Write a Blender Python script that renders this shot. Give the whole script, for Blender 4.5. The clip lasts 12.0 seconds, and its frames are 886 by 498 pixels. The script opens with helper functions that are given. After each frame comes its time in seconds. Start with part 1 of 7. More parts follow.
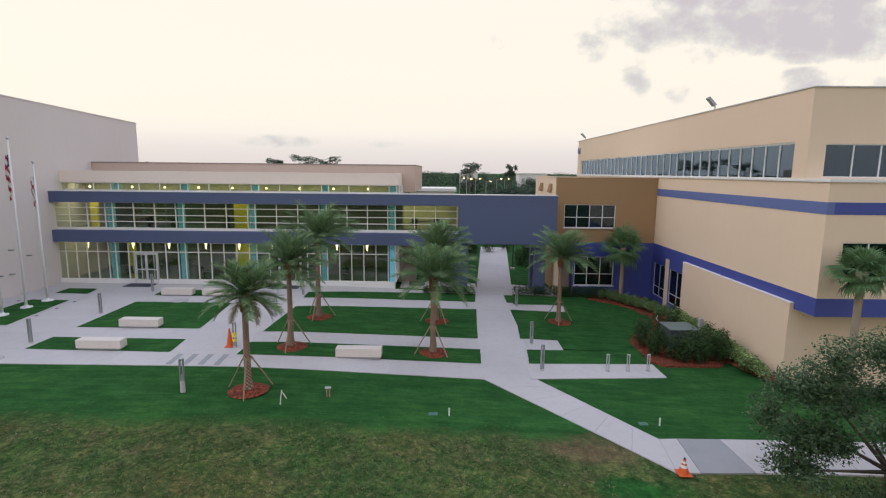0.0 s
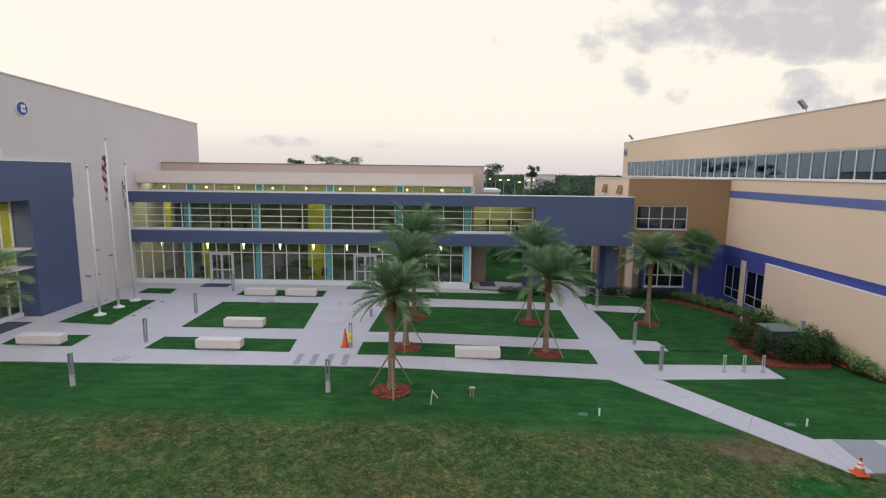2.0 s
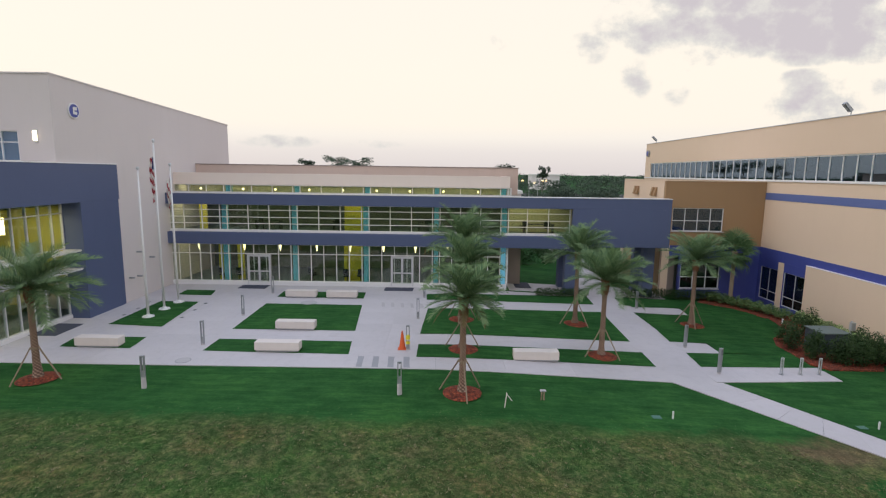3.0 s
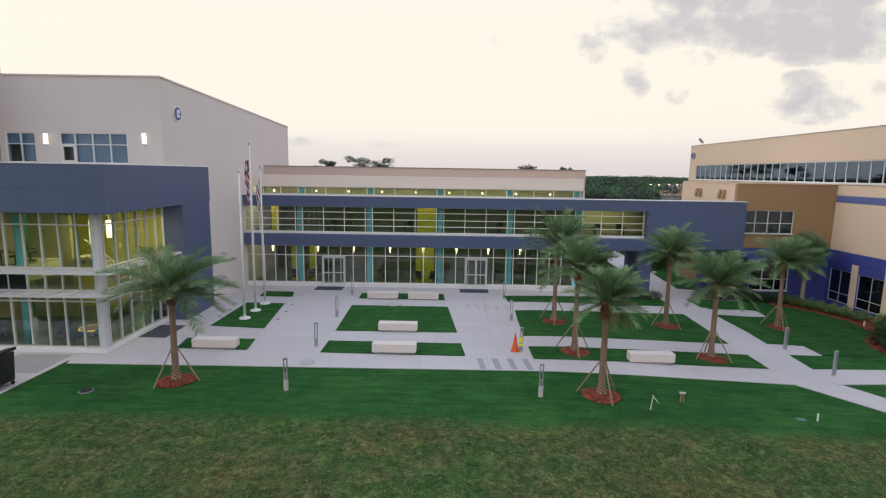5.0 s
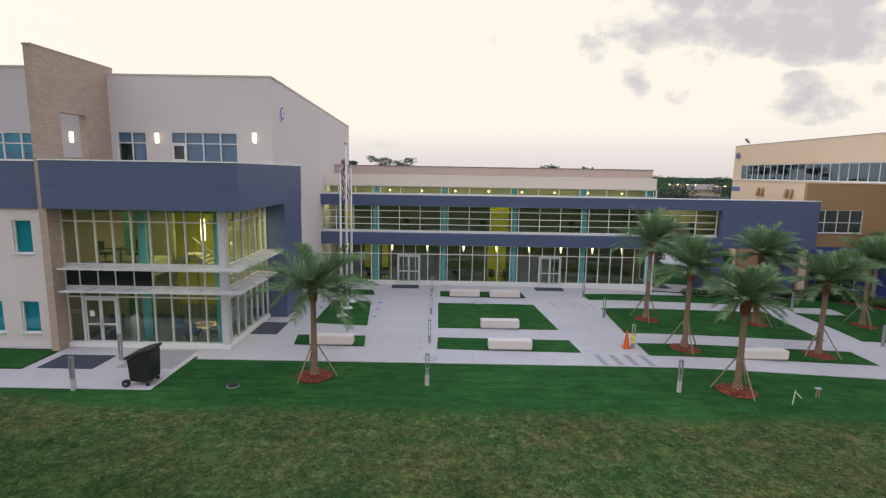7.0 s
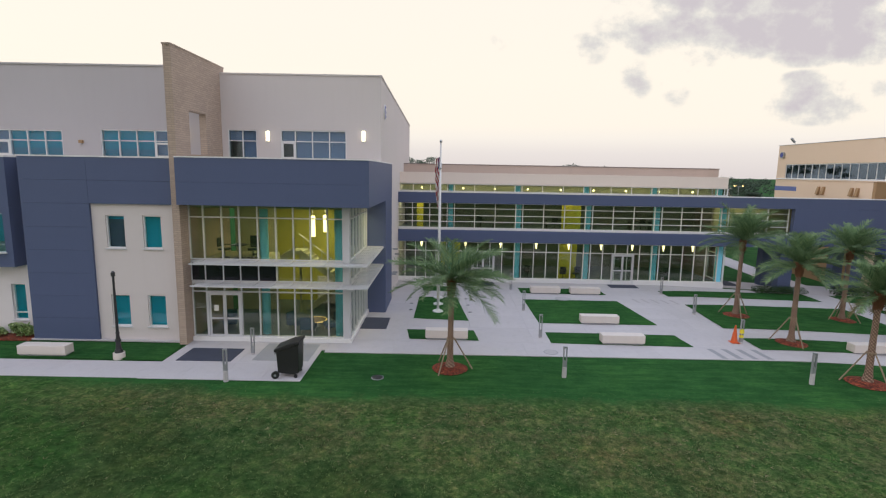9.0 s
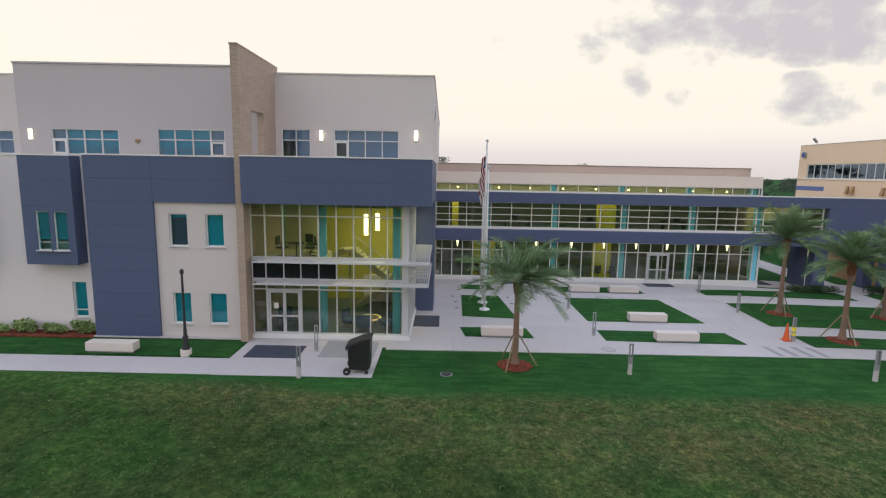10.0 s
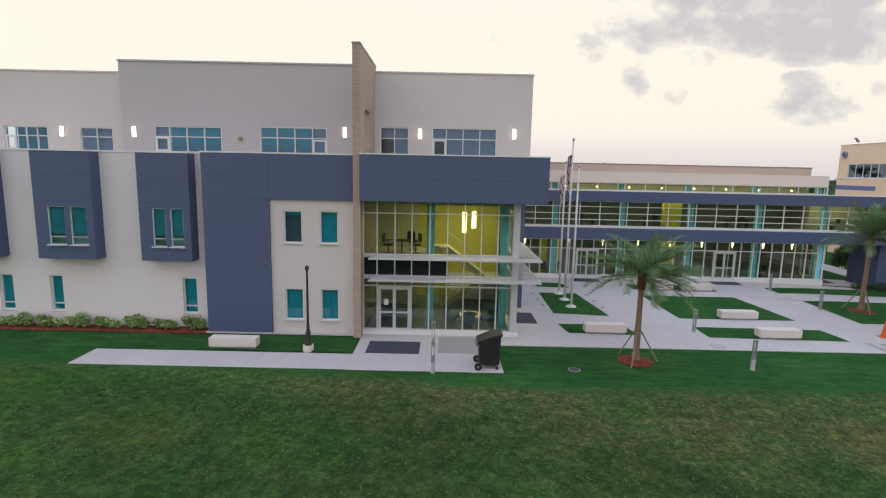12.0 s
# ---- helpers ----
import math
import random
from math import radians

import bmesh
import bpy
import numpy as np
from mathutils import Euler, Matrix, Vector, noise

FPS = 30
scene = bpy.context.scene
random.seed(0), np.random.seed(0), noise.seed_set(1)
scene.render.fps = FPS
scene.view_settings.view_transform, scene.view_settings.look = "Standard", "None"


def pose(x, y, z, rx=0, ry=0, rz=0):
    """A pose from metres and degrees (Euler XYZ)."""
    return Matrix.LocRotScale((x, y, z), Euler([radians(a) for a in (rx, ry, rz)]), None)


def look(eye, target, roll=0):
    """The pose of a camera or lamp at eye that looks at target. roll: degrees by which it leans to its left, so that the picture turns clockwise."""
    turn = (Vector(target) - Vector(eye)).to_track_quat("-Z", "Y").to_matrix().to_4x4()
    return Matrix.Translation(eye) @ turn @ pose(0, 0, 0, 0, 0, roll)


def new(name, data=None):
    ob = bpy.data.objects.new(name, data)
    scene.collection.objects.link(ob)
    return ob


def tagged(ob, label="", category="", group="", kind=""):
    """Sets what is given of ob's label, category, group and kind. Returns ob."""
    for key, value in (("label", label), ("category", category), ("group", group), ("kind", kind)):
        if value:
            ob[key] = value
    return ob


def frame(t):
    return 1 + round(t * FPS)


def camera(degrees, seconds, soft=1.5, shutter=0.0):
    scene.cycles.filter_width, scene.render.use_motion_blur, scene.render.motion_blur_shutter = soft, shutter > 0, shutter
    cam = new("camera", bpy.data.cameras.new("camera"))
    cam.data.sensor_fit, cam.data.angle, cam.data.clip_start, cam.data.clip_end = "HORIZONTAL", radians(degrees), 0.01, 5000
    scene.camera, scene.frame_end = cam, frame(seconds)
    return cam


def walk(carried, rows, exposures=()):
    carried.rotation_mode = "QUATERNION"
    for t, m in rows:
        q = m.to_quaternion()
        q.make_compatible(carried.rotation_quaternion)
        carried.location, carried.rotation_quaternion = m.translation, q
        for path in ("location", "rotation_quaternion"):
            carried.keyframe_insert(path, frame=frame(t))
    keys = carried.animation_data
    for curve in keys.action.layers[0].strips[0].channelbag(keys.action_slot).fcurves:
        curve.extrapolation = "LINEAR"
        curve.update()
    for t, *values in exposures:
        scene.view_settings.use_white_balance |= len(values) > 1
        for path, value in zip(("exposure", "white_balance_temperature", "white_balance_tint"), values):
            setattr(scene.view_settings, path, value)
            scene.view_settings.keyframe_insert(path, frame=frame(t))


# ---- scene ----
cam = camera(81.5, 12.0, 1.2)
PATH = [
    (0, (-3.987, -5.130, 8.374), (-4.041, 4.759, 6.892), 0.57),
    (0.5, (-5.372, -5.186, 8.308), (-5.426, 4.704, 6.830), 0.62),
    (1, (-6.755, -5.232, 8.295), (-6.808, 4.658, 6.820), 0.65),
    (1.5, (-8.136, -5.271, 8.317), (-8.187, 4.620, 6.844), 0.69),
    (2, (-9.515, -5.306, 8.360), (-9.563, 4.585, 6.888), 0.72),
    (2.5, (-10.891, -5.341, 8.410), (-10.937, 4.550, 6.939), 0.75),
    (4.5, (-16.393, -5.529, 8.551), (-16.430, 4.362, 7.080), 0.85),
    (5, (-17.772, -5.598, 8.552), (-17.808, 4.293, 7.081), 0.87),
    (5.5, (-19.155, -5.679, 8.539), (-19.190, 4.212, 7.068), 0.88),
    (6, (-20.543, -5.773, 8.512), (-20.577, 4.118, 7.041), 0.90),
    (6.5, (-21.935, -5.878, 8.474), (-21.969, 4.013, 7.003), 0.92),
    (7, (-23.331, -5.995, 8.429), (-23.366, 3.896, 6.956), 0.94),
    (9, (-28.947, -6.539, 8.226), (-28.982, 3.351, 6.750), 1.02),
    (9.5, (-30.347, -6.679, 8.182), (-30.382, 3.211, 6.705), 1.05),
    (10, (-31.739, -6.811, 8.145), (-31.772, 3.079, 6.665), 1.08),
    (10.5, (-33.117, -6.928, 8.111), (-33.147, 2.962, 6.628), 1.11),
    (11, (-34.476, -7.024, 8.079), (-34.500, 2.865, 6.592), 1.14),
    (11.5, (-35.806, -7.090, 8.045), (-35.823, 2.798, 6.552), 1.17),
    (12, (-37.100, -7.117, 8.001), (-37.106, 2.769, 6.501), 1.21),
]
walk(cam, [(t, look(eye, target, roll)) for t, eye, target, roll in PATH])

# ---------------------------------------------------------------- world and sun
world = bpy.data.worlds.new("dusk_sky")
scene.world = world
world.use_nodes = True
wn, wl = world.node_tree.nodes, world.node_tree.links
wn.clear()
w_out = wn.new("ShaderNodeOutputWorld")
w_bg = wn.new("ShaderNodeBackground")
w_sky = wn.new("ShaderNodeTexSky")
w_sky.sky_type = "NISHITA"
w_sky.sun_disc = False
w_sky.sun_elevation = radians(6)
w_sky.sun_rotation = radians(-60)
w_co = wn.new("ShaderNodeTexCoord")
w_sep = wn.new("ShaderNodeSeparateXYZ")
wl.new(w_co.outputs["Generated"], w_sep.inputs[0])
w_ramp = wn.new("ShaderNodeValToRGB")           # height above the horizon
w_ramp.color_ramp.elements[0].position = 0.0
w_ramp.color_ramp.elements[0].color = (0.73, 0.67, 0.66, 1)
w_ramp.color_ramp.elements[1].position = 1.0
w_ramp.color_ramp.elements[1].color = (0.80, 0.93, 1.22, 1)
for p_, c_ in ((0.035, (0.81, 0.75, 0.72, 1)), (0.062, (0.925, 0.86, 0.785, 1)), (0.085, (0.98, 0.90, 0.79, 1)), (0.17, (0.995, 0.915, 0.80, 1)), (0.30, (0.98, 0.91, 0.81, 1)), (0.48, (0.92, 0.94, 1.0, 1))):
    e_ = w_ramp.color_ramp.elements.new(p_)
    e_.color = c_
w_drop = wn.new("ShaderNodeMath"); w_drop.operation = "ADD"; w_drop.inputs[1].default_value = -0.004
wl.new(w_sep.outputs["Z"], w_drop.inputs[0]); wl.new(w_drop.outputs[0], w_ramp.inputs[0])


def w_math(op, a, b):
    m = wn.new("ShaderNodeMath")
    m.operation = op
    for k, v in enumerate((a, b)):
        if hasattr(v, "is_linked"):
            wl.new(v, m.inputs[k])
        else:
            m.inputs[k].default_value = v
    return m.outputs[0]


# clouds of the northern sky: soft heaps at their bearings, torn by noise
w_fwd = w_math("MAXIMUM", w_sep.outputs["Y"], 0.05)
w_a, w_b = w_math("DIVIDE", w_sep.outputs["X"], w_fwd), w_math("DIVIDE", w_sep.outputs["Z"], w_fwd)
w_pos = wn.new("ShaderNodeCombineXYZ")
wl.new(w_a, w_pos.inputs[0]); wl.new(w_math("MULTIPLY", w_b, 1.25), w_pos.inputs[1])
w_noise = wn.new("ShaderNodeTexNoise")
w_noise.inputs["Scale"].default_value, w_noise.inputs["Detail"].default_value, w_noise.inputs["Roughness"].default_value = 13.0, 7.0, 0.6
wl.new(w_pos.outputs[0], w_noise.inputs["Vector"])
w_wisp = wn.new("ShaderNodeTexNoise")
w_wisp.inputs["Scale"].default_value, w_wisp.inputs["Detail"].default_value = 3.2, 5.0
wl.new(w_pos.outputs[0], w_wisp.inputs["Vector"])
HEAPS = [(0.413, 0.268, 0.16, 0.058, 1.2), (0.66, 0.268, 0.34, 0.068, 1.6), (0.58, 0.318, 0.34, 0.055, 1.3), (0.489, 0.226, 0.13, 0.028, 0.9), (0.261, 0.232, 0.056, 0.034, 0.52),
         (0.348, 0.171, 0.042, 0.054, 0.52), (0.428, 0.169, 0.036, 0.048, 0.56), (0.69, 0.15, 0.125, 0.056, 1.35), (0.812, 0.157, 0.05, 0.034, 0.7), (0.078, 0.238, 0.05, 0.02, 0.34),
         (-0.32, 0.055, 0.10, 0.016, 0.5), (-0.152, 0.052, 0.085, 0.011, 0.42), (1.158, 0.258, 0.3, 0.07, 1.0)]
w_sum = None
for a_, b_, ra_, rb_, k_ in HEAPS:
    da_ = w_math("DIVIDE", w_math("SUBTRACT", w_a, a_), ra_)
    db_ = w_math("DIVIDE", w_math("SUBTRACT", w_b, b_), rb_)
    r2_ = w_math("ADD", w_math("MULTIPLY", da_, da_), w_math("MULTIPLY", db_, db_))
    h_ = w_math("MULTIPLY", w_math("MAXIMUM", w_math("SUBTRACT", 1.0, r2_), 0.0), k_)
    w_sum = h_ if w_sum is None else w_math("MAXIMUM", w_sum, h_)
w_tear = w_math("ADD", w_math("MULTIPLY", w_math("SUBTRACT", w_noise.outputs["Fac"], 0.53), 3.3), w_math("MULTIPLY", w_math("SUBTRACT", w_wisp.outputs["Fac"], 0.5), 1.6))
w_den = wn.new("ShaderNodeMapRange")
w_den.interpolation_type = "SMOOTHSTEP"
w_den.inputs["From Min"].default_value, w_den.inputs["From Max"].default_value = 0.12, 0.8
w_core = wn.new("ShaderNodeMapRange")
w_core.interpolation_type = "SMOOTHSTEP"
w_core.inputs["From Min"].default_value, w_core.inputs["From Max"].default_value = 0.55, 1.35
w_gate = w_math("MULTIPLY", w_tear, w_math("MINIMUM", w_math("MULTIPLY", w_sum, 3.0), 1.0))
w_thick = w_math("ADD", w_sum, w_gate)
wl.new(w_thick, w_den.inputs["Value"]); wl.new(w_thick, w_core.inputs["Value"])
w_cl = wn.new("ShaderNodeMixRGB")
w_body = wn.new("ShaderNodeMixRGB")            # thin edges pale, thick hearts lavender-grey
w_body.inputs["Color1"].default_value, w_body.inputs["Color2"].default_value = (0.70, 0.685, 0.66, 1), (0.545, 0.50, 0.555, 1)
wl.new(w_core.outputs[0], w_body.inputs["Fac"]); wl.new(w_body.outputs[0], w_cl.inputs["Color2"])
wl.new(w_math("MULTIPLY", w_den.outputs[0], 0.85), w_cl.inputs["Fac"]); wl.new(w_ramp.outputs[0], w_cl.inputs["Color1"])
w_sc = wn.new("ShaderNodeMixRGB"); w_sc.blend_type = "MULTIPLY"; w_sc.inputs["Fac"].default_value = 1.0
w_sc.inputs["Color2"].default_value = (0.1, 0.1, 0.1, 1)
wl.new(w_sky.outputs[0], w_sc.inputs["Color1"])
w_mix = wn.new("ShaderNodeMixRGB"); w_mix.inputs["Fac"].default_value = 0.97   # high haze over the clear sky
wl.new(w_sc.outputs[0], w_mix.inputs["Color1"]); wl.new(w_cl.outputs[0], w_mix.inputs["Color2"])
wl.new(w_mix.outputs[0], w_bg.inputs["Color"])
w_bg.inputs["Strength"].default_value = 1.06
wl.new(w_bg.outputs[0], w_out.inputs["Surface"])

sun = new("sun", bpy.data.lights.new("sun", "SUN"))
sun.data.energy, sun.data.angle, sun.data.color = 0.5, radians(35), (1.0, 0.92, 0.84)
sun.matrix_world = look((-60, -6, 38), (0, 0, 0))


# ---------------------------------------------------------------- materials
def tree_of(name):
    m = bpy.data.materials.new(name)
    m.use_nodes = True
    n, l = m.node_tree.nodes, m.node_tree.links
    return m, n, l, n["Principled BSDF"]


def noise_node(n, l, vec, scale, detail=4.0, rough=0.55):
    t = n.new("ShaderNodeTexNoise")
    t.inputs["Scale"].default_value, t.inputs["Detail"].default_value = scale, detail
    t.inputs["Roughness"].default_value = rough
    l.new(vec, t.inputs["Vector"])
    return t.outputs["Fac"]


def ramp(n, l, fac, stops):
    r = n.new("ShaderNodeValToRGB")
    e = r.color_ramp.elements
    e[0].position, e[0].color = stops[0][0], (*stops[0][1], 1)
    e[1].position, e[1].color = stops[-1][0], (*stops[-1][1], 1)
    for p, c in stops[1:-1]:
        e.new(p).color = (*c, 1)
    l.new(fac, r.inputs[0])
    return r.outputs[0]


def mix(n, l, fac, a, b, how="MIX"):
    m = n.new("ShaderNodeMixRGB")
    m.blend_type = how
    for sock, v in (("Fac", fac), ("Color1", a), ("Color2", b)):
        if hasattr(v, "is_linked"):
            l.new(v, m.inputs[sock])
        else:
            m.inputs[sock].default_value = v if sock == "Fac" else (*v, 1)
    return m.outputs[0]


def scaled(c, k):
    return tuple(min(1.0, v * k) for v in c)


def surface(name, c, rough=0.7, var=0.12, big=0.35, fine=22.0, bump=0.15, depth=0.01, metal=0.0, stain=0.0, each=0.0):
    """A plain stuff with broad tone changes, fine grain, relief and, if asked, dark streaks and a tone of its own for each piece."""
    m, n, l, b = tree_of(name)
    co = n.new("ShaderNodeTexCoord").outputs["Object"]
    f_big, f_fine = noise_node(n, l, co, big, 5), noise_node(n, l, co, fine, 5, 0.65)
    col = ramp(n, l, f_big, [(0.28, scaled(c, 1 - var)), (0.72, scaled(c, 1 + var))])
    col = mix(n, l, 0.5, col, ramp(n, l, f_fine, [(0.25, scaled(c, 1 - var)), (0.75, scaled(c, 1 + var))]))
    if stain:
        mp = n.new("ShaderNodeMapping")
        mp.inputs["Scale"].default_value = (1.6, 1.6, 0.16)
        l.new(co, mp.inputs[0])
        f_st = noise_node(n, l, mp.outputs[0], 1.4, 6, 0.7)
        col = mix(n, l, ramp(n, l, f_st, [(0.5, (0, 0, 0)), (0.75, (stain, stain, stain))]), col, scaled(c, 0.55))
    if each:
        info = n.new("ShaderNodeObjectInfo").outputs["Random"]
        g = ramp(n, l, info, [(0.0, (1 - each,) * 3), (1.0, (1.0,) * 3)])
        col = mix(n, l, 1.0, col, g, "MULTIPLY")
    l.new(col, b.inputs["Base Color"])
    b.inputs["Roughness"].default_value, b.inputs["Metallic"].default_value = rough, metal
    if bump:
        bp = n.new("ShaderNodeBump")
        bp.inputs["Strength"].default_value, bp.inputs["Distance"].default_value = bump, depth
        l.new(f_fine, bp.inputs["Height"])
        l.new(bp.outputs[0], b.inputs["Normal"])
    return m


def glowing(name, c, strength):
    m, n, l, b = tree_of(name)
    b.inputs["Base Color"].default_value = (*c, 1)
    b.inputs["Emission Color"].default_value = (*c, 1)
    b.inputs["Emission Strength"].default_value = strength
    return m


def pane_glass(name, tint, gloss=0.05, sheen=(0.95, 0.97, 1.0)):
    """Thin tinted window glass: clear through, mirroring at its face."""
    m, n, l, b = tree_of(name)
    n.remove(b)
    tr = n.new("ShaderNodeBsdfTransparent")
    tr.inputs[0].default_value = (*tint, 1)
    gl = n.new("ShaderNodeBsdfGlossy")
    gl.inputs["Roughness"].default_value = 0.02
    gl.inputs["Color"].default_value = (*sheen, 1)
    lw = n.new("ShaderNodeLayerWeight")
    lw.inputs["Blend"].default_value = 0.5
    pw = n.new("ShaderNodeMath"); pw.operation = "POWER"; pw.inputs[1].default_value = 4.0
    l.new(lw.outputs["Facing"], pw.inputs[0])
    fr = n.new("ShaderNodeMath"); fr.operation = "MULTIPLY_ADD"; fr.inputs[1].default_value, fr.inputs[2].default_value = 0.7, gloss
    l.new(pw.outputs[0], fr.inputs[0])
    mx = n.new("ShaderNodeMixShader")
    l.new(fr.outputs[0], mx.inputs[0])
    l.new(tr.outputs[0], mx.inputs[1])
    l.new(gl.outputs[0], mx.inputs[2])
    l.new(mx.outputs[0], n["Material Output"].inputs["Surface"])
    return m


def turf(name, dry):
    """Mown grass: blades' grain, clumps, mowing tones; on the field coarse olive clumps, straw and reddish worn patches."""
    m, n, l, b = tree_of(name)
    co = n.new("ShaderNodeTexCoord").outputs["Object"]
    blade = noise_node(n, l, co, 20.0, 6, 0.8)
    clump = noise_node(n, l, co, 6.0, 7, 0.75)
    mid = noise_node(n, l, co, 1.1, 6, 0.65)
    broad = noise_node(n, l, co, 0.30, 5, 0.6)
    green = mix(n, l, 0.5, ramp(n, l, clump, [(0.34, (0.022, 0.085, 0.026)), (0.68, (0.041, 0.142, 0.041))]),
                ramp(n, l, blade, [(0.34, (0.020, 0.077, 0.023)), (0.68, (0.045, 0.149, 0.041))]))
    green = mix(n, l, 1.0, green, ramp(n, l, mid, [(0.35, (0.76, 0.79, 0.77)), (0.65, (1.10, 1.06, 1.03))]), "MULTIPLY")
    mow = n.new("ShaderNodeMapping")                # faint mowing streaks along the walks
    mow.inputs["Scale"].default_value = (0.4, 2.4, 1.0)
    l.new(co, mow.inputs[0])
    green = mix(n, l, 1.0, green, ramp(n, l, noise_node(n, l, mow.outputs[0], 1.3, 6, 0.7), [(0.34, (0.70, 0.76, 0.74)), (0.5, (0.98, 0.98, 0.98)), (0.66, (1.36, 1.24, 1.12))]), "MULTIPLY")
    col = green
    if dry:
        def calc(op, p, q=0.0, r=0.0):
            k = n.new("ShaderNodeMath")
            k.operation = op
            for i_, v in enumerate((p, q, r)):
                if hasattr(v, "is_linked"):
                    l.new(v, k.inputs[i_])
                else:
                    k.inputs[i_].default_value = v
            return k.outputs[0]

        def span(v, a, b_, lo=0.0, hi=1.0):
            k = n.new("ShaderNodeMapRange")
            k.inputs["From Min"].default_value, k.inputs["From Max"].default_value = a, b_
            k.inputs["To Min"].default_value, k.inputs["To Max"].default_value = lo, hi
            l.new(v, k.inputs["Value"])
            return k.outputs[0]

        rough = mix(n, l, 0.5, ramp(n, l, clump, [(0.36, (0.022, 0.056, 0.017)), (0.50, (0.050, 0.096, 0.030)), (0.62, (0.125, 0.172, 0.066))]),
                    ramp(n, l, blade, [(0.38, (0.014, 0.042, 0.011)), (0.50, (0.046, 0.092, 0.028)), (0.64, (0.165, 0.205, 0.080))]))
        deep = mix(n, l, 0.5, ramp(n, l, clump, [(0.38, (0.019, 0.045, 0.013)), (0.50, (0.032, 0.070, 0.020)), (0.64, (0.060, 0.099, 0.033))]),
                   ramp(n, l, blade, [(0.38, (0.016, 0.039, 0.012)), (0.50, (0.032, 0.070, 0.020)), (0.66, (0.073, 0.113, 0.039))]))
        straw = mix(n, l, 0.5, ramp(n, l, clump, [(0.36, (0.052, 0.067, 0.025)), (0.50, (0.111, 0.111, 0.046)), (0.64, (0.281, 0.229, 0.126))]),
                    ramp(n, l, blade, [(0.36, (0.049, 0.062, 0.024)), (0.50, (0.118, 0.111, 0.048)), (0.66, (0.340, 0.274, 0.155))]))
        red = ramp(n, l, clump, [(0.36, (0.055, 0.045, 0.022)), (0.65, (0.20, 0.115, 0.065))])
        sep = n.new("ShaderNodeSeparateXYZ")
        l.new(co, sep.inputs[0])
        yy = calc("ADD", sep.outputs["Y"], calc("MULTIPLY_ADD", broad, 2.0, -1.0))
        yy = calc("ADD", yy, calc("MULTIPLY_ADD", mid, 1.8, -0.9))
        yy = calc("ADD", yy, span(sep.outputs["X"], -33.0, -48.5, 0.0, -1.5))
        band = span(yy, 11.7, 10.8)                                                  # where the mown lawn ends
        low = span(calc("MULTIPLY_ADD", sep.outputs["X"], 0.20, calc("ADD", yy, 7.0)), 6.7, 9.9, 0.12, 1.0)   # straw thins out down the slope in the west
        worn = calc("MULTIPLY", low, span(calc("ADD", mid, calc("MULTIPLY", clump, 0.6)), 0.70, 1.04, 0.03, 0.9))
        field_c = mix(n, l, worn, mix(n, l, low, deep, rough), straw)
        rust = calc("MULTIPLY", span(noise_node(n, l, co, 0.75, 6, 0.7), 0.56, 0.70), span(clump, 0.42, 0.6, 0.04, 0.22))
        field_c = mix(n, l, rust, field_c, red)
        def blot(cx, cy, rx, ry):
            u, v = calc("DIVIDE", calc("SUBTRACT", sep.outputs["X"], cx), rx), calc("DIVIDE", calc("SUBTRACT", sep.outputs["Y"], cy), ry)
            d = calc("ADD", calc("MULTIPLY", u, u), calc("MULTIPLY", v, v))
            return span(calc("ADD", d, calc("MULTIPLY_ADD", clump, 2.0, calc("MULTIPLY_ADD", mid, 1.6, -1.8))), 1.0, 0.35)

        soil = ramp(n, l, blade, [(0.36, (0.105, 0.066, 0.038)), (0.64, (0.26, 0.175, 0.115))])
        field_c = mix(n, l, calc("MULTIPLY", blot(1.0, 10.9, 2.1, 1.3), 0.75), field_c, soil)
        field_c = mix(n, l, blot(1.5, 8.6, 1.5, 0.8), field_c, green)
        hue = ramp(n, l, noise_node(n, l, co, 0.22, 5, 0.6), [(0.36, (0.78, 1.06, 0.82)), (0.5, (0.97, 1.0, 1.0)), (0.64, (1.14, 1.0, 0.95))])
        west_c = ramp(n, l, span(sep.outputs["X"], -40.0, -60.0), [(0.0, (1.0, 1.0, 1.0)), (1.0, (1.22, 1.50, 1.12))])   # fresher grass in the west
        hue = mix(n, l, 1.0, hue, west_c, "MULTIPLY")
        field_c = mix(n, l, 1.0, field_c, hue, "MULTIPLY")
        clod = ramp(n, l, noise_node(n, l, co, 2.6, 6, 0.7), [(0.36, (0.60, 0.66, 0.62)), (0.5, (0.94, 0.95, 0.95)), (0.64, (1.42, 1.36, 1.25))])
        field_c = mix(n, l, 1.0, field_c, clod, "MULTIPLY")
        col = mix(n, l, band, green, field_c)
    tone = ramp(n, l, broad, [(0.32, (0.74, 0.78, 0.80)), (0.5, (0.90, 0.91, 0.90)), (0.66, (1.12, 1.06, 0.98))])
    col = mix(n, l, 1.0, col, tone, "MULTIPLY")
    l.new(col, b.inputs["Base Color"])
    b.inputs["Roughness"].default_value = 0.95
    b.inputs["Specular IOR Level"].default_value = 0.05
    bp = n.new("ShaderNodeBump")
    bp.inputs["Strength"].default_value, bp.inputs["Distance"].default_value = 0.8, 0.05 if dry else 0.04
    l.new(mix(n, l, 0.55, blade, clump), bp.inputs["Height"])
    l.new(bp.outputs[0], b.inputs["Normal"])
    return m


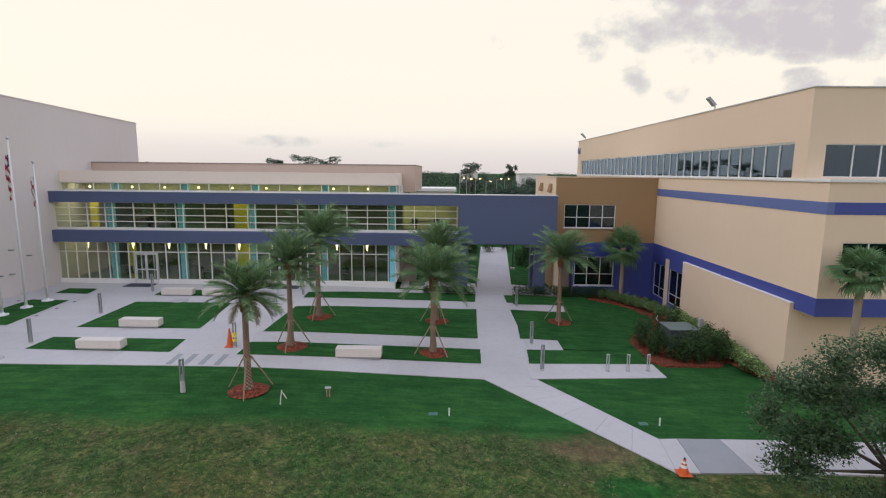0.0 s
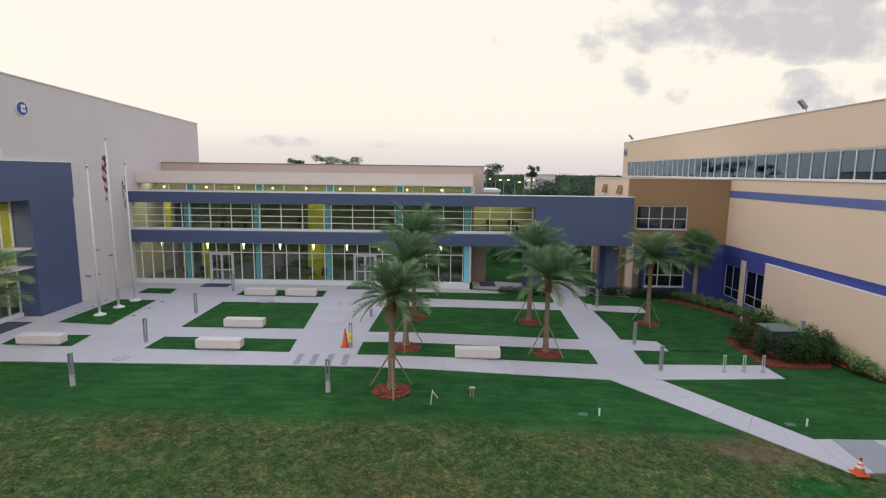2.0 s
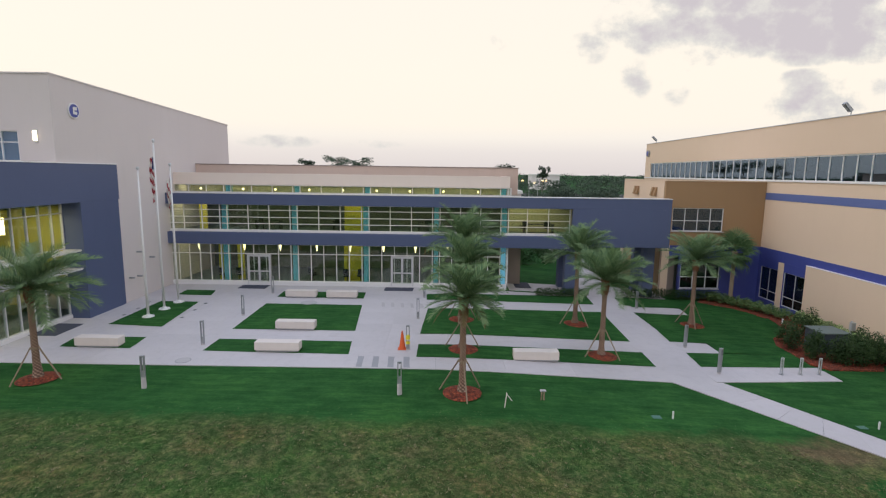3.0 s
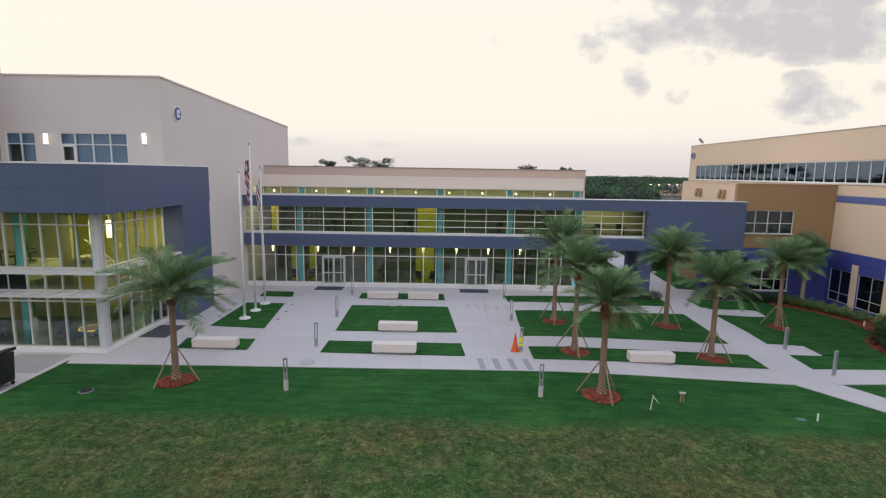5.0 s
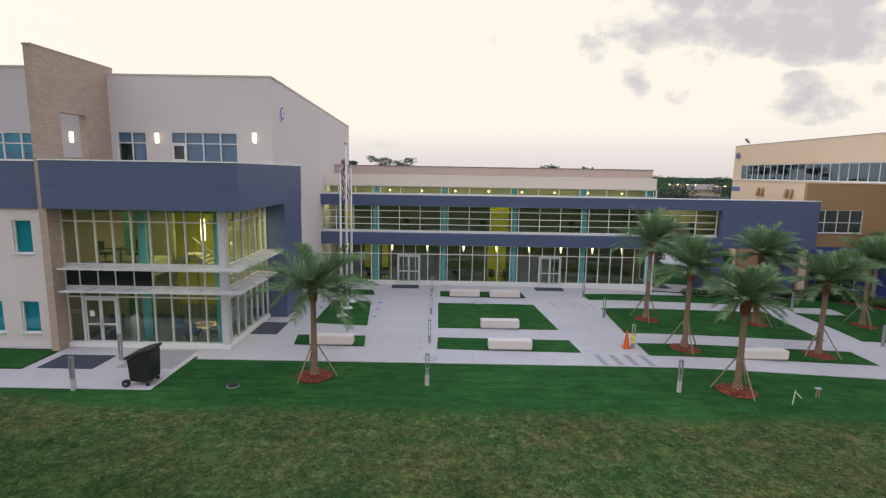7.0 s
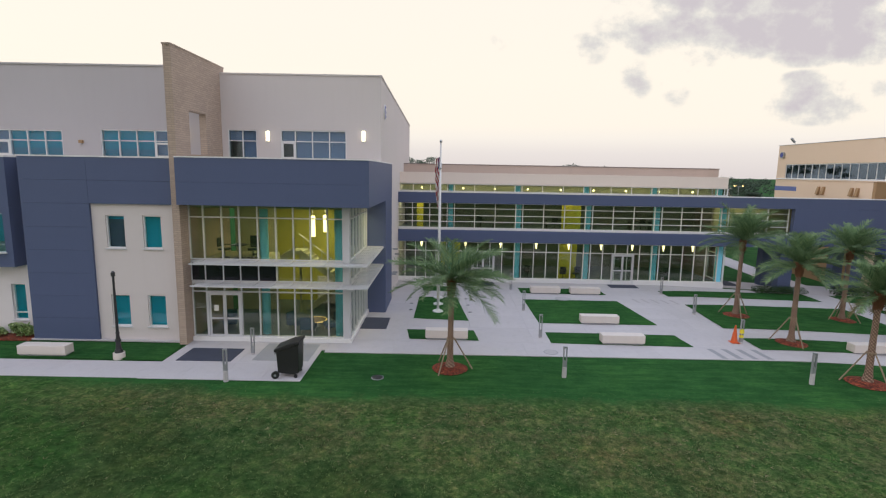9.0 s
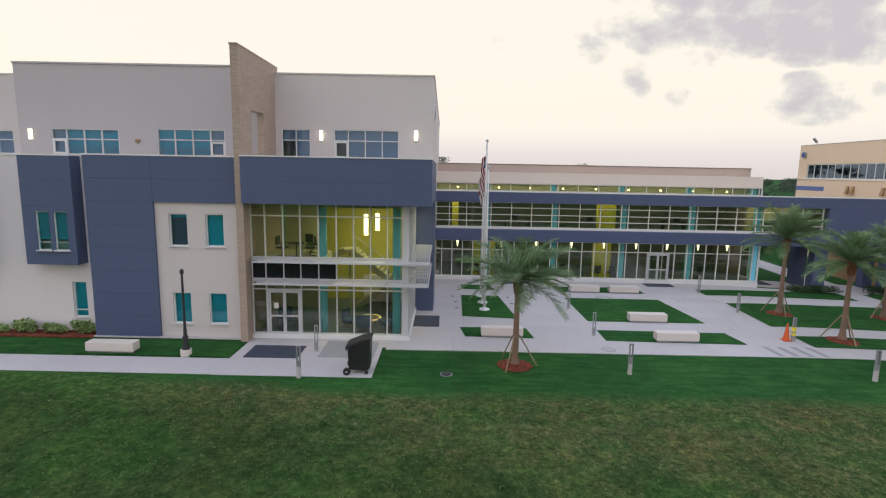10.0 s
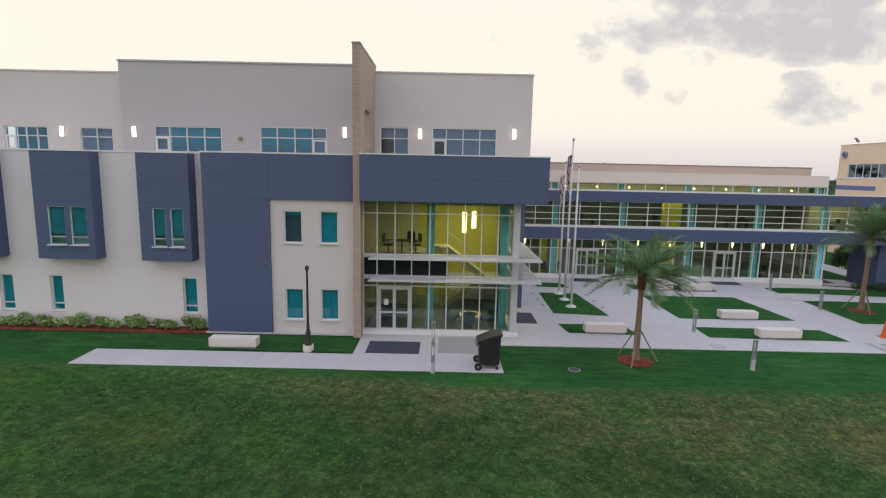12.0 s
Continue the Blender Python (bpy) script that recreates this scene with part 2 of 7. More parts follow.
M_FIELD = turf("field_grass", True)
M_LAWN = turf("lawn_grass", False)
M_CONC = surface("pavement_concrete", (0.505, 0.475, 0.495), 0.85, 0.085, 0.32, 24, 0.1, 0.004, stain=0.22, each=0.06)
M_CONC_MID = surface("mid_grey_concrete", (0.42, 0.395, 0.41), 0.85, 0.10, 0.8, 24, 0.1, 0.004)
M_CONC_DK = surface("dark_concrete", (0.30, 0.30, 0.32), 0.8, 0.15, 0.8, 30, 0.1, 0.004)
M_BENCH = surface("cast_stone", (0.66, 0.595, 0.56), 0.8, 0.06, 1.2, 40, 0.15, 0.004, stain=0.12)
M_BEIGE = surface("grey_beige_stucco", (0.645, 0.588, 0.588), 0.9, 0.03, 0.25, 60, 0.25, 0.004, stain=0.05)
M_GREY = surface("warm_grey_stucco", (0.505, 0.468, 0.495), 0.9, 0.03, 0.25, 60, 0.25, 0.004, stain=0.05)
M_CREAM = surface("cream_stucco", (0.755, 0.705, 0.735), 0.9, 0.03, 0.25, 60, 0.25, 0.004, stain=0.05)
M_SLATE = surface("slate_blue_panel", (0.078, 0.103, 0.202), 0.6, 0.05, 0.3, 40, 0.12, 0.003, stain=0.06)
M_ROYAL = surface("royal_blue_paint", (0.052, 0.07, 0.30), 0.6, 0.05, 0.3, 40, 0.15, 0.003, stain=0.05)
M_TAN = surface("sand_stucco", (0.735, 0.57, 0.435), 0.9, 0.04, 0.2, 60, 0.25, 0.004, stain=0.035)
M_BROWN = surface("brown_stucco", (0.355, 0.222, 0.118), 0.9, 0.04, 0.2, 60, 0.25, 0.004, stain=0.06)
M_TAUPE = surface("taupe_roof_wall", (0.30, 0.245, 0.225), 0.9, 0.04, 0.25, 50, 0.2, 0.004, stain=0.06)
M_WHITE = surface("white_painted_metal", (0.74, 0.73, 0.74), 0.4, 0.04, 0.6, 40, 0.05, 0.002)
M_ALU = surface("brushed_aluminium", (0.55, 0.56, 0.58), 0.4, 0.05, 1.0, 60, 0.05, 0.002, metal=0.6)
M_TURQ = surface("turquoise_paint", (0.24, 0.72, 0.95), 0.5, 0.05, 0.8, 40, 0.08, 0.003)
M_CHAIR = surface("blue_upholstery", (0.03, 0.085, 0.15), 0.8, 0.08, 1.0, 60, 0.1, 0.003)
M_FRAME = surface("grey_white_metal", (0.56, 0.56, 0.59), 0.4, 0.04, 0.6, 40, 0.05, 0.002)
M_OCHRE = surface("mustard_wall_paint", (0.49, 0.435, 0.085), 0.7, 0.08, 0.6, 30, 0.08, 0.003)
M_YELLOW = surface("yellow_paint", (0.78, 0.66, 0.05), 0.6, 0.05, 0.6, 30, 0.08, 0.003)
# rooms' dimness and the panes' teal reflections put into this wall colour
M_OLIVE = surface("dim_interior_tone", (0.17, 0.185, 0.155), 0.8, 0.15, 0.5, 20, 0.08, 0.003)
M_INFLOOR = surface("interior_floor", (0.11, 0.15, 0.165), 0.35, 0.1, 0.6, 20, 0.05, 0.002)
M_INCEIL = surface("interior_ceiling", (0.46, 0.44, 0.26), 0.8, 0.06, 0.6, 20, 0.05, 0.002)
M_STAIR = surface("pale_stair_paint", (0.40, 0.37, 0.24), 0.6, 0.06, 0.8, 30, 0.05, 0.002)
M_BLACK = surface("black_plastic", (0.018, 0.018, 0.02), 0.45, 0.15, 2.0, 40, 0.1, 0.002)
M_DKMETAL = surface("dark_painted_metal", (0.03, 0.03, 0.035), 0.4, 0.1, 2.0, 40, 0.08, 0.002)
M_STEEL = surface("grey_steel", (0.33, 0.34, 0.36), 0.45, 0.08, 2.0, 40, 0.08, 0.002, metal=0.4)
M_MAT = surface("entrance_mat", (0.046, 0.053, 0.082), 0.95, 0.12, 2.0, 80, 0.5, 0.006)
M_GLASS = pane_glass("clear_glass", (0.80, 0.85, 0.80), 0.06)
M_GLASS_BLUE = pane_glass("blue_grey_glass", (0.84, 0.93, 0.98), 0.03)
M_GLASS_SKY = pane_glass("mirroring_grey_glass", (0.40, 0.44, 0.48), 0.22, (0.50, 0.66, 0.80))
M_GLASS_DK = pane_glass("dark_tinted_glass", (0.42, 0.46, 0.50), 0.10, (0.62, 0.80, 0.95))
M_GLASS_TQ = pane_glass("turquoise_tinted_glass", (0.75, 0.95, 0.96), 0.05)
# teal-grey reflections of west ribbon panes put into colour; bays use it too
M_TEAL_DIM = surface("dim_teal_tone", (0.04, 0.19, 0.26), 0.8, 0.12, 1.0, 40, 0.05, 0.002)
# blue-grey of sky mirrored in panes, put on sheets behind them
M_SKY_GREY = surface("sky_reflection_grey", (0.19, 0.225, 0.31), 0.8, 0.12, 1.0, 40, 0.05, 0.002)
M_PALE = surface("pale_olive_paint", (0.46, 0.43, 0.27), 0.8, 0.06, 0.6, 20, 0.05, 0.002)
M_BLIND = surface("turquoise_blind_cloth", (0.012, 0.27, 0.36), 0.8, 0.06, 1.0, 40, 0.05, 0.002)
# bluish reflection in the brown building's window, put into a sheet
M_SKY_DK = surface("dark_sky_reflection", (0.16, 0.19, 0.24), 0.8, 0.15, 1.5, 40, 0.05, 0.002)
# dark rooms behind glass painted as shade; also the cabinet's own body colour
M_DIM = surface("dim_blue_grey", (0.055, 0.068, 0.09), 0.8, 0.15, 0.8, 20, 0.05, 0.002)
M_ROSE = surface("rose_brown_stucco", (0.57, 0.44, 0.38), 0.9, 0.05, 0.25, 40, 0.25, 0.004, stain=0.12)
M_PARAPET = surface("warm_white_stucco", (0.80, 0.69, 0.62), 0.9, 0.03, 0.25, 60, 0.25, 0.004, stain=0.06)
M_PALE_GREY = surface("pale_corridor_paint", (0.50, 0.49, 0.36), 0.8, 0.08, 0.6, 20, 0.05, 0.002)
M_ROOF = surface("roof_membrane", (0.45, 0.44, 0.44), 0.85, 0.08, 0.3, 20, 0.1, 0.005, stain=0.1)


def chips(name, c, dark):
    """Shredded bark: a heap of chips, each with its own tone, dark gaps between them."""
    m, n, l, b = tree_of(name)
    co = n.new("ShaderNodeTexCoord").outputs["Object"]
    warp = n.new("ShaderNodeMixRGB")
    warp.blend_type, warp.inputs["Fac"].default_value = "ADD", 0.06
    nz = n.new("ShaderNodeTexNoise")
    nz.inputs["Scale"].default_value = 9.0
    l.new(co, nz.inputs["Vector"]); l.new(co, warp.inputs["Color1"]); l.new(nz.outputs["Color"], warp.inputs["Color2"])
    vo = n.new("ShaderNodeTexVoronoi")
    vo.inputs["Scale"].default_value = 15.0
    l.new(warp.outputs[0], vo.inputs["Vector"])
    sp = n.new("ShaderNodeSeparateColor")
    l.new(vo.outputs["Color"], sp.inputs[0])
    tone = ramp(n, l, sp.outputs[0], [(0.0, scaled(c, 0.45)), (0.5, c), (0.85, scaled(c, 1.5)), (1.0, (c[0] * 1.5, c[1] * 2.6, c[2] * 2.6))])
    gap = ramp(n, l, vo.outputs["Distance"], [(0.35, (0.0,) * 3), (0.75, (1.0,) * 3)])
    col = mix(n, l, gap, tone, dark)
    big = noise_node(n, l, co, 2.2, 5, 0.6)
    col = mix(n, l, 1.0, col, ramp(n, l, big, [(0.3, (0.62,) * 3), (0.7, (1.12,) * 3)]), "MULTIPLY")
    l.new(col, b.inputs["Base Color"])
    b.inputs["Roughness"].default_value = 0.95
    bp = n.new("ShaderNodeBump"); bp.inputs["Strength"].default_value, bp.inputs["Distance"].default_value = 1.0, 0.06
    bp.invert = True
    l.new(vo.outputs["Distance"], bp.inputs["Height"]); l.new(bp.outputs[0], b.inputs["Normal"])
    return m


M_MULCH = chips("red_mulch", (0.30, 0.055, 0.022), (0.11, 0.024, 0.011))


def brickwork(name, c1, c2, mortar):
    m, n, l, b = tree_of(name)
    co = n.new("ShaderNodeTexCoord").outputs["Object"]
    sep = n.new("ShaderNodeSeparateXYZ"); l.new(co, sep.inputs[0])
    sm = n.new("ShaderNodeMath"); sm.operation = "ADD"
    l.new(sep.outputs["X"], sm.inputs[0]); l.new(sep.outputs["Y"], sm.inputs[1])
    cb = n.new("ShaderNodeCombineXYZ"); l.new(sm.outputs[0], cb.inputs[0]); l.new(sep.outputs["Z"], cb.inputs[1])
    br = n.new("ShaderNodeTexBrick")
    l.new(cb.outputs[0], br.inputs["Vector"])
    br.inputs["Color1"].default_value, br.inputs["Color2"].default_value, br.inputs["Mortar"].default_value = (*c1, 1), (*c2, 1), (*mortar, 1)
    br.inputs["Scale"].default_value, br.inputs["Brick Width"].default_value, br.inputs["Row Height"].default_value = 1.0, 0.32, 0.10
    br.inputs["Mortar Size"].default_value, br.inputs["Bias"].default_value = 0.010, 0.0
    big = noise_node(n, l, co, 0.4, 5)
    col = mix(n, l, 1.0, br.outputs["Color"], ramp(n, l, big, [(0.3, (0.88,) * 3), (0.7, (1.0,) * 3)]), "MULTIPLY")
    l.new(col, b.inputs["Base Color"])
    b.inputs["Roughness"].default_value = 0.9
    bp = n.new("ShaderNodeBump"); bp.inputs["Strength"].default_value, bp.inputs["Distance"].default_value = 0.5, 0.01
    bp.invert = True
    l.new(br.outputs["Fac"], bp.inputs["Height"]); l.new(bp.outputs[0], b.inputs["Normal"])
    return m


def leafy(name, c, c2, rough=0.6):
    """Leaves: each island and each object has its own tone; light passes a little."""
    m, n, l, b = tree_of(name)
    geo = n.new("ShaderNodeNewGeometry").outputs["Random Per Island"]
    rnd = n.new("ShaderNodeObjectInfo").outputs["Random"]
    col = ramp(n, l, geo, [(0.0, c), (1.0, c2)])
    col = mix(n, l, 1.0, col, ramp(n, l, rnd, [(0.0, (0.75,) * 3), (1.0, (1.0,) * 3)]), "MULTIPLY")
    l.new(col, b.inputs["Base Color"])
    b.inputs["Roughness"].default_value = rough
    b.inputs["Specular IOR Level"].default_value = 0.18
    tl = n.new("ShaderNodeBsdfTranslucent")
    l.new(col, tl.inputs["Color"])
    mx = n.new("ShaderNodeMixShader")
    mx.inputs[0].default_value = 0.3
    l.new(b.outputs[0], mx.inputs[1])
    l.new(tl.outputs[0], mx.inputs[2])
    l.new(mx.outputs[0], n["Material Output"].inputs["Surface"])
    return m


def bark(name, c, c2):
    """Palm bark in crossing leaf scars."""
    m, n, l, b = tree_of(name)
    co = n.new("ShaderNodeTexCoord").outputs["Object"]
    f = noise_node(n, l, co, 18.0, 5, 0.7)
    g = noise_node(n, l, co, 3.0, 4, 0.6)
    sep = n.new("ShaderNodeSeparateXYZ")
    l.new(co, sep.inputs[0])

    def calc(op, p, q=0.0, r=0.0):
        k = n.new("ShaderNodeMath")
        k.operation = op
        for i_, v in enumerate((p, q, r)):
            if hasattr(v, "is_linked"):
                l.new(v, k.inputs[i_])
            else:
                k.inputs[i_].default_value = v
        return k.outputs[0]

    ang = calc("MULTIPLY", calc("ARCTAN2", sep.outputs["Y"], sep.outputs["X"]), 6.0)
    up = calc("MULTIPLY_ADD", sep.outputs["Z"], 46.0, calc("MULTIPLY", g, 4.5))
    one, two = calc("SINE", calc("ADD", ang, up)), calc("SINE", calc("SUBTRACT", ang, up))
    lat = calc("ADD", calc("MULTIPLY", one, 0.30), calc("MULTIPLY", two, 0.17))
    lat = calc("ADD", lat, calc("MULTIPLY_ADD", f, 0.6, 0.2))
    col = mix(n, l, 0.25, ramp(n, l, lat, [(0.25, scaled(c, 0.45)), (0.5, c), (0.85, c2)]), ramp(n, l, g, [(0.3, c), (0.7, c2)]))
    l.new(col, b.inputs["Base Color"])
    b.inputs["Roughness"].default_value = 0.9
    bp = n.new("ShaderNodeBump"); bp.inputs["Strength"].default_value, bp.inputs["Distance"].default_value = 0.7, 0.02
    l.new(f, bp.inputs["Height"]); l.new(bp.outputs[0], b.inputs["Normal"])
    return m


M_BRICK = brickwork("taupe_brick", (0.52, 0.40, 0.325), (0.45, 0.345, 0.285), (0.36, 0.29, 0.25))
M_FROND = leafy("date_palm_leaf", (0.055, 0.130, 0.060), (0.31, 0.43, 0.205), 0.55)
M_FROND_DRY = leafy("drying_palm_leaf", (0.16, 0.13, 0.06), (0.24, 0.19, 0.09), 0.7)
M_FAN = leafy("fan_palm_leaf", (0.08, 0.17, 0.075), (0.19, 0.31, 0.14), 0.45)
M_SHRUB = leafy("shrub_leaf", (0.030, 0.068, 0.024), (0.085, 0.145, 0.055), 0.55)
M_SHRUB_LT = leafy("pale_green_shrub_leaf", (0.16, 0.29, 0.08), (0.58, 0.70, 0.34), 0.6)
M_SHRUB_MID = leafy("glossy_shrub_leaf", (0.07, 0.15, 0.055), (0.30, 0.44, 0.18), 0.4)
M_OAK = leafy("oak_leaf", (0.032, 0.076, 0.038), (0.150, 0.225, 0.115), 0.5)
# haze of distance is mixed into these leaf colours
M_FAR = leafy("hazy_far_leaf", (0.066, 0.100, 0.074), (0.125, 0.170, 0.122), 0.8)
M_TUFT = leafy("green_grass_blade", (0.026, 0.074, 0.020), (0.21, 0.285, 0.10), 0.8)
M_TUFT_DRY = leafy("straw_grass_blade", (0.10, 0.098, 0.045), (0.35, 0.31, 0.18), 0.9)
M_BARK = bark("palm_bark", (0.18, 0.10, 0.072), (0.41, 0.29, 0.22))
M_FAN_TRUNK = surface("grey_palm_trunk", (0.30, 0.235, 0.18), 0.9, 0.2, 1.5, 26, 0.5, 0.01)
M_NECK = surface("red_brown_palm_fibre", (0.20, 0.085, 0.045), 0.95, 0.4, 4.0, 40, 1.0, 0.03)
M_LID = surface("grey_green_lid", (0.13, 0.17, 0.16), 0.6, 0.08, 1.0, 30, 0.1, 0.003)
M_WOOD = surface("prop_timber", (0.27, 0.20, 0.14), 0.8, 0.15, 2.0, 30, 0.2, 0.005)
M_TRUNK = surface("tree_bark", (0.10, 0.08, 0.06), 0.9, 0.3, 2.0, 20, 0.6, 0.02)
M_RED = surface("red_cloth", (0.30, 0.02, 0.035), 0.9, 0.1, 3.0, 60, 0.1, 0.002)
M_NAVY = surface("navy_cloth", (0.02, 0.03, 0.14), 0.9, 0.1, 3.0, 60, 0.1, 0.002)
M_CLOTH = surface("white_cloth", (0.7, 0.68, 0.66), 0.9, 0.06, 3.0, 60, 0.1, 0.002)
M_GREENBOX = surface("utility_green", (0.06, 0.16, 0.12), 0.6, 0.1, 2.0, 40, 0.08, 0.002)
M_BLUESIGN = surface("emblem_blue", (0.04, 0.06, 0.32), 0.4, 0.05, 2.0, 40, 0.03, 0.002)
M_LAMP = glowing("lamp_glow", (1.0, 0.80, 0.42), 4.0)
M_SCONCE = glowing("sconce_glow", (1.0, 0.86, 0.60), 2.6)
M_STREET = glowing("street_lamp_glow", (1.0, 0.62, 0.22), 7.0)
M_ORANGE = surface("orange_cone_plastic", (0.64, 0.105, 0.025), 0.5, 0.08, 3.0, 40, 0.05, 0.002)


# ---------------------------------------------------------------- small builders
FIXED = set()


def thing(name, label, category, group="", kind="", at=None):
    ob = new(name)
    if at is not None:
        ob.matrix_basis = pose(*at)
        FIXED.add(ob.name)
    return tagged(ob, label, category, group, kind)


def under(ob, parent):
    """Makes ob a part of parent; parts of what stands still at its place are given in the world's metres."""
    if parent is not None:
        ob.parent = parent
        if parent.name in FIXED:
            ob.matrix_parent_inverse = parent.matrix_basis.inverted()


def mesh_of(bm, name, mat, smooth=False):
    me = bpy.data.meshes.new(name)
    bm.to_mesh(me)
    bm.free()
    me.materials.append(mat)
    if smooth:
        for p in me.polygons:
            p.use_smooth = True
    return me


def part(name, bm, mat, parent=None, label="", smooth=False):
    ob = new(name, mesh_of(bm, name, mat, smooth))
    under(ob, parent)
    return tagged(ob, label) if label else ob


def box(bm, x0, x1, y0, y1, z0, z1, bevel=0.0):
    r = bmesh.ops.create_cube(bm, size=1.0)
    vs = r["verts"]
    bmesh.ops.scale(bm, vec=(x1 - x0, y1 - y0, z1 - z0), verts=vs)
    bmesh.ops.translate(bm, vec=((x0 + x1) / 2, (y0 + y1) / 2, (z0 + z1) / 2), verts=vs)
    if bevel:
        es = list({e for v in vs for e in v.link_edges})
        bmesh.ops.bevel(bm, geom=es, offset=bevel, segments=2, profile=0.5, affect="EDGES")
    return bm


def B(x0, x1, y0, y1, z0, z1, bevel=0.0):
    return box(bmesh.new(), x0, x1, y0, y1, z0, z1, bevel)


def tube(bm, p0, p1, r0, r1=None, seg=12):
    """A straight round bar from p0 to p1, tapering from r0 to r1."""
    r1 = r0 if r1 is None else r1
    p0, p1 = Vector(p0), Vector(p1)
    d = p1 - p0
    m = Matrix.Translation((p0 + p1) / 2) @ d.to_track_quat("Z", "Y").to_matrix().to_4x4()
    bmesh.ops.create_cone(bm, cap_ends=True, segments=seg, radius1=r0, radius2=r1, depth=d.length, matrix=m)
    return bm


UNIT = {}


def piece(name, x0, x1, y0, y1, z0, z1, mat, parent, bevel=0.0):
    """A box-shaped piece; pieces of one size and stuff share their mesh."""
    key = (round(x1 - x0, 3), round(y1 - y0, 3), round(z1 - z0, 3), mat.name, bevel)
    if key not in UNIT:
        sx, sy, sz = key[:3]
        UNIT[key] = mesh_of(B(-sx / 2, sx / 2, -sy / 2, sy / 2, -sz / 2, sz / 2, bevel), name, mat)
    ob = new(name, UNIT[key])
    ob.location = ((x0 + x1) / 2, (y0 + y1) / 2, (z0 + z1) / 2)
    under(ob, parent)
    return ob


def curtain(parent, axis, c, us, zs, glass_mat, fw=0.06, fd=0.12, frame_mat=None, inward=1.0, skip=()):
    """A glazed wall: mullions at us, transoms at zs, a pane in every field. axis "x": it stands in the plane y = c; "y": in x = c."""
    fm = frame_mat or M_WHITE

    def put(name, u0, u1, d0, d1, z0, z1, mat):
        if axis == "x":
            return piece(name, u0, u1, c + d0, c + d1, z0, z1, mat, parent)
        return piece(name, c + d0, c + d1, u0, u1, z0, z1, mat, parent)

    for u in us:
        put("mullion", u - fw / 2, u + fw / 2, -fd / 2, fd / 2, zs[0], zs[-1], fm)
    for z in zs:
        for u0, u1 in zip(us, us[1:]):
            put("transom", u0 + fw / 2, u1 - fw / 2, -fd / 2 + 0.004, fd / 2 - 0.004, z - fw / 2, z + fw / 2, fm)
    for i, (u0, u1) in enumerate(zip(us, us[1:])):
        for k, (z0, z1) in enumerate(zip(zs, zs[1:])):
            if (i, k) in skip:
                continue
            put("pane", u0 + fw / 2, u1 - fw / 2, -0.012, 0.012, z0 + fw / 2, z1 - fw / 2, glass_mat).visible_shadow = False


def holed(axis, c0, c1, u0, u1, z0, z1, holes=()):
    """A wall slab between c0 and c1 with openings (u0, u1, z0, z1) cut through it."""
    bm = bmesh.new()
    us = sorted({u0, u1, *(h[0] for h in holes), *(h[1] for h in holes)})
    zs = sorted({z0, z1, *(h[2] for h in holes), *(h[3] for h in holes)})
    for a, b in zip(us, us[1:]):
        for p, q in zip(zs, zs[1:]):
            um, zm = (a + b) / 2, (p + q) / 2
            if any(h[0] < um < h[1] and h[2] < zm < h[3] for h in holes):
                continue
            if axis == "x":
                box(bm, a, b, c0, c1, p, q)
            else:
                box(bm, c0, c1, a, b, p, q)
    bmesh.ops.remove_doubles(bm, verts=bm.verts, dist=0.0005)
    return bm


def prism(prof, x0, x1):
    """A profile of (y, z) points drawn out along x."""
    bm = bmesh.new()
    vs = [[bm.verts.new((x, y, z)) for y, z in prof] for x in (x0, x1)]
    bm.faces.new(vs[0][::-1])
    bm.faces.new(vs[1])
    for k in range(len(prof)):
        bm.faces.new((vs[0][k - 1], vs[0][k], vs[1][k], vs[1][k - 1]))
    bmesh.ops.recalc_face_normals(bm, faces=bm.faces)
    return bm


def window(parent, axis, c, u0, u1, z0, z1, us, zs, glass_mat, sill=True, fw=0.05, fd=0.1, frame_mat=None, out=-1.0):
    """A window in an opening: one joined frame that carries its panes and its sill. us, zs: bars inside, as parts of the span."""
    fm = frame_mat or M_WHITE
    uu = [u0 + (u1 - u0) * k for k in (0.0, *us, 1.0)]
    zz = [z0 + (z1 - z0) * k for k in (0.0, *zs, 1.0)]
    holes = []
    for i in range(len(uu) - 1):
        for k in range(len(zz) - 1):
            holes.append((uu[i] + (fw if i == 0 else fw / 2), uu[i + 1] - (fw if i == len(uu) - 2 else fw / 2),
                          zz[k] + (fw if k == 0 else fw / 2), zz[k + 1] - (fw if k == len(zz) - 2 else fw / 2)))
    bm = holed(axis, c - fd / 2, c + fd / 2, u0, u1, z0, z1, holes)
    w = part("window", bm, fm, parent)
    for a, b in zip(uu, uu[1:]):
        for p, q in zip(zz, zz[1:]):
            args = (a + fw / 2, b - fw / 2, c - 0.008, c + 0.008) if axis == "x" else (c - 0.008, c + 0.008, a + fw / 2, b - fw / 2)
            piece("pane", *args, p + fw / 2, q - fw / 2, glass_mat, w).visible_shadow = False
    if sill:
        if axis == "x":
            part("sill", B(u0 - 0.06, u1 + 0.06, c + out * 0.2, c + out * 0.02, z0 - 0.06, z0 - 0.003, 0.01), M_FRAME, w)
        else:
            part("sill", B(c + out * 0.3 if out < 0 else c, c if out < 0 else c + out * 0.3, u0 - 0.06, u1 + 0.06, z0 - 0.09, z0 - 0.003), M_WHITE, w)
    return w


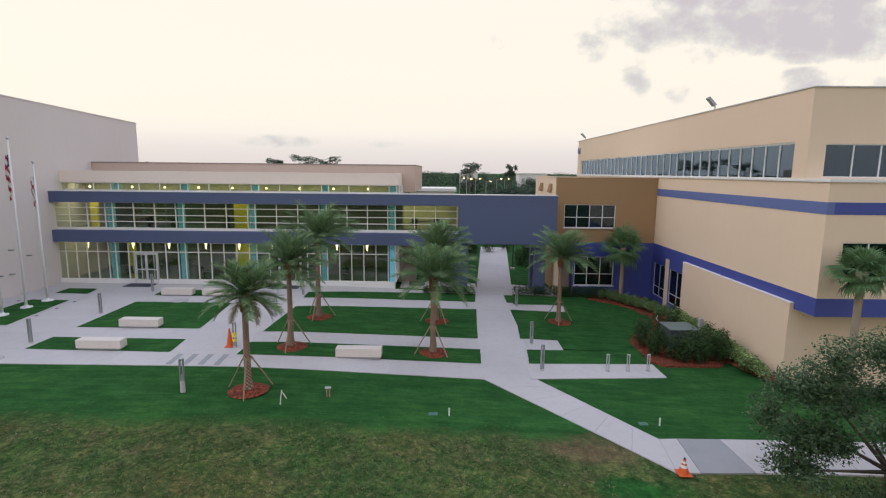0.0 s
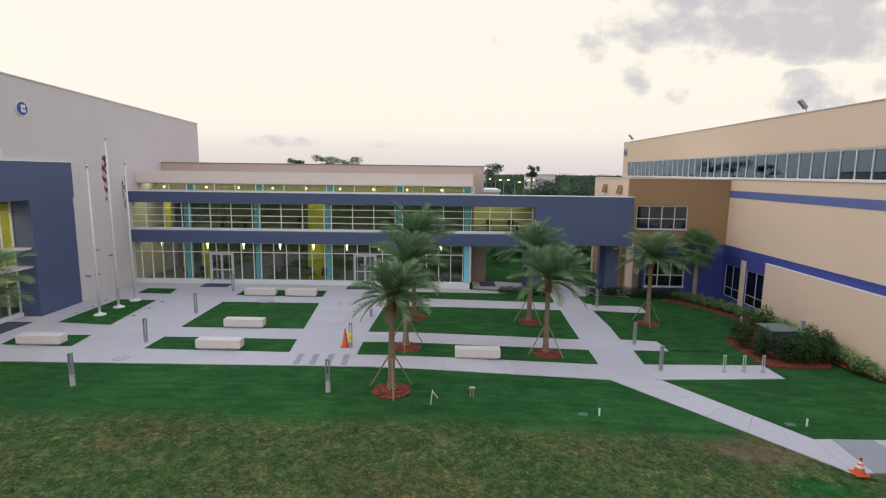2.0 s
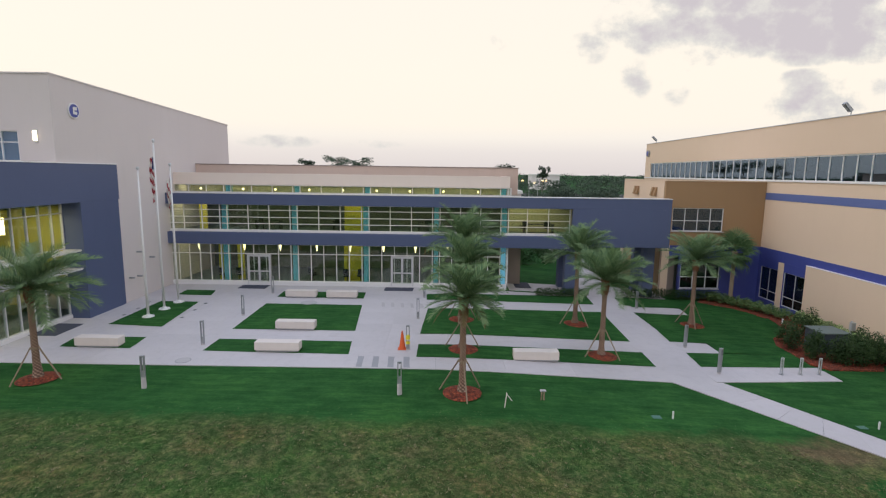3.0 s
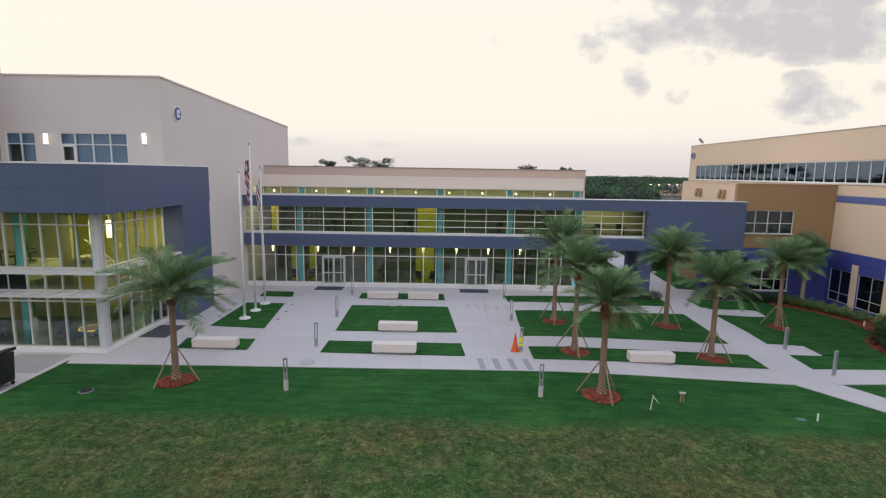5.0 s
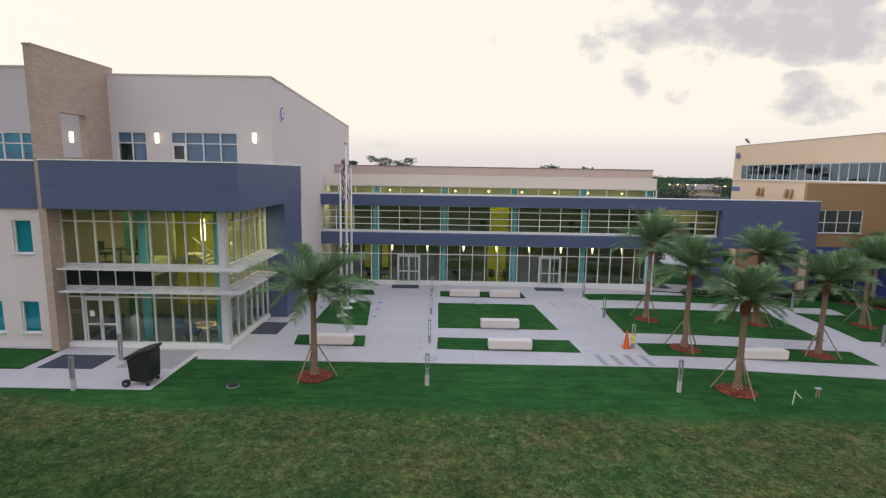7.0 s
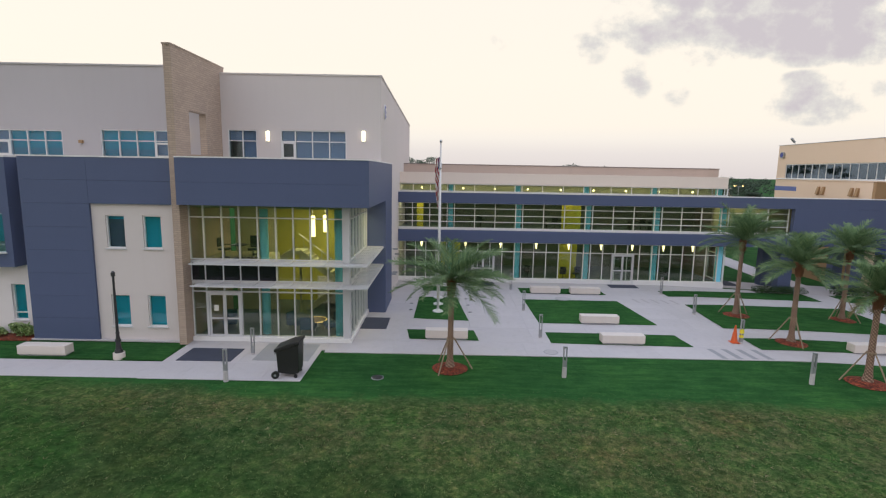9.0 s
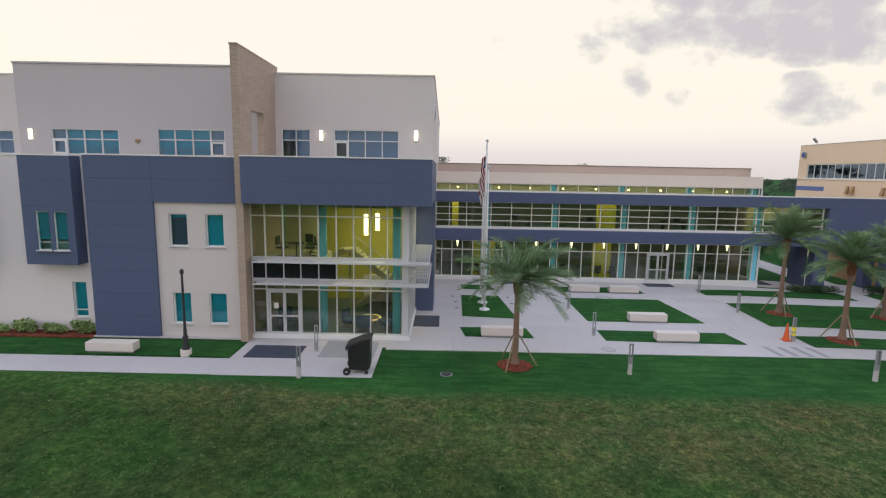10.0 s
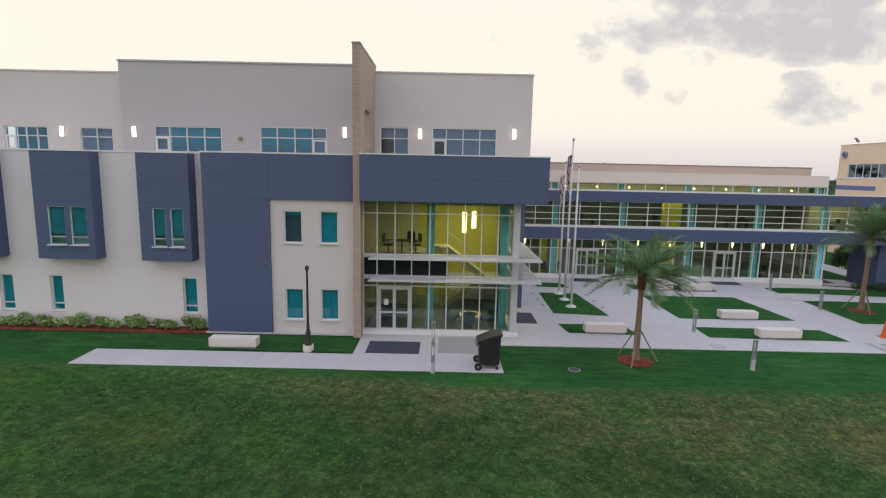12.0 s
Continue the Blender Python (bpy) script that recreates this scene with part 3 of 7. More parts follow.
def sash(parent, c, x0, x1, z0, z1):
    """A small opening light with a broad white frame."""
    part("sash", holed("x", c - 0.03, c + 0.03, x0, x1, z0, z1, [(x0 + 0.09, x1 - 0.09, z0 + 0.09, z1 - 0.09)]), M_WHITE, parent, "white opening sash")


def door_pair(parent, c, x0, x1, z0, z1, glass=None):
    """Two glazed leaves in a white frame, in the plane y = c."""
    xm = (x0 + x1) / 2
    bm = bmesh.new()
    box(bm, x0, x0 + 0.07, c - 0.09, c + 0.09, z0, z1)
    box(bm, x1 - 0.07, x1, c - 0.09, c + 0.09, z0, z1)
    box(bm, x0 + 0.07, x1 - 0.07, c - 0.086, c + 0.086, z1 - 0.08, z1)
    door = part("door", bm, M_FRAME, parent, "white metal door frame")
    for a, b, side in ((x0 + 0.08, xm - 0.006, 1), (xm + 0.006, x1 - 0.08, -1)):
        bm = bmesh.new()
        box(bm, a, a + 0.07, c - 0.03, c + 0.03, z0 + 0.01, z1 - 0.09)
        box(bm, b - 0.07, b, c - 0.03, c + 0.03, z0 + 0.01, z1 - 0.09)
        for p, q in ((z0 + 0.01, z0 + 0.2), (z0 + 0.95, z0 + 1.03), (z1 - 0.16, z1 - 0.09)):
            box(bm, a + 0.07, b - 0.07, c - 0.027, c + 0.027, p, q)
        part("leaf", bm, M_FRAME, door)
        piece("pane", a + 0.07, b - 0.07, c - 0.006, c + 0.006, z0 + 0.2, z0 + 0.95, glass or M_GLASS, door).visible_shadow = False
        piece("pane", a + 0.07, b - 0.07, c - 0.006, c + 0.006, z0 + 1.03, z1 - 0.16, glass or M_GLASS, door).visible_shadow = False
        hx = b - 0.05 if side > 0 else a + 0.05
        part("handle", tube(tube(tube(bmesh.new(), (hx, c - 0.09, z0 + 0.85), (hx, c - 0.09, z0 + 1.25), 0.014, seg=8),
             (hx, c - 0.09, z0 + 0.9), (hx, c - 0.03, z0 + 0.9), 0.01, seg=6), (hx, c - 0.09, z0 + 1.2), (hx, c - 0.03, z0 + 1.2), 0.01, seg=6), M_STEEL, door)
    return door


# ---------------------------------------------------------------- ground
def grade(x):
    """The site falls gently towards the east."""
    u = min(x, 18.0) + 11.9
    return -0.0465 * (u if u > 2.0 else (u + 2.0) ** 2 / 8.0 if u > -2.0 else 0.0)


def field(x, y):
    """Height of the open ground, which falls away slowly south of the walks."""
    ys, zs = (-14.0, 2.6, 6.4, 10.0, 12.4, 16.1), (-1.2, -0.42, -0.15, -0.05, -0.02, -0.03)
    z = float(np.interp(y, ys, zs))
    return z + 0.05 * noise.noise(Vector((x * 0.12, y * 0.12, 0))) * min(1.0, max(0.0, (12.6 - y) / 6.0)) + grade(x)


bm = bmesh.new()
gx = [-4000, -1200, -400, -150, -90] + [-70 + 1.5 * i for i in range(67)] + [45, 80, 150, 400, 1200, 4000]
gy = [-4000, -1000, -300, -80, -25] + [-13.5 + 0.5 * i for i in range(60)] + [25, 40, 60, 120, 400, 1200, 4000]
grid = [[bm.verts.new((x, y, field(x, y) if -14 < y < 16.2 else -0.03 + grade(x))) for y in gy] for x in gx]
for i in range(len(gx) - 1):
    for j in range(len(gy) - 1):
        bm.faces.new((grid[i][j], grid[i + 1][j], grid[i + 1][j + 1], grid[i][j + 1]))
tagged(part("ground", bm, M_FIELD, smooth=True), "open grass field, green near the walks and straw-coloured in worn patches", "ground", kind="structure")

# the lawns between the walks: front-left, front-right, back-right, back-left corners
LAWNS = [
    ((-30.617, 18.078), (-27.166, 17.979), (-27.348, 19.654), (-30.865, 19.652)),
    ((-30.659, 21.739), (-27.538, 21.408), (-28.089, 26.821), (-30.579, 26.885)),
    ((-30.41, 28.68), (-28.098, 28.556), (-28.445, 30.087), (-30.522, 30.153)),
    ((-23.633, 17.811), (-16.721, 17.623), (-16.883, 19.458), (-23.605, 19.585)),
    ((-23.625, 21.22), (-17.031, 21.21), (-17.524, 26.608), (-23.705, 26.654)),
    ((-23.586, 28.435), (-17.705, 28.28), (-17.838, 30.089), (-23.612, 30.067)),
    ((-13.54, 17.42), (-2.28, 17.78), (-2.2, 19.76), (-13.53, 19.2)),
    ((-13.54, 20.88), (-2.22, 21.42), (-1.95, 27.44), (-13.3, 26.03)),
    ((-13.46, 28.2), (-1.92, 29.36), (-1.76, 31.8), (-13.52, 29.85)),
    ((0.02, 18.13), (6.0, 18.95), (6.3, 20.8), (0.2, 20.1)),
    ((0.11, 21.82), (9.107, 22.7), (10.109, 29.0), (0.53, 27.52)),
    ((0.67, 29.276), (10.471, 30.861), (10.821, 33.443), (0.896, 31.797)),
    ((2.12, 20.46), (9.14, 21.0), (9.345, 22.75), (2.24, 22.03)),
    ((3.975, 28.105), (10.225, 28.993), (10.489, 30.996), (4.281, 30.028)),
    ((-47.873, 14.678), (-40.981, 14.552), (-41.15, 16.533), (-48.222, 16.77)),
]
for q in LAWNS:
    bm = bmesh.new()
    n_ = 14
    rows_ = []
    for j in range(n_ + 1):
        row = []
        for i in range(n_ + 1):
            s_, t_ = i / n_, j / n_
            x = (q[0][0] * (1 - s_) + q[1][0] * s_) * (1 - t_) + (q[3][0] * (1 - s_) + q[2][0] * s_) * t_
            y = (q[0][1] * (1 - s_) + q[1][1] * s_) * (1 - t_) + (q[3][1] * (1 - s_) + q[2][1] * s_) * t_
            edge = i in (0, n_) or j in (0, n_)
            x += 0.02 * noise.noise(Vector((x * 3, y * 3, 1))) if edge else 0
            y += 0.02 * noise.noise(Vector((x * 3, y * 3, 7))) if edge else 0
            row.append(bm.verts.new((x, y, grade(x) + (0.012 if edge else 0.035 + 0.01 * noise.noise(Vector((x, y, 3)))))))
        rows_.append(row)
    for j in range(n_):
        for i in range(n_):
            bm.faces.new((rows_[j][i], rows_[j][i + 1], rows_[j + 1][i + 1], rows_[j + 1][i]))
    tagged(part("lawn", bm, M_LAWN, smooth=True), "short deep green lawn set into the concrete plaza", "lawn", "plaza lawns", "structure")

# ---------------------------------------------------------------- glazed wing
wing = thing("glass_wing", "long two-storey school wing with slate-blue bands and lit glass walls", "building", at=(-18.0, 34.0, 0.0))
G = 32.15
COLS = (-28.55, -23.4, -18.15, -12.95, -7.95)
bays = [-32.75] + [c for col in COLS for c in (col - 0.27, col + 0.27)]
low_us, up_us = [], []
for a, b in zip(bays[0::2], bays[1::2]):
    low_us += [a + (b - a) * k / 5 for k in range(6)]
    up_us += [a + (b - a) * k / 3 for k in range(4)]
low_us = sorted(set(round(u, 3) for u in low_us))
up_us = sorted(set(round(u, 3) for u in up_us + [-7.68, -6.3, -4.75, -3.2]))
part("base", B(-32.8, -7.7, 31.95, 32.5, -0.4, 0.271, 0.01), M_WHITE, wing, "white concrete plinth")
lower = part("lower_glazing", B(-32.8, -7.66, 32.1, 32.2, 3.041, 3.121), M_WHITE, wing, "white-framed glass wall of the ground floor")
curtain(lower, "x", G, low_us, [0.29, 2.339, 3.041], M_GLASS, 0.05, 0.13)
upper = part("upper_glazing", B(-32.8, -3.15, 31.98, 32.25, 3.96, 4.111), M_WHITE, wing, "white-framed glass wall of the upper floor")
curtain(upper, "x", G, up_us, [4.111, 4.573, 5.045, 5.564, 5.96], M_GLASS, 0.05, 0.13)
for a, b in ((-26.88, -25.16), (-16.27, -14.6)):
    door_pair(wing, G - 0.12, a, b, 0.058, 2.3, M_GLASS)
part("lower_band", B(-32.9, -3.1, 31.6, 32.4, 3.1, 3.96, 0.01), M_SLATE, wing, "slate-blue metal band")
part("upper_band", B(-32.95, 3.95, 31.6, 32.4, 5.981, 6.748, 0.01), M_SLATE, wing, "slate-blue metal band")
part("coping", B(-32.97, 3.97, 31.57, 32.45, 6.748, 6.8, 0.008), M_FRAME, wing)
part("terrace_roof", B(-33.0, -7.3, 32.4, 44.0, 6.561, 6.727), M_ROOF, wing)
part("bridge_roof", B(-7.3, 3.7, 32.4, 34.9, 6.25, 6.354), M_ROOF, wing)
part("bridge_north_wall", B(-7.3, 3.7, 34.9, 35.1, 3.383, 6.561), M_PALE, wing)
part("end_wall", B(-7.4, -7.2, 35.1, 40.2, 3.383, 6.727), M_TAUPE, wing)
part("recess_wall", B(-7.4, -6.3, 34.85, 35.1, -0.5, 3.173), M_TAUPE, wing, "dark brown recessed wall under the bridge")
part("connector_wall", B(-3.1, 3.95, 31.6, 32.0, 3.257, 5.98), M_SLATE, wing, "slate-blue wall of the bridge")
part("connector_soffit", B(-7.6, 3.95, 32.0, 35.1, 3.173, 3.383), M_SLATE, wing)
clere = part("clerestory", B(-32.8, -7.4, 32.95, 33.15, 6.727, 6.824), M_FRAME, wing, "low strip of lit roof windows")
cl_us = sorted(set(round(u, 3) for u in up_us if u < -7.5))
curtain(clere, "x", 33.05, cl_us, [6.824, 7.346], M_GLASS, 0.05, 0.1)
curtain(clere, "y", -7.45, [33.05, 34.2, 35.3], [6.824, 7.346], M_GLASS, 0.05, 0.1)
part("parapet", B(-32.95, -7.55, 32.85, 33.2, 7.37, 8.22, 0.01), M_PARAPET, wing, "pale stucco parapet")
part("parapet", B(-7.9, -7.55, 33.2, 36.4, 7.37, 8.22, 0.01), M_PARAPET, wing, "pale stucco parapet")
part("high_roof", B(-32.95, -7.9, 33.2, 36.4, 7.37, 7.552), M_ROOF, wing)
part("rear_block", B(-32.9, -6.5, 36.4, 48.0, 6.727, 8.85, 0.01), M_ROSE, wing, "rose-brown stucco roof block")
part("rear_coping", B(-32.92, -6.46, 36.36, 48.0, 8.85, 8.92), M_TAUPE, wing)
for c in COLS:
    for z0, z1 in ((0.29, 3.041), (4.111, 5.96), (6.824, 7.346)):
        yy = 32.24 if z1 < 7 else 33.14
        part("column", B(c - 0.17, c + 0.17, yy, yy + 0.4, z0, z1), M_TURQ, wing, "turquoise painted column")
# rooms behind the glass
part("floor_slab", B(-32.8, -7.7, 32.5, 44.0, 0.0, 0.097), M_INFLOOR, wing)
part("floor_slab", B(-32.8, -7.4, 32.42, 44.0, 3.394, 3.931), M_INCEIL, wing)
part("floor_finish", B(-32.8, -7.4, 32.42, 38.0, 3.931, 3.939), M_INFLOOR, wing, "dark upper floor")
part("floor_slab", B(-7.4, 3.6, 32.42, 34.9, 3.394, 3.939), M_INFLOOR, wing)
# back walls hold the rooms' dimness in their dark colour
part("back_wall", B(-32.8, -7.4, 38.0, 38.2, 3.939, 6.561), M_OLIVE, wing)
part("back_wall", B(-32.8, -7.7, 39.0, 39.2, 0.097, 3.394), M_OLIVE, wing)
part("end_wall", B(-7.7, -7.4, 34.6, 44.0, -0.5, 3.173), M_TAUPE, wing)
curtain(lower, "y", -7.68, [32.2, 33.4, 34.6], [0.29, 2.339, 3.041], M_GLASS, 0.05, 0.13)
for x0, x1, y0, z0, z1 in ((-29.5, -28.9, 33.2, 0.097, 3.394), (-28.2, -27.75, 33.5, 0.097, 3.394), (-20.0, -18.6, 33.4, 0.097, 3.394),
                           (-31.2, -30.7, 34.0, 3.939, 6.561), (-19.9, -18.45, 33.3, 3.939, 6.561)   ):
    part("yellow_wall", B(x0, x1, y0, y0 + 0.25, z0, z1), M_YELLOW, wing, "yellow painted wall piece")
part("clerestory_back", B(-32.7, -7.5, 35.4, 35.6, 6.727, 7.37), M_PALE_GREY, wing)
for x, y in ((-2.85, 32.6), (-2.85, 34.8), (3.2, 33.2), (3.2, 35.2)):
    part("pier", B(x - 0.5, x + 0.5 if x < 0 else x + 0.3, y - 0.3, y + 0.4, -0.8, 3.16, 0.01), M_SLATE, wing, "slate-blue pier under the bridge")

for z, y, e, x0, x1 in ((3.331, 33.9, 185.0, -32.4, -8.0), (6.209, 33.6, 350.0, -32.4, -3.6), (7.322, 34.2, 170.0, -32.4, -8.0)):
    la = new("room_light", bpy.data.lights.new("room_light", "AREA"))
    la.data.shape, la.data.size, la.data.size_y, la.data.energy, la.data.color = "RECTANGLE", x1 - x0, 1.6 if z < 7 else 0.8, e, (1.0, 0.88, 0.50)
    la.matrix_world = Matrix.Translation(((x0 + x1) / 2, y, z))

# ---------------------------------------------------------------- hall behind the lobby
hall = thing("hall_building", "tall grey-beige stucco hall with a sloping roof edge", "building", at=(-36.127, 28.199, 0.0))
HW = [(-40.665, -39.11, 8.757, 10.288), (-37.84, -34.32, 8.757, 10.307)]
part("front_wall", holed("x", 21.49, 21.787, -40.97, -32.755, 8.039, 13.13, HW), M_BEIGE, hall)
window(hall, "x", 21.569, *HW[0], [0.5], [0.62], M_GLASS_BLUE, False)
# blue-grey sheets paint the southern sky's reflection into the hall panes
part("backsheet", B(-40.606, -39.169, 21.688, 21.703, 9.714, 10.259), M_SKY_GREY, hall, "blue-grey sheet painting sky reflection behind the pane")
part("backsheet", B(-39.858, -39.169, 21.688, 21.703, 8.804, 9.666), M_SKY_GREY, hall, "blue-grey sheet painting sky reflection behind the pane")
# dimness of the hall room is painted on its back and side
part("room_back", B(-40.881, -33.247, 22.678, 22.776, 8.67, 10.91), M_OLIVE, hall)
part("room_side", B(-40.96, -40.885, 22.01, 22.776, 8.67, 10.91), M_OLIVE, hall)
window(hall, "x", 21.569, *HW[1], [0.22, 0.48, 0.74], [0.62], M_GLASS_BLUE, False)
part("backsheet", B(-37.026, -34.377, 21.688, 21.703, 8.804, 10.259), M_SKY_GREY, hall, "blue-grey sheet painting sky reflection behind the pane")
part("backsheet", B(-37.793, -37.121, 21.688, 21.703, 9.761, 10.259), M_SKY_GREY, hall, "blue-grey sheet painting sky reflection behind the pane")
sash(hall, 21.53, -37.793, -37.074, 8.804, 9.685)
part("side_wall", prism([(26.141, 0.0), (42.89, 0.0), (42.89, 12.46), (21.49, 13.13), (21.49, 8.039), (26.141, 8.039)], -32.755, -32.46), M_BEIGE, hall)
part("roof", prism([(21.448, 13.132), (42.934, 12.462), (42.934, 12.54), (21.448, 13.207)], -40.97, -32.421), M_BEIGE, hall)
part("rear_wall", B(-40.97, -32.755, 42.564, 42.89, 0.0, 12.4), M_BEIGE, hall)

# ---------------------------------------------------------------- brick fin
fin = thing("brick_fin", "tall thin taupe brick fin wall with one opening", "wall", at=(-41.14, 18.383, 0.0))
part("wall", holed("y", -41.31, -40.97, 16.62, 22.0, 0.0, 13.482, [(17.976, 19.694, 8.857, 10.868)]), M_BRICK, fin)
part("cap", B(-41.34, -40.95, 16.593, 22.0, 13.482, 13.558), M_BRICK, fin)

# ---------------------------------------------------------------- lobby
lobby = thing("lobby_building", "glazed entrance lobby under a deep slate-blue fascia, lit inside", "building", at=(-37.074, 18.993, 0.0))
part("fascia", B(-40.97, -32.362, 16.391, 16.703, 6.575, 7.596, 0.006), M_SLATE, lobby, "slate-blue metal fascia")
part("fascia", B(-40.97, -32.362, 16.391, 16.703, 7.602, 8.675, 0.006), M_SLATE, lobby, "slate-blue metal fascia")
part("fascia_core", B(-40.97, -32.381, 16.422, 16.693, 7.568, 7.644), M_SLATE, lobby)
part("side_fascia", prism([(16.703, 6.575), (26.24, 6.575), (26.24, 8.675), (16.703, 8.675)], -32.706, -32.362), M_SLATE, lobby, "slate-blue metal fascia")
part("coping", B(-40.97, -32.332, 16.36, 16.755, 8.675, 8.732), M_WHITE, lobby)
part("coping", prism([(16.755, 8.675), (26.24, 8.675), (26.24, 8.732), (16.755, 8.732)], -32.755, -32.332), M_WHITE, lobby)
part("soffit", B(-40.97, -32.706, 16.703, 22.826, 6.575, 6.717), M_SLATE, lobby)
part("roof", B(-40.97, -32.706, 16.703, 21.49, 8.467, 8.561), M_ROOF, lobby)
part("leg", B(-33.592, -32.362, 22.826, 26.141, 0.0, 6.575, 0.01), M_SLATE, lobby, "slate-blue wall leg reaching the ground")
part("base", B(-40.97, -33.346, 17.224, 17.692, 0.0, 0.208, 0.01), M_WHITE, lobby, "white concrete plinth")
part("base", B(-33.739, -33.346, 17.692, 22.826, 0.0, 0.208, 0.01), M_WHITE, lobby, "white concrete plinth")
fus = [-40.95, -40.291, -39.434, -38.618, -37.755, -36.903, -36.08, -35.276, -34.471, -33.739]
sus = [17.692, 18.576, 19.461, 20.345, 21.178, 22.034, 22.796]
fg = part("front_glazing", B(-33.739, -33.444, 17.307, 17.619, 0.208, 6.575), M_FRAME, lobby, "white-framed lobby glass wall")
curtain(fg, "x", 17.432, fus, [0.227, 2.412, 2.791], M_GLASS, 0.055, 0.14, M_FRAME, skip=[(1, 0), (2, 0)])
curtain(fg, "x", 17.432, fus, [2.933, 3.831], M_GLASS, 0.055, 0.14, M_FRAME, skip=[(k, 0) for k in range(5)])
curtain(fg, "x", 17.432, fus, [3.973, 5.96, 6.556], M_GLASS, 0.055, 0.14, M_FRAME)
part("spandrel", B(-40.92, -36.932, 17.39, 17.453, 2.952, 3.803), surface("black_spandrel_glass", (0.012, 0.013, 0.018), 0.12, 0.1, 1, 20, 0.0), lobby, "black spandrel glass")
sg = part("side_glazing", B(-33.543, -33.464, 22.757, 22.826, 0.208, 6.575), M_FRAME, lobby, "white-framed lobby glass wall")
for zz_ in ([0.227, 2.412, 2.791], [2.933, 3.831], [3.973, 5.96, 6.556]):
    curtain(sg, "y", -33.493, sus, zz_, M_GLASS, 0.055, 0.14, M_FRAME)
door_pair(lobby, 17.411, -40.251, -38.637, 0.095, 2.393)
for z in (2.866, 3.898):
    can = part("canopy", box(box(B(-40.586, -32.46, 16.391, 16.443, z - 0.035, z + 0.035), -32.509, -32.46, 16.443, 22.678, z - 0.035, z + 0.035),
               -40.93, -33.444, 17.286, 17.349, z - 0.04, z + 0.04), M_FRAME, lobby, "white louvred sun shade")
    for k in range(8):
        y = 16.55 + k * 0.09
        piece("slat", -40.537, -32.529, y - 0.024, y + 0.024, z - 0.012, z + 0.012, M_FRAME, can)
    for k in range(8):
        x = -33.36 + k * 0.11
        piece("slat", x - 0.026, x + 0.026, 17.38, 22.678, z - 0.012, z + 0.012, M_FRAME, can)
    for u in fus[1:]:
        piece("bracket", u - 0.02, u + 0.02, 16.443, 17.328, z - 0.03, z + 0.05, M_FRAME, can)
    for u in sus[1:]:
        piece("bracket", -33.444, -32.509, u - 0.02, u + 0.02, z - 0.03, z + 0.05, M_FRAME, can)
# inside the lobby
part("floor_slab", B(-40.97, -33.641, 17.64, 28.199, 0.0, 0.114), M_INFLOOR, lobby)
part("gallery", B(-40.97, -37.929, 17.692, 21.074, 3.027, 3.784), M_PALE, lobby)
part("ceiling", B(-40.97, -33.543, 17.536, 28.199, 6.385, 6.565), M_PALE, lobby)
part("back_wall", B(-40.97, -33.641, 25.052, 25.25, 0.114, 6.385), M_OCHRE, lobby, "mustard painted wall")
part("inner_wall", B(-40.97, -38.618, 22.678, 22.875, 0.114, 6.385), M_PALE, lobby)
part("low_wall", B(-36.695, -33.641, 24.261, 24.459, 0.114, 1.797), M_BEIGE, lobby)
for x_, y_ in ((-37.736, 18.212), (-34.084, 18.108)):
    part("column", tube(bmesh.new(), (x_, y_, 0.114), (x_, y_, 6.385), 0.2, 0.2, 20), M_TURQ, lobby, "round turquoise column", smooth=True)
la = new("lobby_light", bpy.data.lights.new("lobby_light", "AREA"))
la.data.shape, la.data.size, la.data.size_y, la.data.energy, la.data.color = "RECTANGLE", 3.2, 2.4, 215.0, (1.0, 0.88, 0.46)
la.matrix_world = Matrix.Translation((-35.749, 21.688, 6.244))

# ---------------------------------------------------------------- west wing
west = thing("west_wing", "stucco school wing with slate-blue panels, bays and turquoise windows", "building", at=(-51.13, 19.638, 0.0))
RW = [(a, b, p, q) for a, b in ((-44.69, -43.82), (-42.97, -42.11)) for p, q in ((0.70, 2.23), (4.46, 6.0))]
part("recessed_wall", holed("x", 17.1, 17.379, -45.31, -41.31, 0.0, 6.527, RW), M_BEIGE, west)
for k, w in enumerate(RW):
    window(west, "x", 17.23, *w, [], [], M_GLASS_BLUE if k == 1 else M_GLASS_TQ, True)
    part("backsheet", B(w[0] + 0.03, w[1] - 0.03, 17.332, 17.346, w[2] + 0.03 if k != 1 else w[3] - 0.2, w[3] - 0.03), M_BLIND, west, "turquoise roller blind")
# unlit room behind the upper left window, painted as a dark sheet
part("backsheet", B(-44.66, -43.85, 17.332, 17.346, 4.5, 5.8), M_DIM, west, "dark sheet painting the unlit room behind the glass")
for z0, z1 in ((0.047, 1.084), (1.09, 2.17), (2.176, 3.258), (3.264, 4.346), (4.352, 5.434), (5.44, 6.521)):
    piece("panel", -48.43, -45.31, 16.975, 17.332, z0, z1, M_SLATE, west)
piece("panel", -48.43, -45.318, 16.975, 17.332, 6.527, 7.587, M_SLATE, west)
piece("panel", -45.31, -41.31, 16.975, 17.332, 6.527, 7.587, M_SLATE, west)
piece("panel", -48.43, -45.318, 16.975, 17.332, 7.594, 8.628, M_SLATE, west)
piece("panel", -45.31, -41.31, 16.975, 17.332, 7.594, 8.628, M_SLATE, west)
part("panel_side", B(-48.43, -48.229, 17.332, 17.75, 0.047, 8.628), M_SLATE, west)
part("coping", B(-48.46, -41.31, 16.95, 17.379, 8.628, 8.694), M_WHITE, west)
part("plinth", B(-48.529, -41.31, 16.881, 17.094, 0.0, 0.057), M_CONC, west)
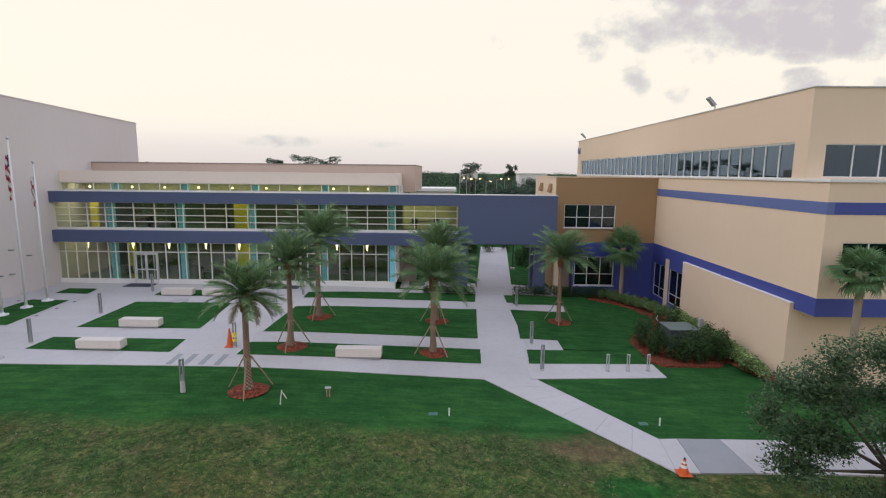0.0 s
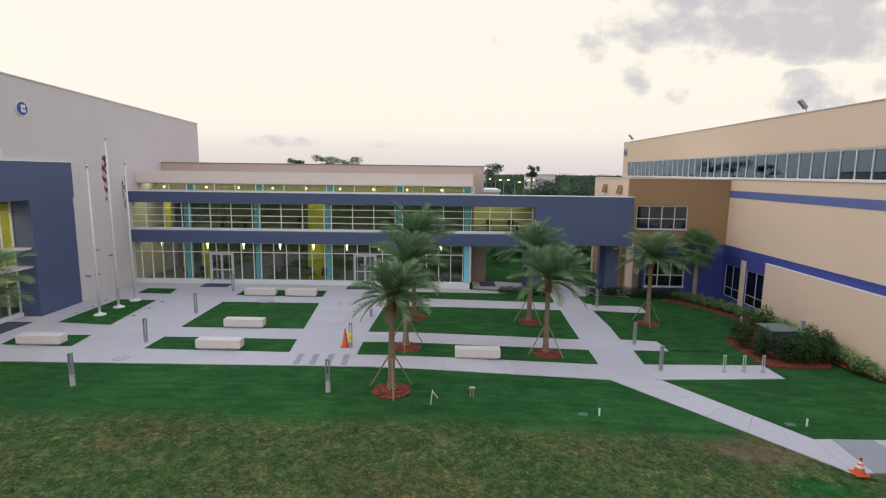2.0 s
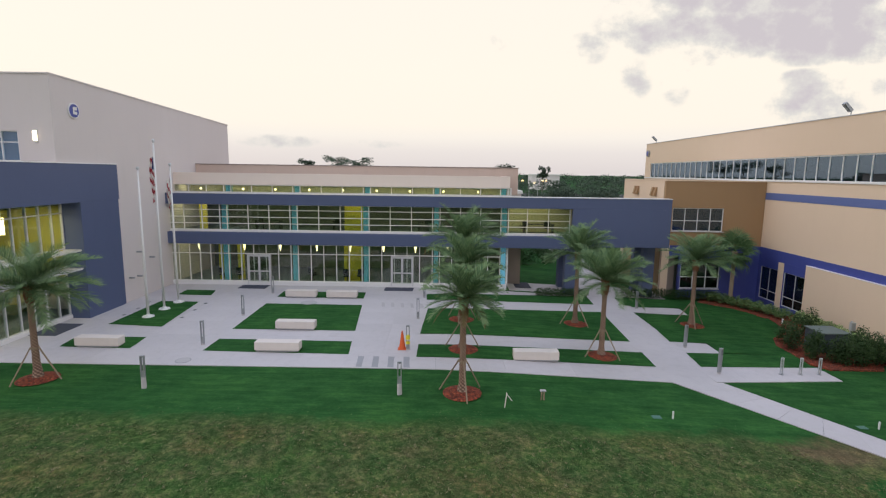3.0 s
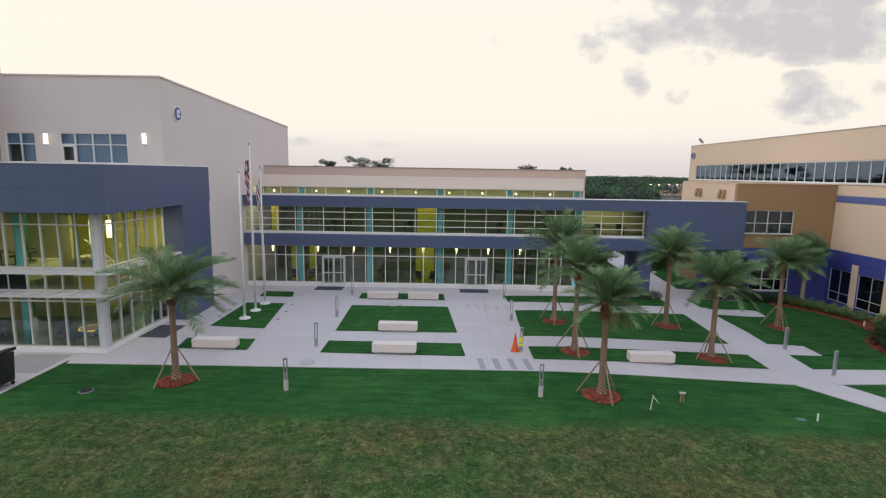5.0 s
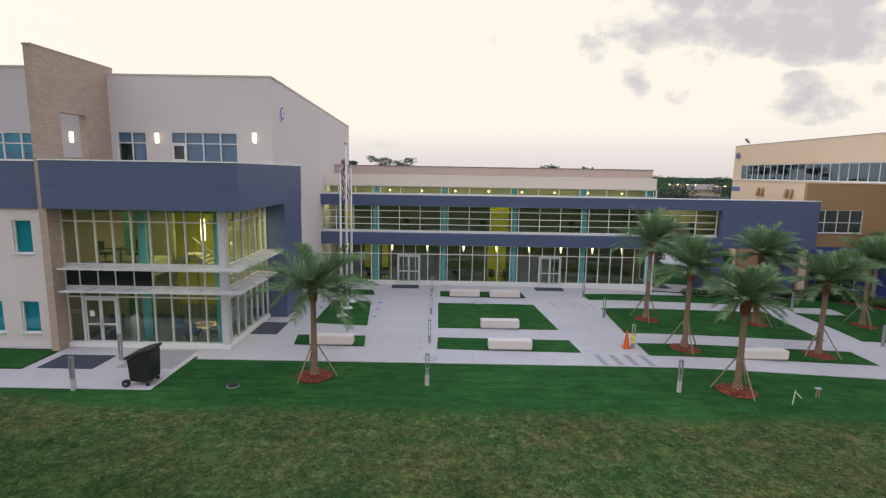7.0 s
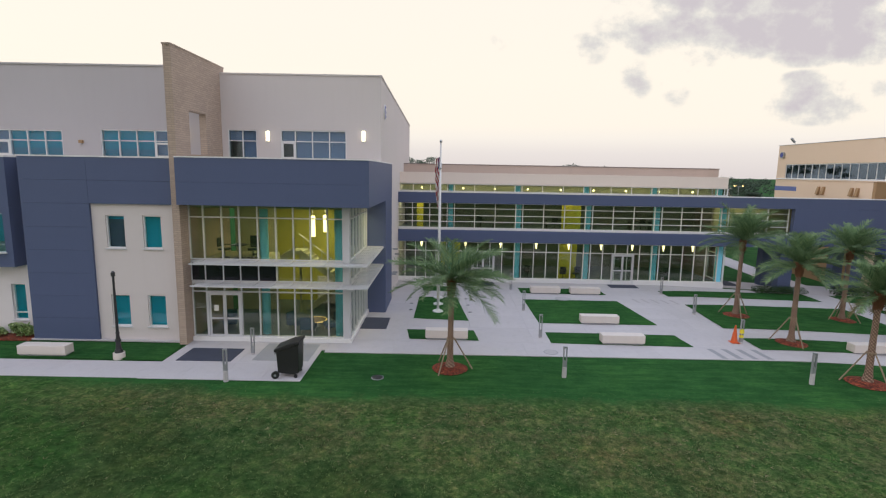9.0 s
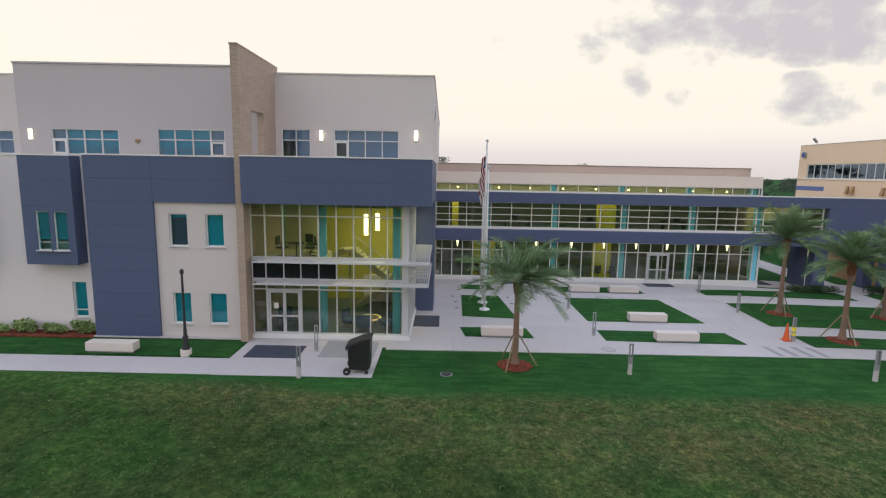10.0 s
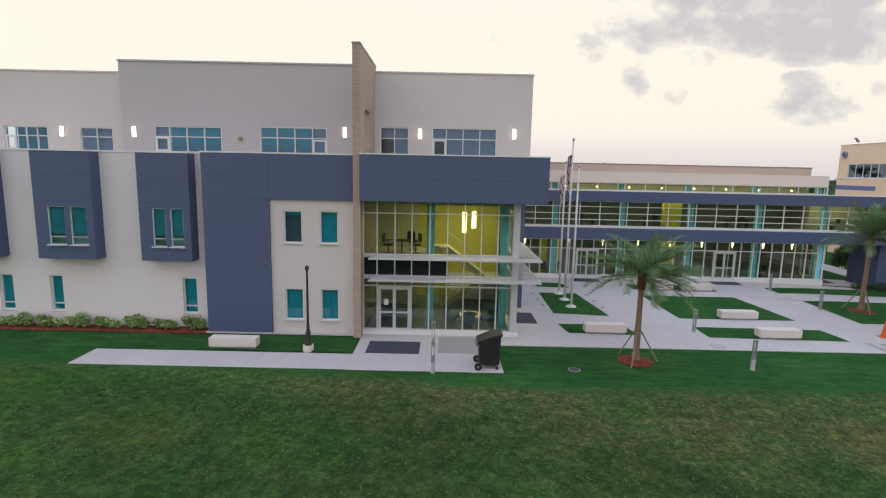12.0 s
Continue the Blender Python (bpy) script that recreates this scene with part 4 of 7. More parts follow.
WW = [(-49.968, -49.278, 0.71, 2.507), (-56.56, -55.919, 0.71, 2.507), (-59.072, -58.383, 0.71, 2.507)]
part("garden_wall", holed("x", 17.75, 18.104, -64.591, -48.229, 0.0, 8.561, WW), M_CREAM, west)
part("coping", B(-64.591, -48.46, 17.713, 18.163, 8.561, 8.628), M_WHITE, west)
for w in WW:
    window(west, "x", 17.903, *w, [], [0.2], M_GLASS_TQ, True)
    part("backsheet", B(w[0] + 0.03, w[1] - 0.03, 17.986, 18.004, w[2] + 0.03, w[3] - 0.03), M_BLIND, west, "turquoise roller blind")
for x0, x1 in ((-51.485, -49.071), (-56.412, -53.653), (-62.029, -58.383)):
    wx = [(x0 + 0.62, x0 + 1.24), (x0 + 1.46, x0 + 2.08)] if x1 - x0 < 2.6 else [(x0 + 0.6, x0 + 1.4), (x0 + 1.65, x0 + 2.45)]
    hs = [(a, b, 4.17, 5.98) for a, b in wx]
    bay = part("bay", holed("x", 17.038, 17.239, x0, x1, 3.47, 6.25, hs), M_SLATE, west, "slate-blue projecting bay")
    piece("panel", x0, x1, 17.038, 17.239, 6.256, 7.434, M_SLATE, bay)
    piece("panel", x0, x1, 17.038, 17.239, 7.44, 8.561, M_SLATE, bay)
    part("cheek", B(x1 - 0.25, x1 - 0.002, 17.239, 17.75, 3.47, 8.561), M_SLATE, bay)
    part("cheek", B(x0 + 0.002, x0 + 0.25, 17.239, 17.75, 3.47, 8.561), M_SLATE, bay)
    part("underside", B(x0 + 0.25, x1 - 0.25, 17.239, 17.75, 3.47, 3.66), M_SLATE, bay)
    part("cap", B(x0 - 0.03, x1 + 0.03, 17.012, 17.713, 8.561, 8.628), M_WHITE, bay)
    for h in hs:
        window(west, "x", 17.119, *h, [], [0.2], M_GLASS_TQ, True, 0.024)
        part("backsheet", B(h[0] + 0.03, h[1] - 0.03, 17.193, 17.207, h[2] + 0.5, h[3] - 0.03), M_TEAL_DIM, west, "turquoise roller blind")
part("roof", B(-65.13, -41.63, 18.104, 21.75, 8.372, 8.514), M_ROOF, west)
part("roof", B(-48.229, -41.31, 17.379, 18.104, 8.372, 8.514), M_ROOF, west)
GW = [(-52.55, -48.98, 8.703, 10.046), (-46.98, -43.38, 8.703, 10.128)]
part("grey_wall", holed("x", 20.7, 20.986, -54.23, -41.63, 8.514, 13.31, GW), M_GREY, west)
part("grey_coping", B(-54.26, -41.63, 20.653, 21.034, 13.31, 13.392), M_GREY, west)
part("grey_return", B(-54.23, -53.93, 20.986, 24.614, 8.514, 13.31), M_GREY, west)
window(west, "x", 20.776, *GW[0], [0.22, 0.48, 0.74], [0.6], M_GLASS_BLUE, False)
sash(west, 20.738, -52.5, -51.79, 8.741, 9.485)
window(west, "x", 20.776, *GW[1], [0.26, 0.52, 0.78], [0.6], M_GLASS_BLUE, False)
sash(west, 20.738, -44.16, -43.42, 8.741, 9.485)
for a, b in ((-51.75, -49.03), (-46.93, -44.19)):
    part("backsheet", B(a, b, 20.891, 20.905, 9.128, 10.077), M_BLIND, west, "turquoise roller blind")
    # dim teal strip paints the reflections low in the panes
    part("backsheet", B(a, b, 20.908, 20.92, 8.751, 9.128), M_TEAL_DIM, west, "dim teal sheet painting reflections behind the panes")
# sash panes: the blue-grey reflection is put into the sheet's colour
for a, b in ((-52.5, -51.77), (-44.17, -43.43)):
    part("backsheet", B(a, b, 20.891, 20.905, 8.751, 10.077), M_SKY_GREY, west, "blue-grey sheet painting sky reflection behind the pane")
FW = [(-61.43, -59.03, 8.703, 9.975), (-57.23, -55.43, 8.703, 9.975)]
part("rear_wall", holed("x", 21.75, 22.036, -65.13, -54.23, 8.514, 12.882, FW), M_BEIGE, west)
part("rear_coping", B(-65.13, -54.26, 21.712, 22.084, 12.882, 12.964), M_BEIGE, west)
window(west, "x", 21.845, *FW[0], [0.25, 0.5, 0.75], [0.6], M_GLASS_BLUE, False)
sash(west, 21.807, -61.39, -60.85, 8.741, 9.465)
# teal-grey reflection painted on the sheet behind these panes
part("backsheet", B(-60.81, -59.08, 21.941, 21.955, 8.751, 9.924), M_TEAL_DIM, west, "dim teal sheet painting reflections behind the panes")
window(west, "x", 21.845, *FW[1], [0.5], [0.6], M_GLASS_BLUE, False)
# painted reflection again, as a blue-grey sheet
part("backsheet", B(-57.18, -55.48, 21.941, 21.955, 8.751, 9.924), M_SKY_GREY, west, "blue-grey sheet painting sky reflection behind the pane")
part("high_roof", B(-54.23, -41.63, 20.986, 28.432, 12.474, 12.576), M_ROOF, west)
part("high_roof", B(-65.13, -54.23, 22.036, 28.432, 12.474, 12.576), M_ROOF, west)

# ---------------------------------------------------------------- brown link and sand-coloured building
brown = thing("brown_building", "two-storey link building, brown stucco over royal-blue walls", "building", at=(8.0, 37, -0.8))
part("upper_wall", holed("x", 33.6, 33.9, 4.25, 11.78, 3.2, 8.06, [(4.9, 8.75, 4.3, 6.06)]), M_BROWN, brown)
window(brown, "x", 33.7, 4.9, 8.75, 4.3, 6.06, [0.25, 0.5, 0.75], [0.45], M_GLASS_DK)
# this sheet's colour paints the window's bluish reflection
part("backsheet", B(4.95, 8.7, 33.8, 33.815, 4.35, 6.01), M_SKY_DK, brown, "blue-grey sheet painting sky reflection behind the pane")
# sheet coloured dark for the dim ground-floor room
part("room_back", B(5.0, 10.0, 35.2, 35.3, -0.6, 2.4), M_OLIVE, brown)
part("coping", B(4.2, 11.78, 33.55, 33.95, 8.06, 8.13), M_TAN, brown)
part("lower_wall", holed("x", 33.6, 33.9, 5.7, 11.78, -1.3, 3.2, [(5.85, 8.85, -0.14, 2.1)]), M_ROYAL, brown)
part("corner_pier", B(4.3, 4.85, 33.58, 33.9, -1.3, 3.2), M_TAN, brown, "sand-coloured corner pier")
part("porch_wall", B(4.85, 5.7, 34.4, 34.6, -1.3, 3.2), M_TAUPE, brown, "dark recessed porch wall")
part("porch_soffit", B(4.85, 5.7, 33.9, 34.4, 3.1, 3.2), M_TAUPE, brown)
part("porch_lintel", B(4.85, 5.7, 33.6, 33.9, 2.4, 3.2), M_ROYAL, brown)
window(brown, "x", 33.72, 5.85, 8.85, -0.14, 2.1, [0.33, 0.66], [0.4], M_GLASS_DK)
part("west_wall", B(4.25, 4.55, 33.9, 42.4, 3.2, 8.06), M_TAN, brown)
part("west_wall", B(4.45, 4.7, 34.3, 42.4, -1.3, 3.2), M_BROWN, brown)
part("coping", B(4.2, 4.6, 33.95, 42.45, 8.06, 8.13), M_TAN, brown)
part("roof", B(4.55, 11.6, 33.9, 42.4, 7.7, 7.8), M_ROOF, brown)
part("north_wall", B(4.25, 11.6, 42.4, 42.7, -1.3, 8.06), M_TAN, brown)

east = thing("east_building", "large sand-coloured stucco building with royal-blue bands and a ribbon window", "building", at=(11.8, 34.7, -1))
EW = 11.8                # the plane of its west face
GWN = [(31.3, 33.35, -0.62, 1.79), (28.3, 30.65, -0.62, 1.79)]
part("lower_wall", holed("y", EW, EW + 0.3, 28.15, 34.9, -1.3, 2.4, GWN), M_ROYAL, east)
part("lower_wall", B(EW + 0.35, EW + 0.6, 17.8, 28.1, -1.5, 2.4), M_TAN, east)
part("band_soffit", B(EW - 0.02, EW + 0.6, 16.3, 28.6, 2.402, 2.408), M_TAN, east)
for w in GWN:
    window(east, "y", EW + 0.1, *w, [0.5], [0.28], M_GLASS_DK, False, 0.04, 0.08, M_FRAME)
# dark colour here paints the dim room behind the lower windows
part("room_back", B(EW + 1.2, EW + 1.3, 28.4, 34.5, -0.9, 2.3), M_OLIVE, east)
part("pier", B(EW - 0.03, EW + 0.3, 30.68, 31.27, -1.3, 2.4), M_TAN, east)
part("blue_band", B(EW - 0.02, EW + 0.3, 16.28, 34.9, 2.41, 3.2), M_ROYAL, east)
part("middle_wall", B(EW, EW + 0.3, 16.3, 34.9, 3.2, 6.78), M_TAN, east)
# glancing sunlight on the royal-blue band put into a paler grey-blue
part("middle_band", B(EW - 0.02, EW + 0.3, 16.28, 34.9, 6.78, 7.29), surface("sunlit_royal_blue", (0.11, 0.15, 0.36), 0.6, 0.05, 0.3, 40, 0.15, 0.003), east)
part("ledge_wall", B(EW, EW + 0.3, 16.3, 57.8, 7.29, 8.12), M_TAN, east)
part("middle_band", B(EW - 0.02, EW + 0.3, 42.75, 57.82, 6.78, 7.29), bpy.data.materials["sunlit_royal_blue"], east)
NWN = [(53.2, 55.6, 4.3, 5.7), (48.2, 50.6, 4.3, 5.7)]
part("north_part_wall", holed("y", EW, EW + 0.3, 42.72, 57.8, -1.3, 6.78, NWN), M_TAN, east)
for w in NWN:
    window(east, "y", EW + 0.1, *w, [0.5], [], M_GLASS_DK, False, 0.04, 0.08, M_FRAME)
part("ledge", B(EW - 0.08, EW + 0.35, 16.24, 57.8, 8.12, 8.24), M_WHITE, east, "white window ledge")
# dim interior behind the ribbon put into a dark sheet's colour
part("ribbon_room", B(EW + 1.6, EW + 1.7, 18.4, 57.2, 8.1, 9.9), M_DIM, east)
# blue-grey sheet paints the sky's reflection in the south window
part("south_room", B(EW + 0.5, EW + 7.0, 19.4, 19.5, 8.1, 10.2), M_SKY_GREY, east)
rib = part("ribbon_window", B(EW + 0.05, EW + 0.2, 18.78, 56.2, 9.82, 9.88), M_WHITE, east, "long ribbon of dark panes in white frames")
rus = [18.78 + 1.1006 * k for k in range(35)]
curtain(rib, "y", EW + 0.12, rus, [8.24, 9.82], M_GLASS_SKY, 0.06, 0.12)
part("upper_wall", B(EW, EW + 0.3, 17.83, 57.8, 9.88, 12.14), M_TAN, east)
part("upper_wall", B(EW, EW + 0.3, 56.23, 57.8, 8.24, 9.88), M_TAN, east)
part("upper_wall", B(EW, EW + 0.3, 17.83, 18.75, 8.24, 9.88), M_TAN, east)
part("coping", B(EW - 0.05, EW + 0.4, 17.78, 57.85, 12.14, 12.19), M_FRAME, east)
part("north_wall", B(EW + 0.3, 42.0, 57.5, 57.8, -1.0, 12.14), M_TAN, east)
SW = [(12.55, 16.3, 8.3, 9.76)]
part("south_upper", holed("x", 17.83, 18.13, EW + 0.3, 42.0, 8.24, 12.14, SW), M_TAN, east)
window(east, "x", 17.93, *SW[0], [0.34, 0.66], [], M_GLASS_DK, False)
part("south_coping", B(EW + 0.4, 42.0, 17.78, 18.23, 12.14, 12.19), M_FRAME, east)
SL = [(12.64, 14.9, 4.1, 5.62)]
part("south_lower", holed("x", 16.3, 16.6, EW + 0.3, 42.0, 3.2, 6.78, SL), M_TAN, east)
window(east, "x", 16.4, *SL[0], [0.5], [], M_GLASS_DK, False)
# dark sheet paints the unlit room behind the lower south window
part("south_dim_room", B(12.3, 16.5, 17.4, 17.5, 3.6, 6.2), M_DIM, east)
part("south_band", B(EW + 0.3, 42.0, 16.28, 16.6, 2.41, 3.2), M_ROYAL, east)
part("south_band", B(EW + 0.3, 42.0, 16.28, 16.6, 6.78, 7.29), M_ROYAL, east)
part("south_base", B(EW + 0.349, 42.0, 17.598, 17.8, -1.6, 2.4), M_TAN, east)
part("south_soffit", B(EW + 0.6, 42.0, 16.3, 17.8, 2.402, 2.408), M_TAN, east)
part("south_ledge", B(EW + 0.3, 42.0, 16.3, 16.6, 7.29, 8.12), M_TAN, east)
part("south_cap", B(EW + 0.35, 42.0, 16.24, 17.83, 8.12, 8.24), M_WHITE, east)
part("roof", B(EW + 0.3, 42.0, 18.13, 57.5, 11.3, 11.4), M_ROOF, east)
part("ground_block", B(EW - 0.21, EW - 0.021, 17.6, 28.2, -1.5, 2.66), M_TAN, east, "projecting sand-coloured ground-floor block")
part("block_cap", B(EW - 0.23, EW - 0.021, 17.57, 28.23, 2.66, 2.7), M_CREAM, east)
part("block_end", B(EW - 0.02, EW + 0.348, 17.6, 18.1, -1.5, 2.4), M_TAN, east)


# ---------------------------------------------------------------- paving
JOINT = 0.006


def slab_quad(parent, pts, mat=None, inset=0.0, rise=0.004):
    """A four-cornered slab that lies on the falling ground."""
    cx, cy = sum(p[0] for p in pts) / 4, sum(p[1] for p in pts) / 4
    pts = [(x + math.copysign(inset, cx - x), y + math.copysign(inset, cy - y)) for x, y in pts]
    bm = bmesh.new()
    top = [bm.verts.new((x, y, grade(x) + rise)) for x, y in pts]
    low = [bm.verts.new((x, y, grade(x) - 0.12)) for x, y in pts]
    bm.faces.new(top)
    bm.faces.new(low[::-1])
    for k in range(4):
        bm.faces.new((top[k - 1], low[k - 1], low[k], top[k]))
    bmesh.ops.recalc_face_normals(bm, faces=bm.faces)
    return part("slab", bm, mat or M_CONC, parent)


def pave(label, spans, step_x, step_y, mat=None):
    pv = thing("pavement", label, "pavement", kind="structure", at=(spans[0][0], spans[0][2], 0))
    for x0, x1, y0, y1 in spans:
        nx, ny = max(1, round((x1 - x0) / step_x)), max(1, round((y1 - y0) / step_y))
        for i in range(nx):
            for j in range(ny):
                xa, xb, ya, yb = x0 + (x1 - x0) * i / nx, x0 + (x1 - x0) * (i + 1) / nx, y0 + (y1 - y0) * j / ny, y0 + (y1 - y0) * (j + 1) / ny
                if xb > -14.8:
                    slab_quad(pv, [(xa, ya), (xb, ya), (xb, yb), (xa, yb)], mat, JOINT / 2, 0.0)
                    continue
                piece("slab", x0 + (x1 - x0) * i / nx + JOINT / 2, x0 + (x1 - x0) * (i + 1) / nx - JOINT / 2,
                      y0 + (y1 - y0) * j / ny + JOINT / 2, y0 + (y1 - y0) * (j + 1) / ny - JOINT / 2, -0.12, 0.0, mat or M_CONC, pv)
    return pv


pave("pale concrete plaza slabs between the lawns", [(-34.38, -0.2, 16.0, 17.85), (-33.7, 0.3, 17.85, 32.0)], 2.98, 2.48)
pave("pale concrete walk beside the lawn", [(0.3, 2.15, 20.2, 21.9), (0.3, 4.15, 27.95, 29.7)], 1.6, 1.5)
spur = thing("pavement", "pale concrete walk that runs east past the steel posts", "pavement", kind="structure", at=(3.0, 17.5, 0))
for k in range(4):       # it bears slightly north
    xa, xb = -0.19 + 1.6 * k, 1.405 + 1.6 * k
    slab_quad(spur, [(xa, 16.34 + 0.165 * xa), (xb, 16.34 + 0.165 * xb), (xb - 0.03, 18.13 + 0.14 * xb), (xa - 0.03, 18.13 + 0.14 * xa)])
pave("pale concrete forecourt of the lobby", [(-40.97, -34.38, 16.28, 17.5), (-52.2, -40.97, 12.7, 14.45), (-40.97, -34.55, 12.66, 16.28)], 1.75, 1.7)
pave("pale concrete floor of the passage under the bridge", [(-7.4, -1.6, 32.5, 35.4), (1.05, 4.4, 32.5, 35.8)], 2.5, 1.5)
north = thing("pavement", "pale concrete walk running north past the lawns", "pavement", kind="structure", at=(0, 40, 0))
for k in range(10):      # it bears slightly east
    ya, yb = 32.01 + 2.5 * k, 34.5 + 2.5 * k
    slab_quad(north, [(-1.73 + 0.081 * (ya - 32), ya), (0.98 + 0.097 * (ya - 32), ya), (0.98 + 0.097 * (yb - 32), yb), (-1.73 + 0.081 * (yb - 32), yb)])
# front walk that leaves the plaza at an angle, and the pad at its end
diag = thing("pavement", "narrow concrete walk crossing the grass at an angle", "pavement", kind="structure", at=(-0.067, 13.818, 0.0))
L0, L1, R0, R1 = (-2.29, 16.02), (3.22, 9.54), (0.05, 16.3), (3.47, 11.58)
cuts = [0.0, 0.13, 0.3, 0.48, 0.65, 0.82, 1.0]
for a, b in zip(cuts, cuts[1:]):
    def on(p, q, s):
        return (p[0] + (q[0] - p[0]) * s, p[1] + (q[1] - p[1]) * s)
    slab_quad(diag, [on(L0, L1, a + 0.0007), on(L0, L1, b - 0.0007), on(R0, R1, b - 0.0007), on(R0, R1, a + 0.0007)])
slab_quad(diag, [(3.226, 9.54), (3.954, 9.596), (4.134, 11.68), (3.476, 11.58)])
slab_quad(diag, [(3.969, 9.596), (5.768, 9.751), (5.691, 11.806), (4.149, 11.680)], M_CONC_DK)
slab_quad(diag, [(5.784, 9.752), (9.332, 9.998), (9.473, 12.095), (5.707, 11.807)])
slab_quad(diag, [(9.349, 9.998), (15.399, 10.350), (15.552, 12.481), (9.490, 12.095)])
marks = thing("pavement_streaks", "slanting dark streaks on the concrete walk", "stain", kind="stuff", at=(-15.366, 16.957, 0.0))
for k in range(4):
    x = -16.15 + 0.7 * k
    bm = bmesh.new()
    vs = [bm.verts.new((x + dx + 0.03 * noise.noise(Vector((k, dx * 9, dy))), dy, grade(x + dx) + 0.006)) for dx, dy in
          ((0.02, 16.12), (0.29, 16.09), (0.25, 16.75), (0.21, 17.4), (-0.08, 17.43), (-0.02, 16.8))]
    bm.faces.new(vs)
    part("streak", bm, M_CONC_DK, marks)
for k in range(5):       # fainter ones further up the plaza
    x, y = -16.25 + 0.62 * k, 26.3 - 0.05 * k
    bm = bmesh.new()
    bm.faces.new([bm.verts.new((x + dx + 0.03 * noise.noise(Vector((k, dx * 9, dy))), y + dy, grade(x + dx) + 0.006)) for dx, dy in ((0.0, 0.0), (0.2, -0.03), (0.14, 0.55), (0.06, 1.05), (-0.12, 1.08), (-0.05, 0.5))])
    part("streak", bm, M_CONC_MID, marks, "faint streak")
tagged(part("dark_apron", B(-37.252, -34.788, 14.78, 17.02, -0.01, 0.004), M_CONC_DK), "darker grey concrete apron before the lobby doors", "pavement", kind="structure")

for x0, x1, y0, y1 in ((-27.2, -25.216, 30.784, 31.91), (-16.635, -14.542, 30.675, 31.742), (-40.457, -38.08, 14.584, 16.184), (-33.488, -31.955, 19.617, 21.714), (-7.264, -5.595, 33.388, 35.38)):
    g = grade((x0 + x1) / 2)
    tagged(part("door_mat", B(x0, x1, y0, y1, g, g + 0.018, 0.005), M_MAT), "dark grey ribbed entrance mat on the concrete", "mat", "entrance mats")


# ---------------------------------------------------------------- leaves
def leaf_cloud(bm, blobs, count, size, rnd, flat=0.6, shell=0.55):
    """Scatters single leaves through ellipsoids (centre, radii), most of them near the outside."""
    vol = [r[0] * r[1] * r[2] for _, r in blobs]
    tot = sum(vol)
    for (c, r), v in zip(blobs, vol):
        for _ in range(max(6, int(count * v / tot))):
            d = Vector((rnd.gauss(0, 1), rnd.gauss(0, 1), rnd.gauss(0, 1))).normalized()
            k = shell + (1 - shell) * rnd.random() if rnd.random() < 0.8 else rnd.random()
            k *= 1.0 + 0.22 * noise.noise(Vector((d.x * 2.3 + c[0], d.y * 2.3 + c[1], d.z * 2.3)))
            p = Vector((c[0] + d.x * r[0] * k, c[1] + d.y * r[1] * k, c[2] + d.z * r[2] * k))
            u = Vector((rnd.gauss(0, 1), rnd.gauss(0, 1), rnd.gauss(0, flat))).normalized()
            w = u.cross(Vector((rnd.gauss(0, 0.5), rnd.gauss(0, 0.5), 1.0))).normalized()
            s = size * rnd.uniform(0.6, 1.3)
            q = [p - u * s, p + w * s * 0.45, p + u * s, p - w * s * 0.45]
            bm.faces.new([bm.verts.new(v_) for v_ in q])
    return bm


def frond_mesh(name, length, droop, mat, rnd, rank=58):
    """One feathered palm leaf: an arched midrib with two rows of narrow leaflets."""
    bm = bmesh.new()

    def rib(s):
        return Vector((length * (s - 0.10 * s ** 3), 0, -droop * s ** 2.1))

    prev = None
    for k in range(9):
        s = k / 8
        c, w = rib(s), 0.022 * (1 - 0.85 * s)
        ring = [bm.verts.new(c + Vector((0, w * cos_, w * 0.6 * sin_))) for cos_, sin_ in ((1, 0), (0, 1), (-1, 0), (0, -1))]
        if prev:
            for i in range(4):
                bm.faces.new((prev[i - 1], prev[i], ring[i], ring[i - 1]))
        prev = ring
    for k in range(rank):
        s = 0.10 + 0.90 * k / (rank - 1)
        c = rib(s)
        tan = (rib(min(1, s + 0.03)) - rib(s - 0.03)).normalized()
        ll = length * 0.27 * (math.sin(math.pi * (0.12 + 0.80 * s)) ** 0.7) * rnd.uniform(0.85, 1.1) + 0.03
        for side in (1, -1):
            out = (tan * 0.95 + Vector((0, side, 0)) * 0.62 + Vector((0, 0, rnd.uniform(0.05, 0.5)))).normalized()
            p1 = c + out * ll * 0.55
            p2 = p1 + (out * 0.8 + Vector((0, 0, -rnd.uniform(0.05, 0.45)))).normalized() * ll * 0.55
            w = tan * 0.0145
            a, b = bm.verts.new(c - w), bm.verts.new(c + w)
            d, e = bm.verts.new(p1 + w * 0.9), bm.verts.new(p1 - w * 0.9)
            bm.faces.new((a, b, d, e))
            bm.faces.new((e, d, bm.verts.new(p2)))
    return mesh_of(bm, name, mat)


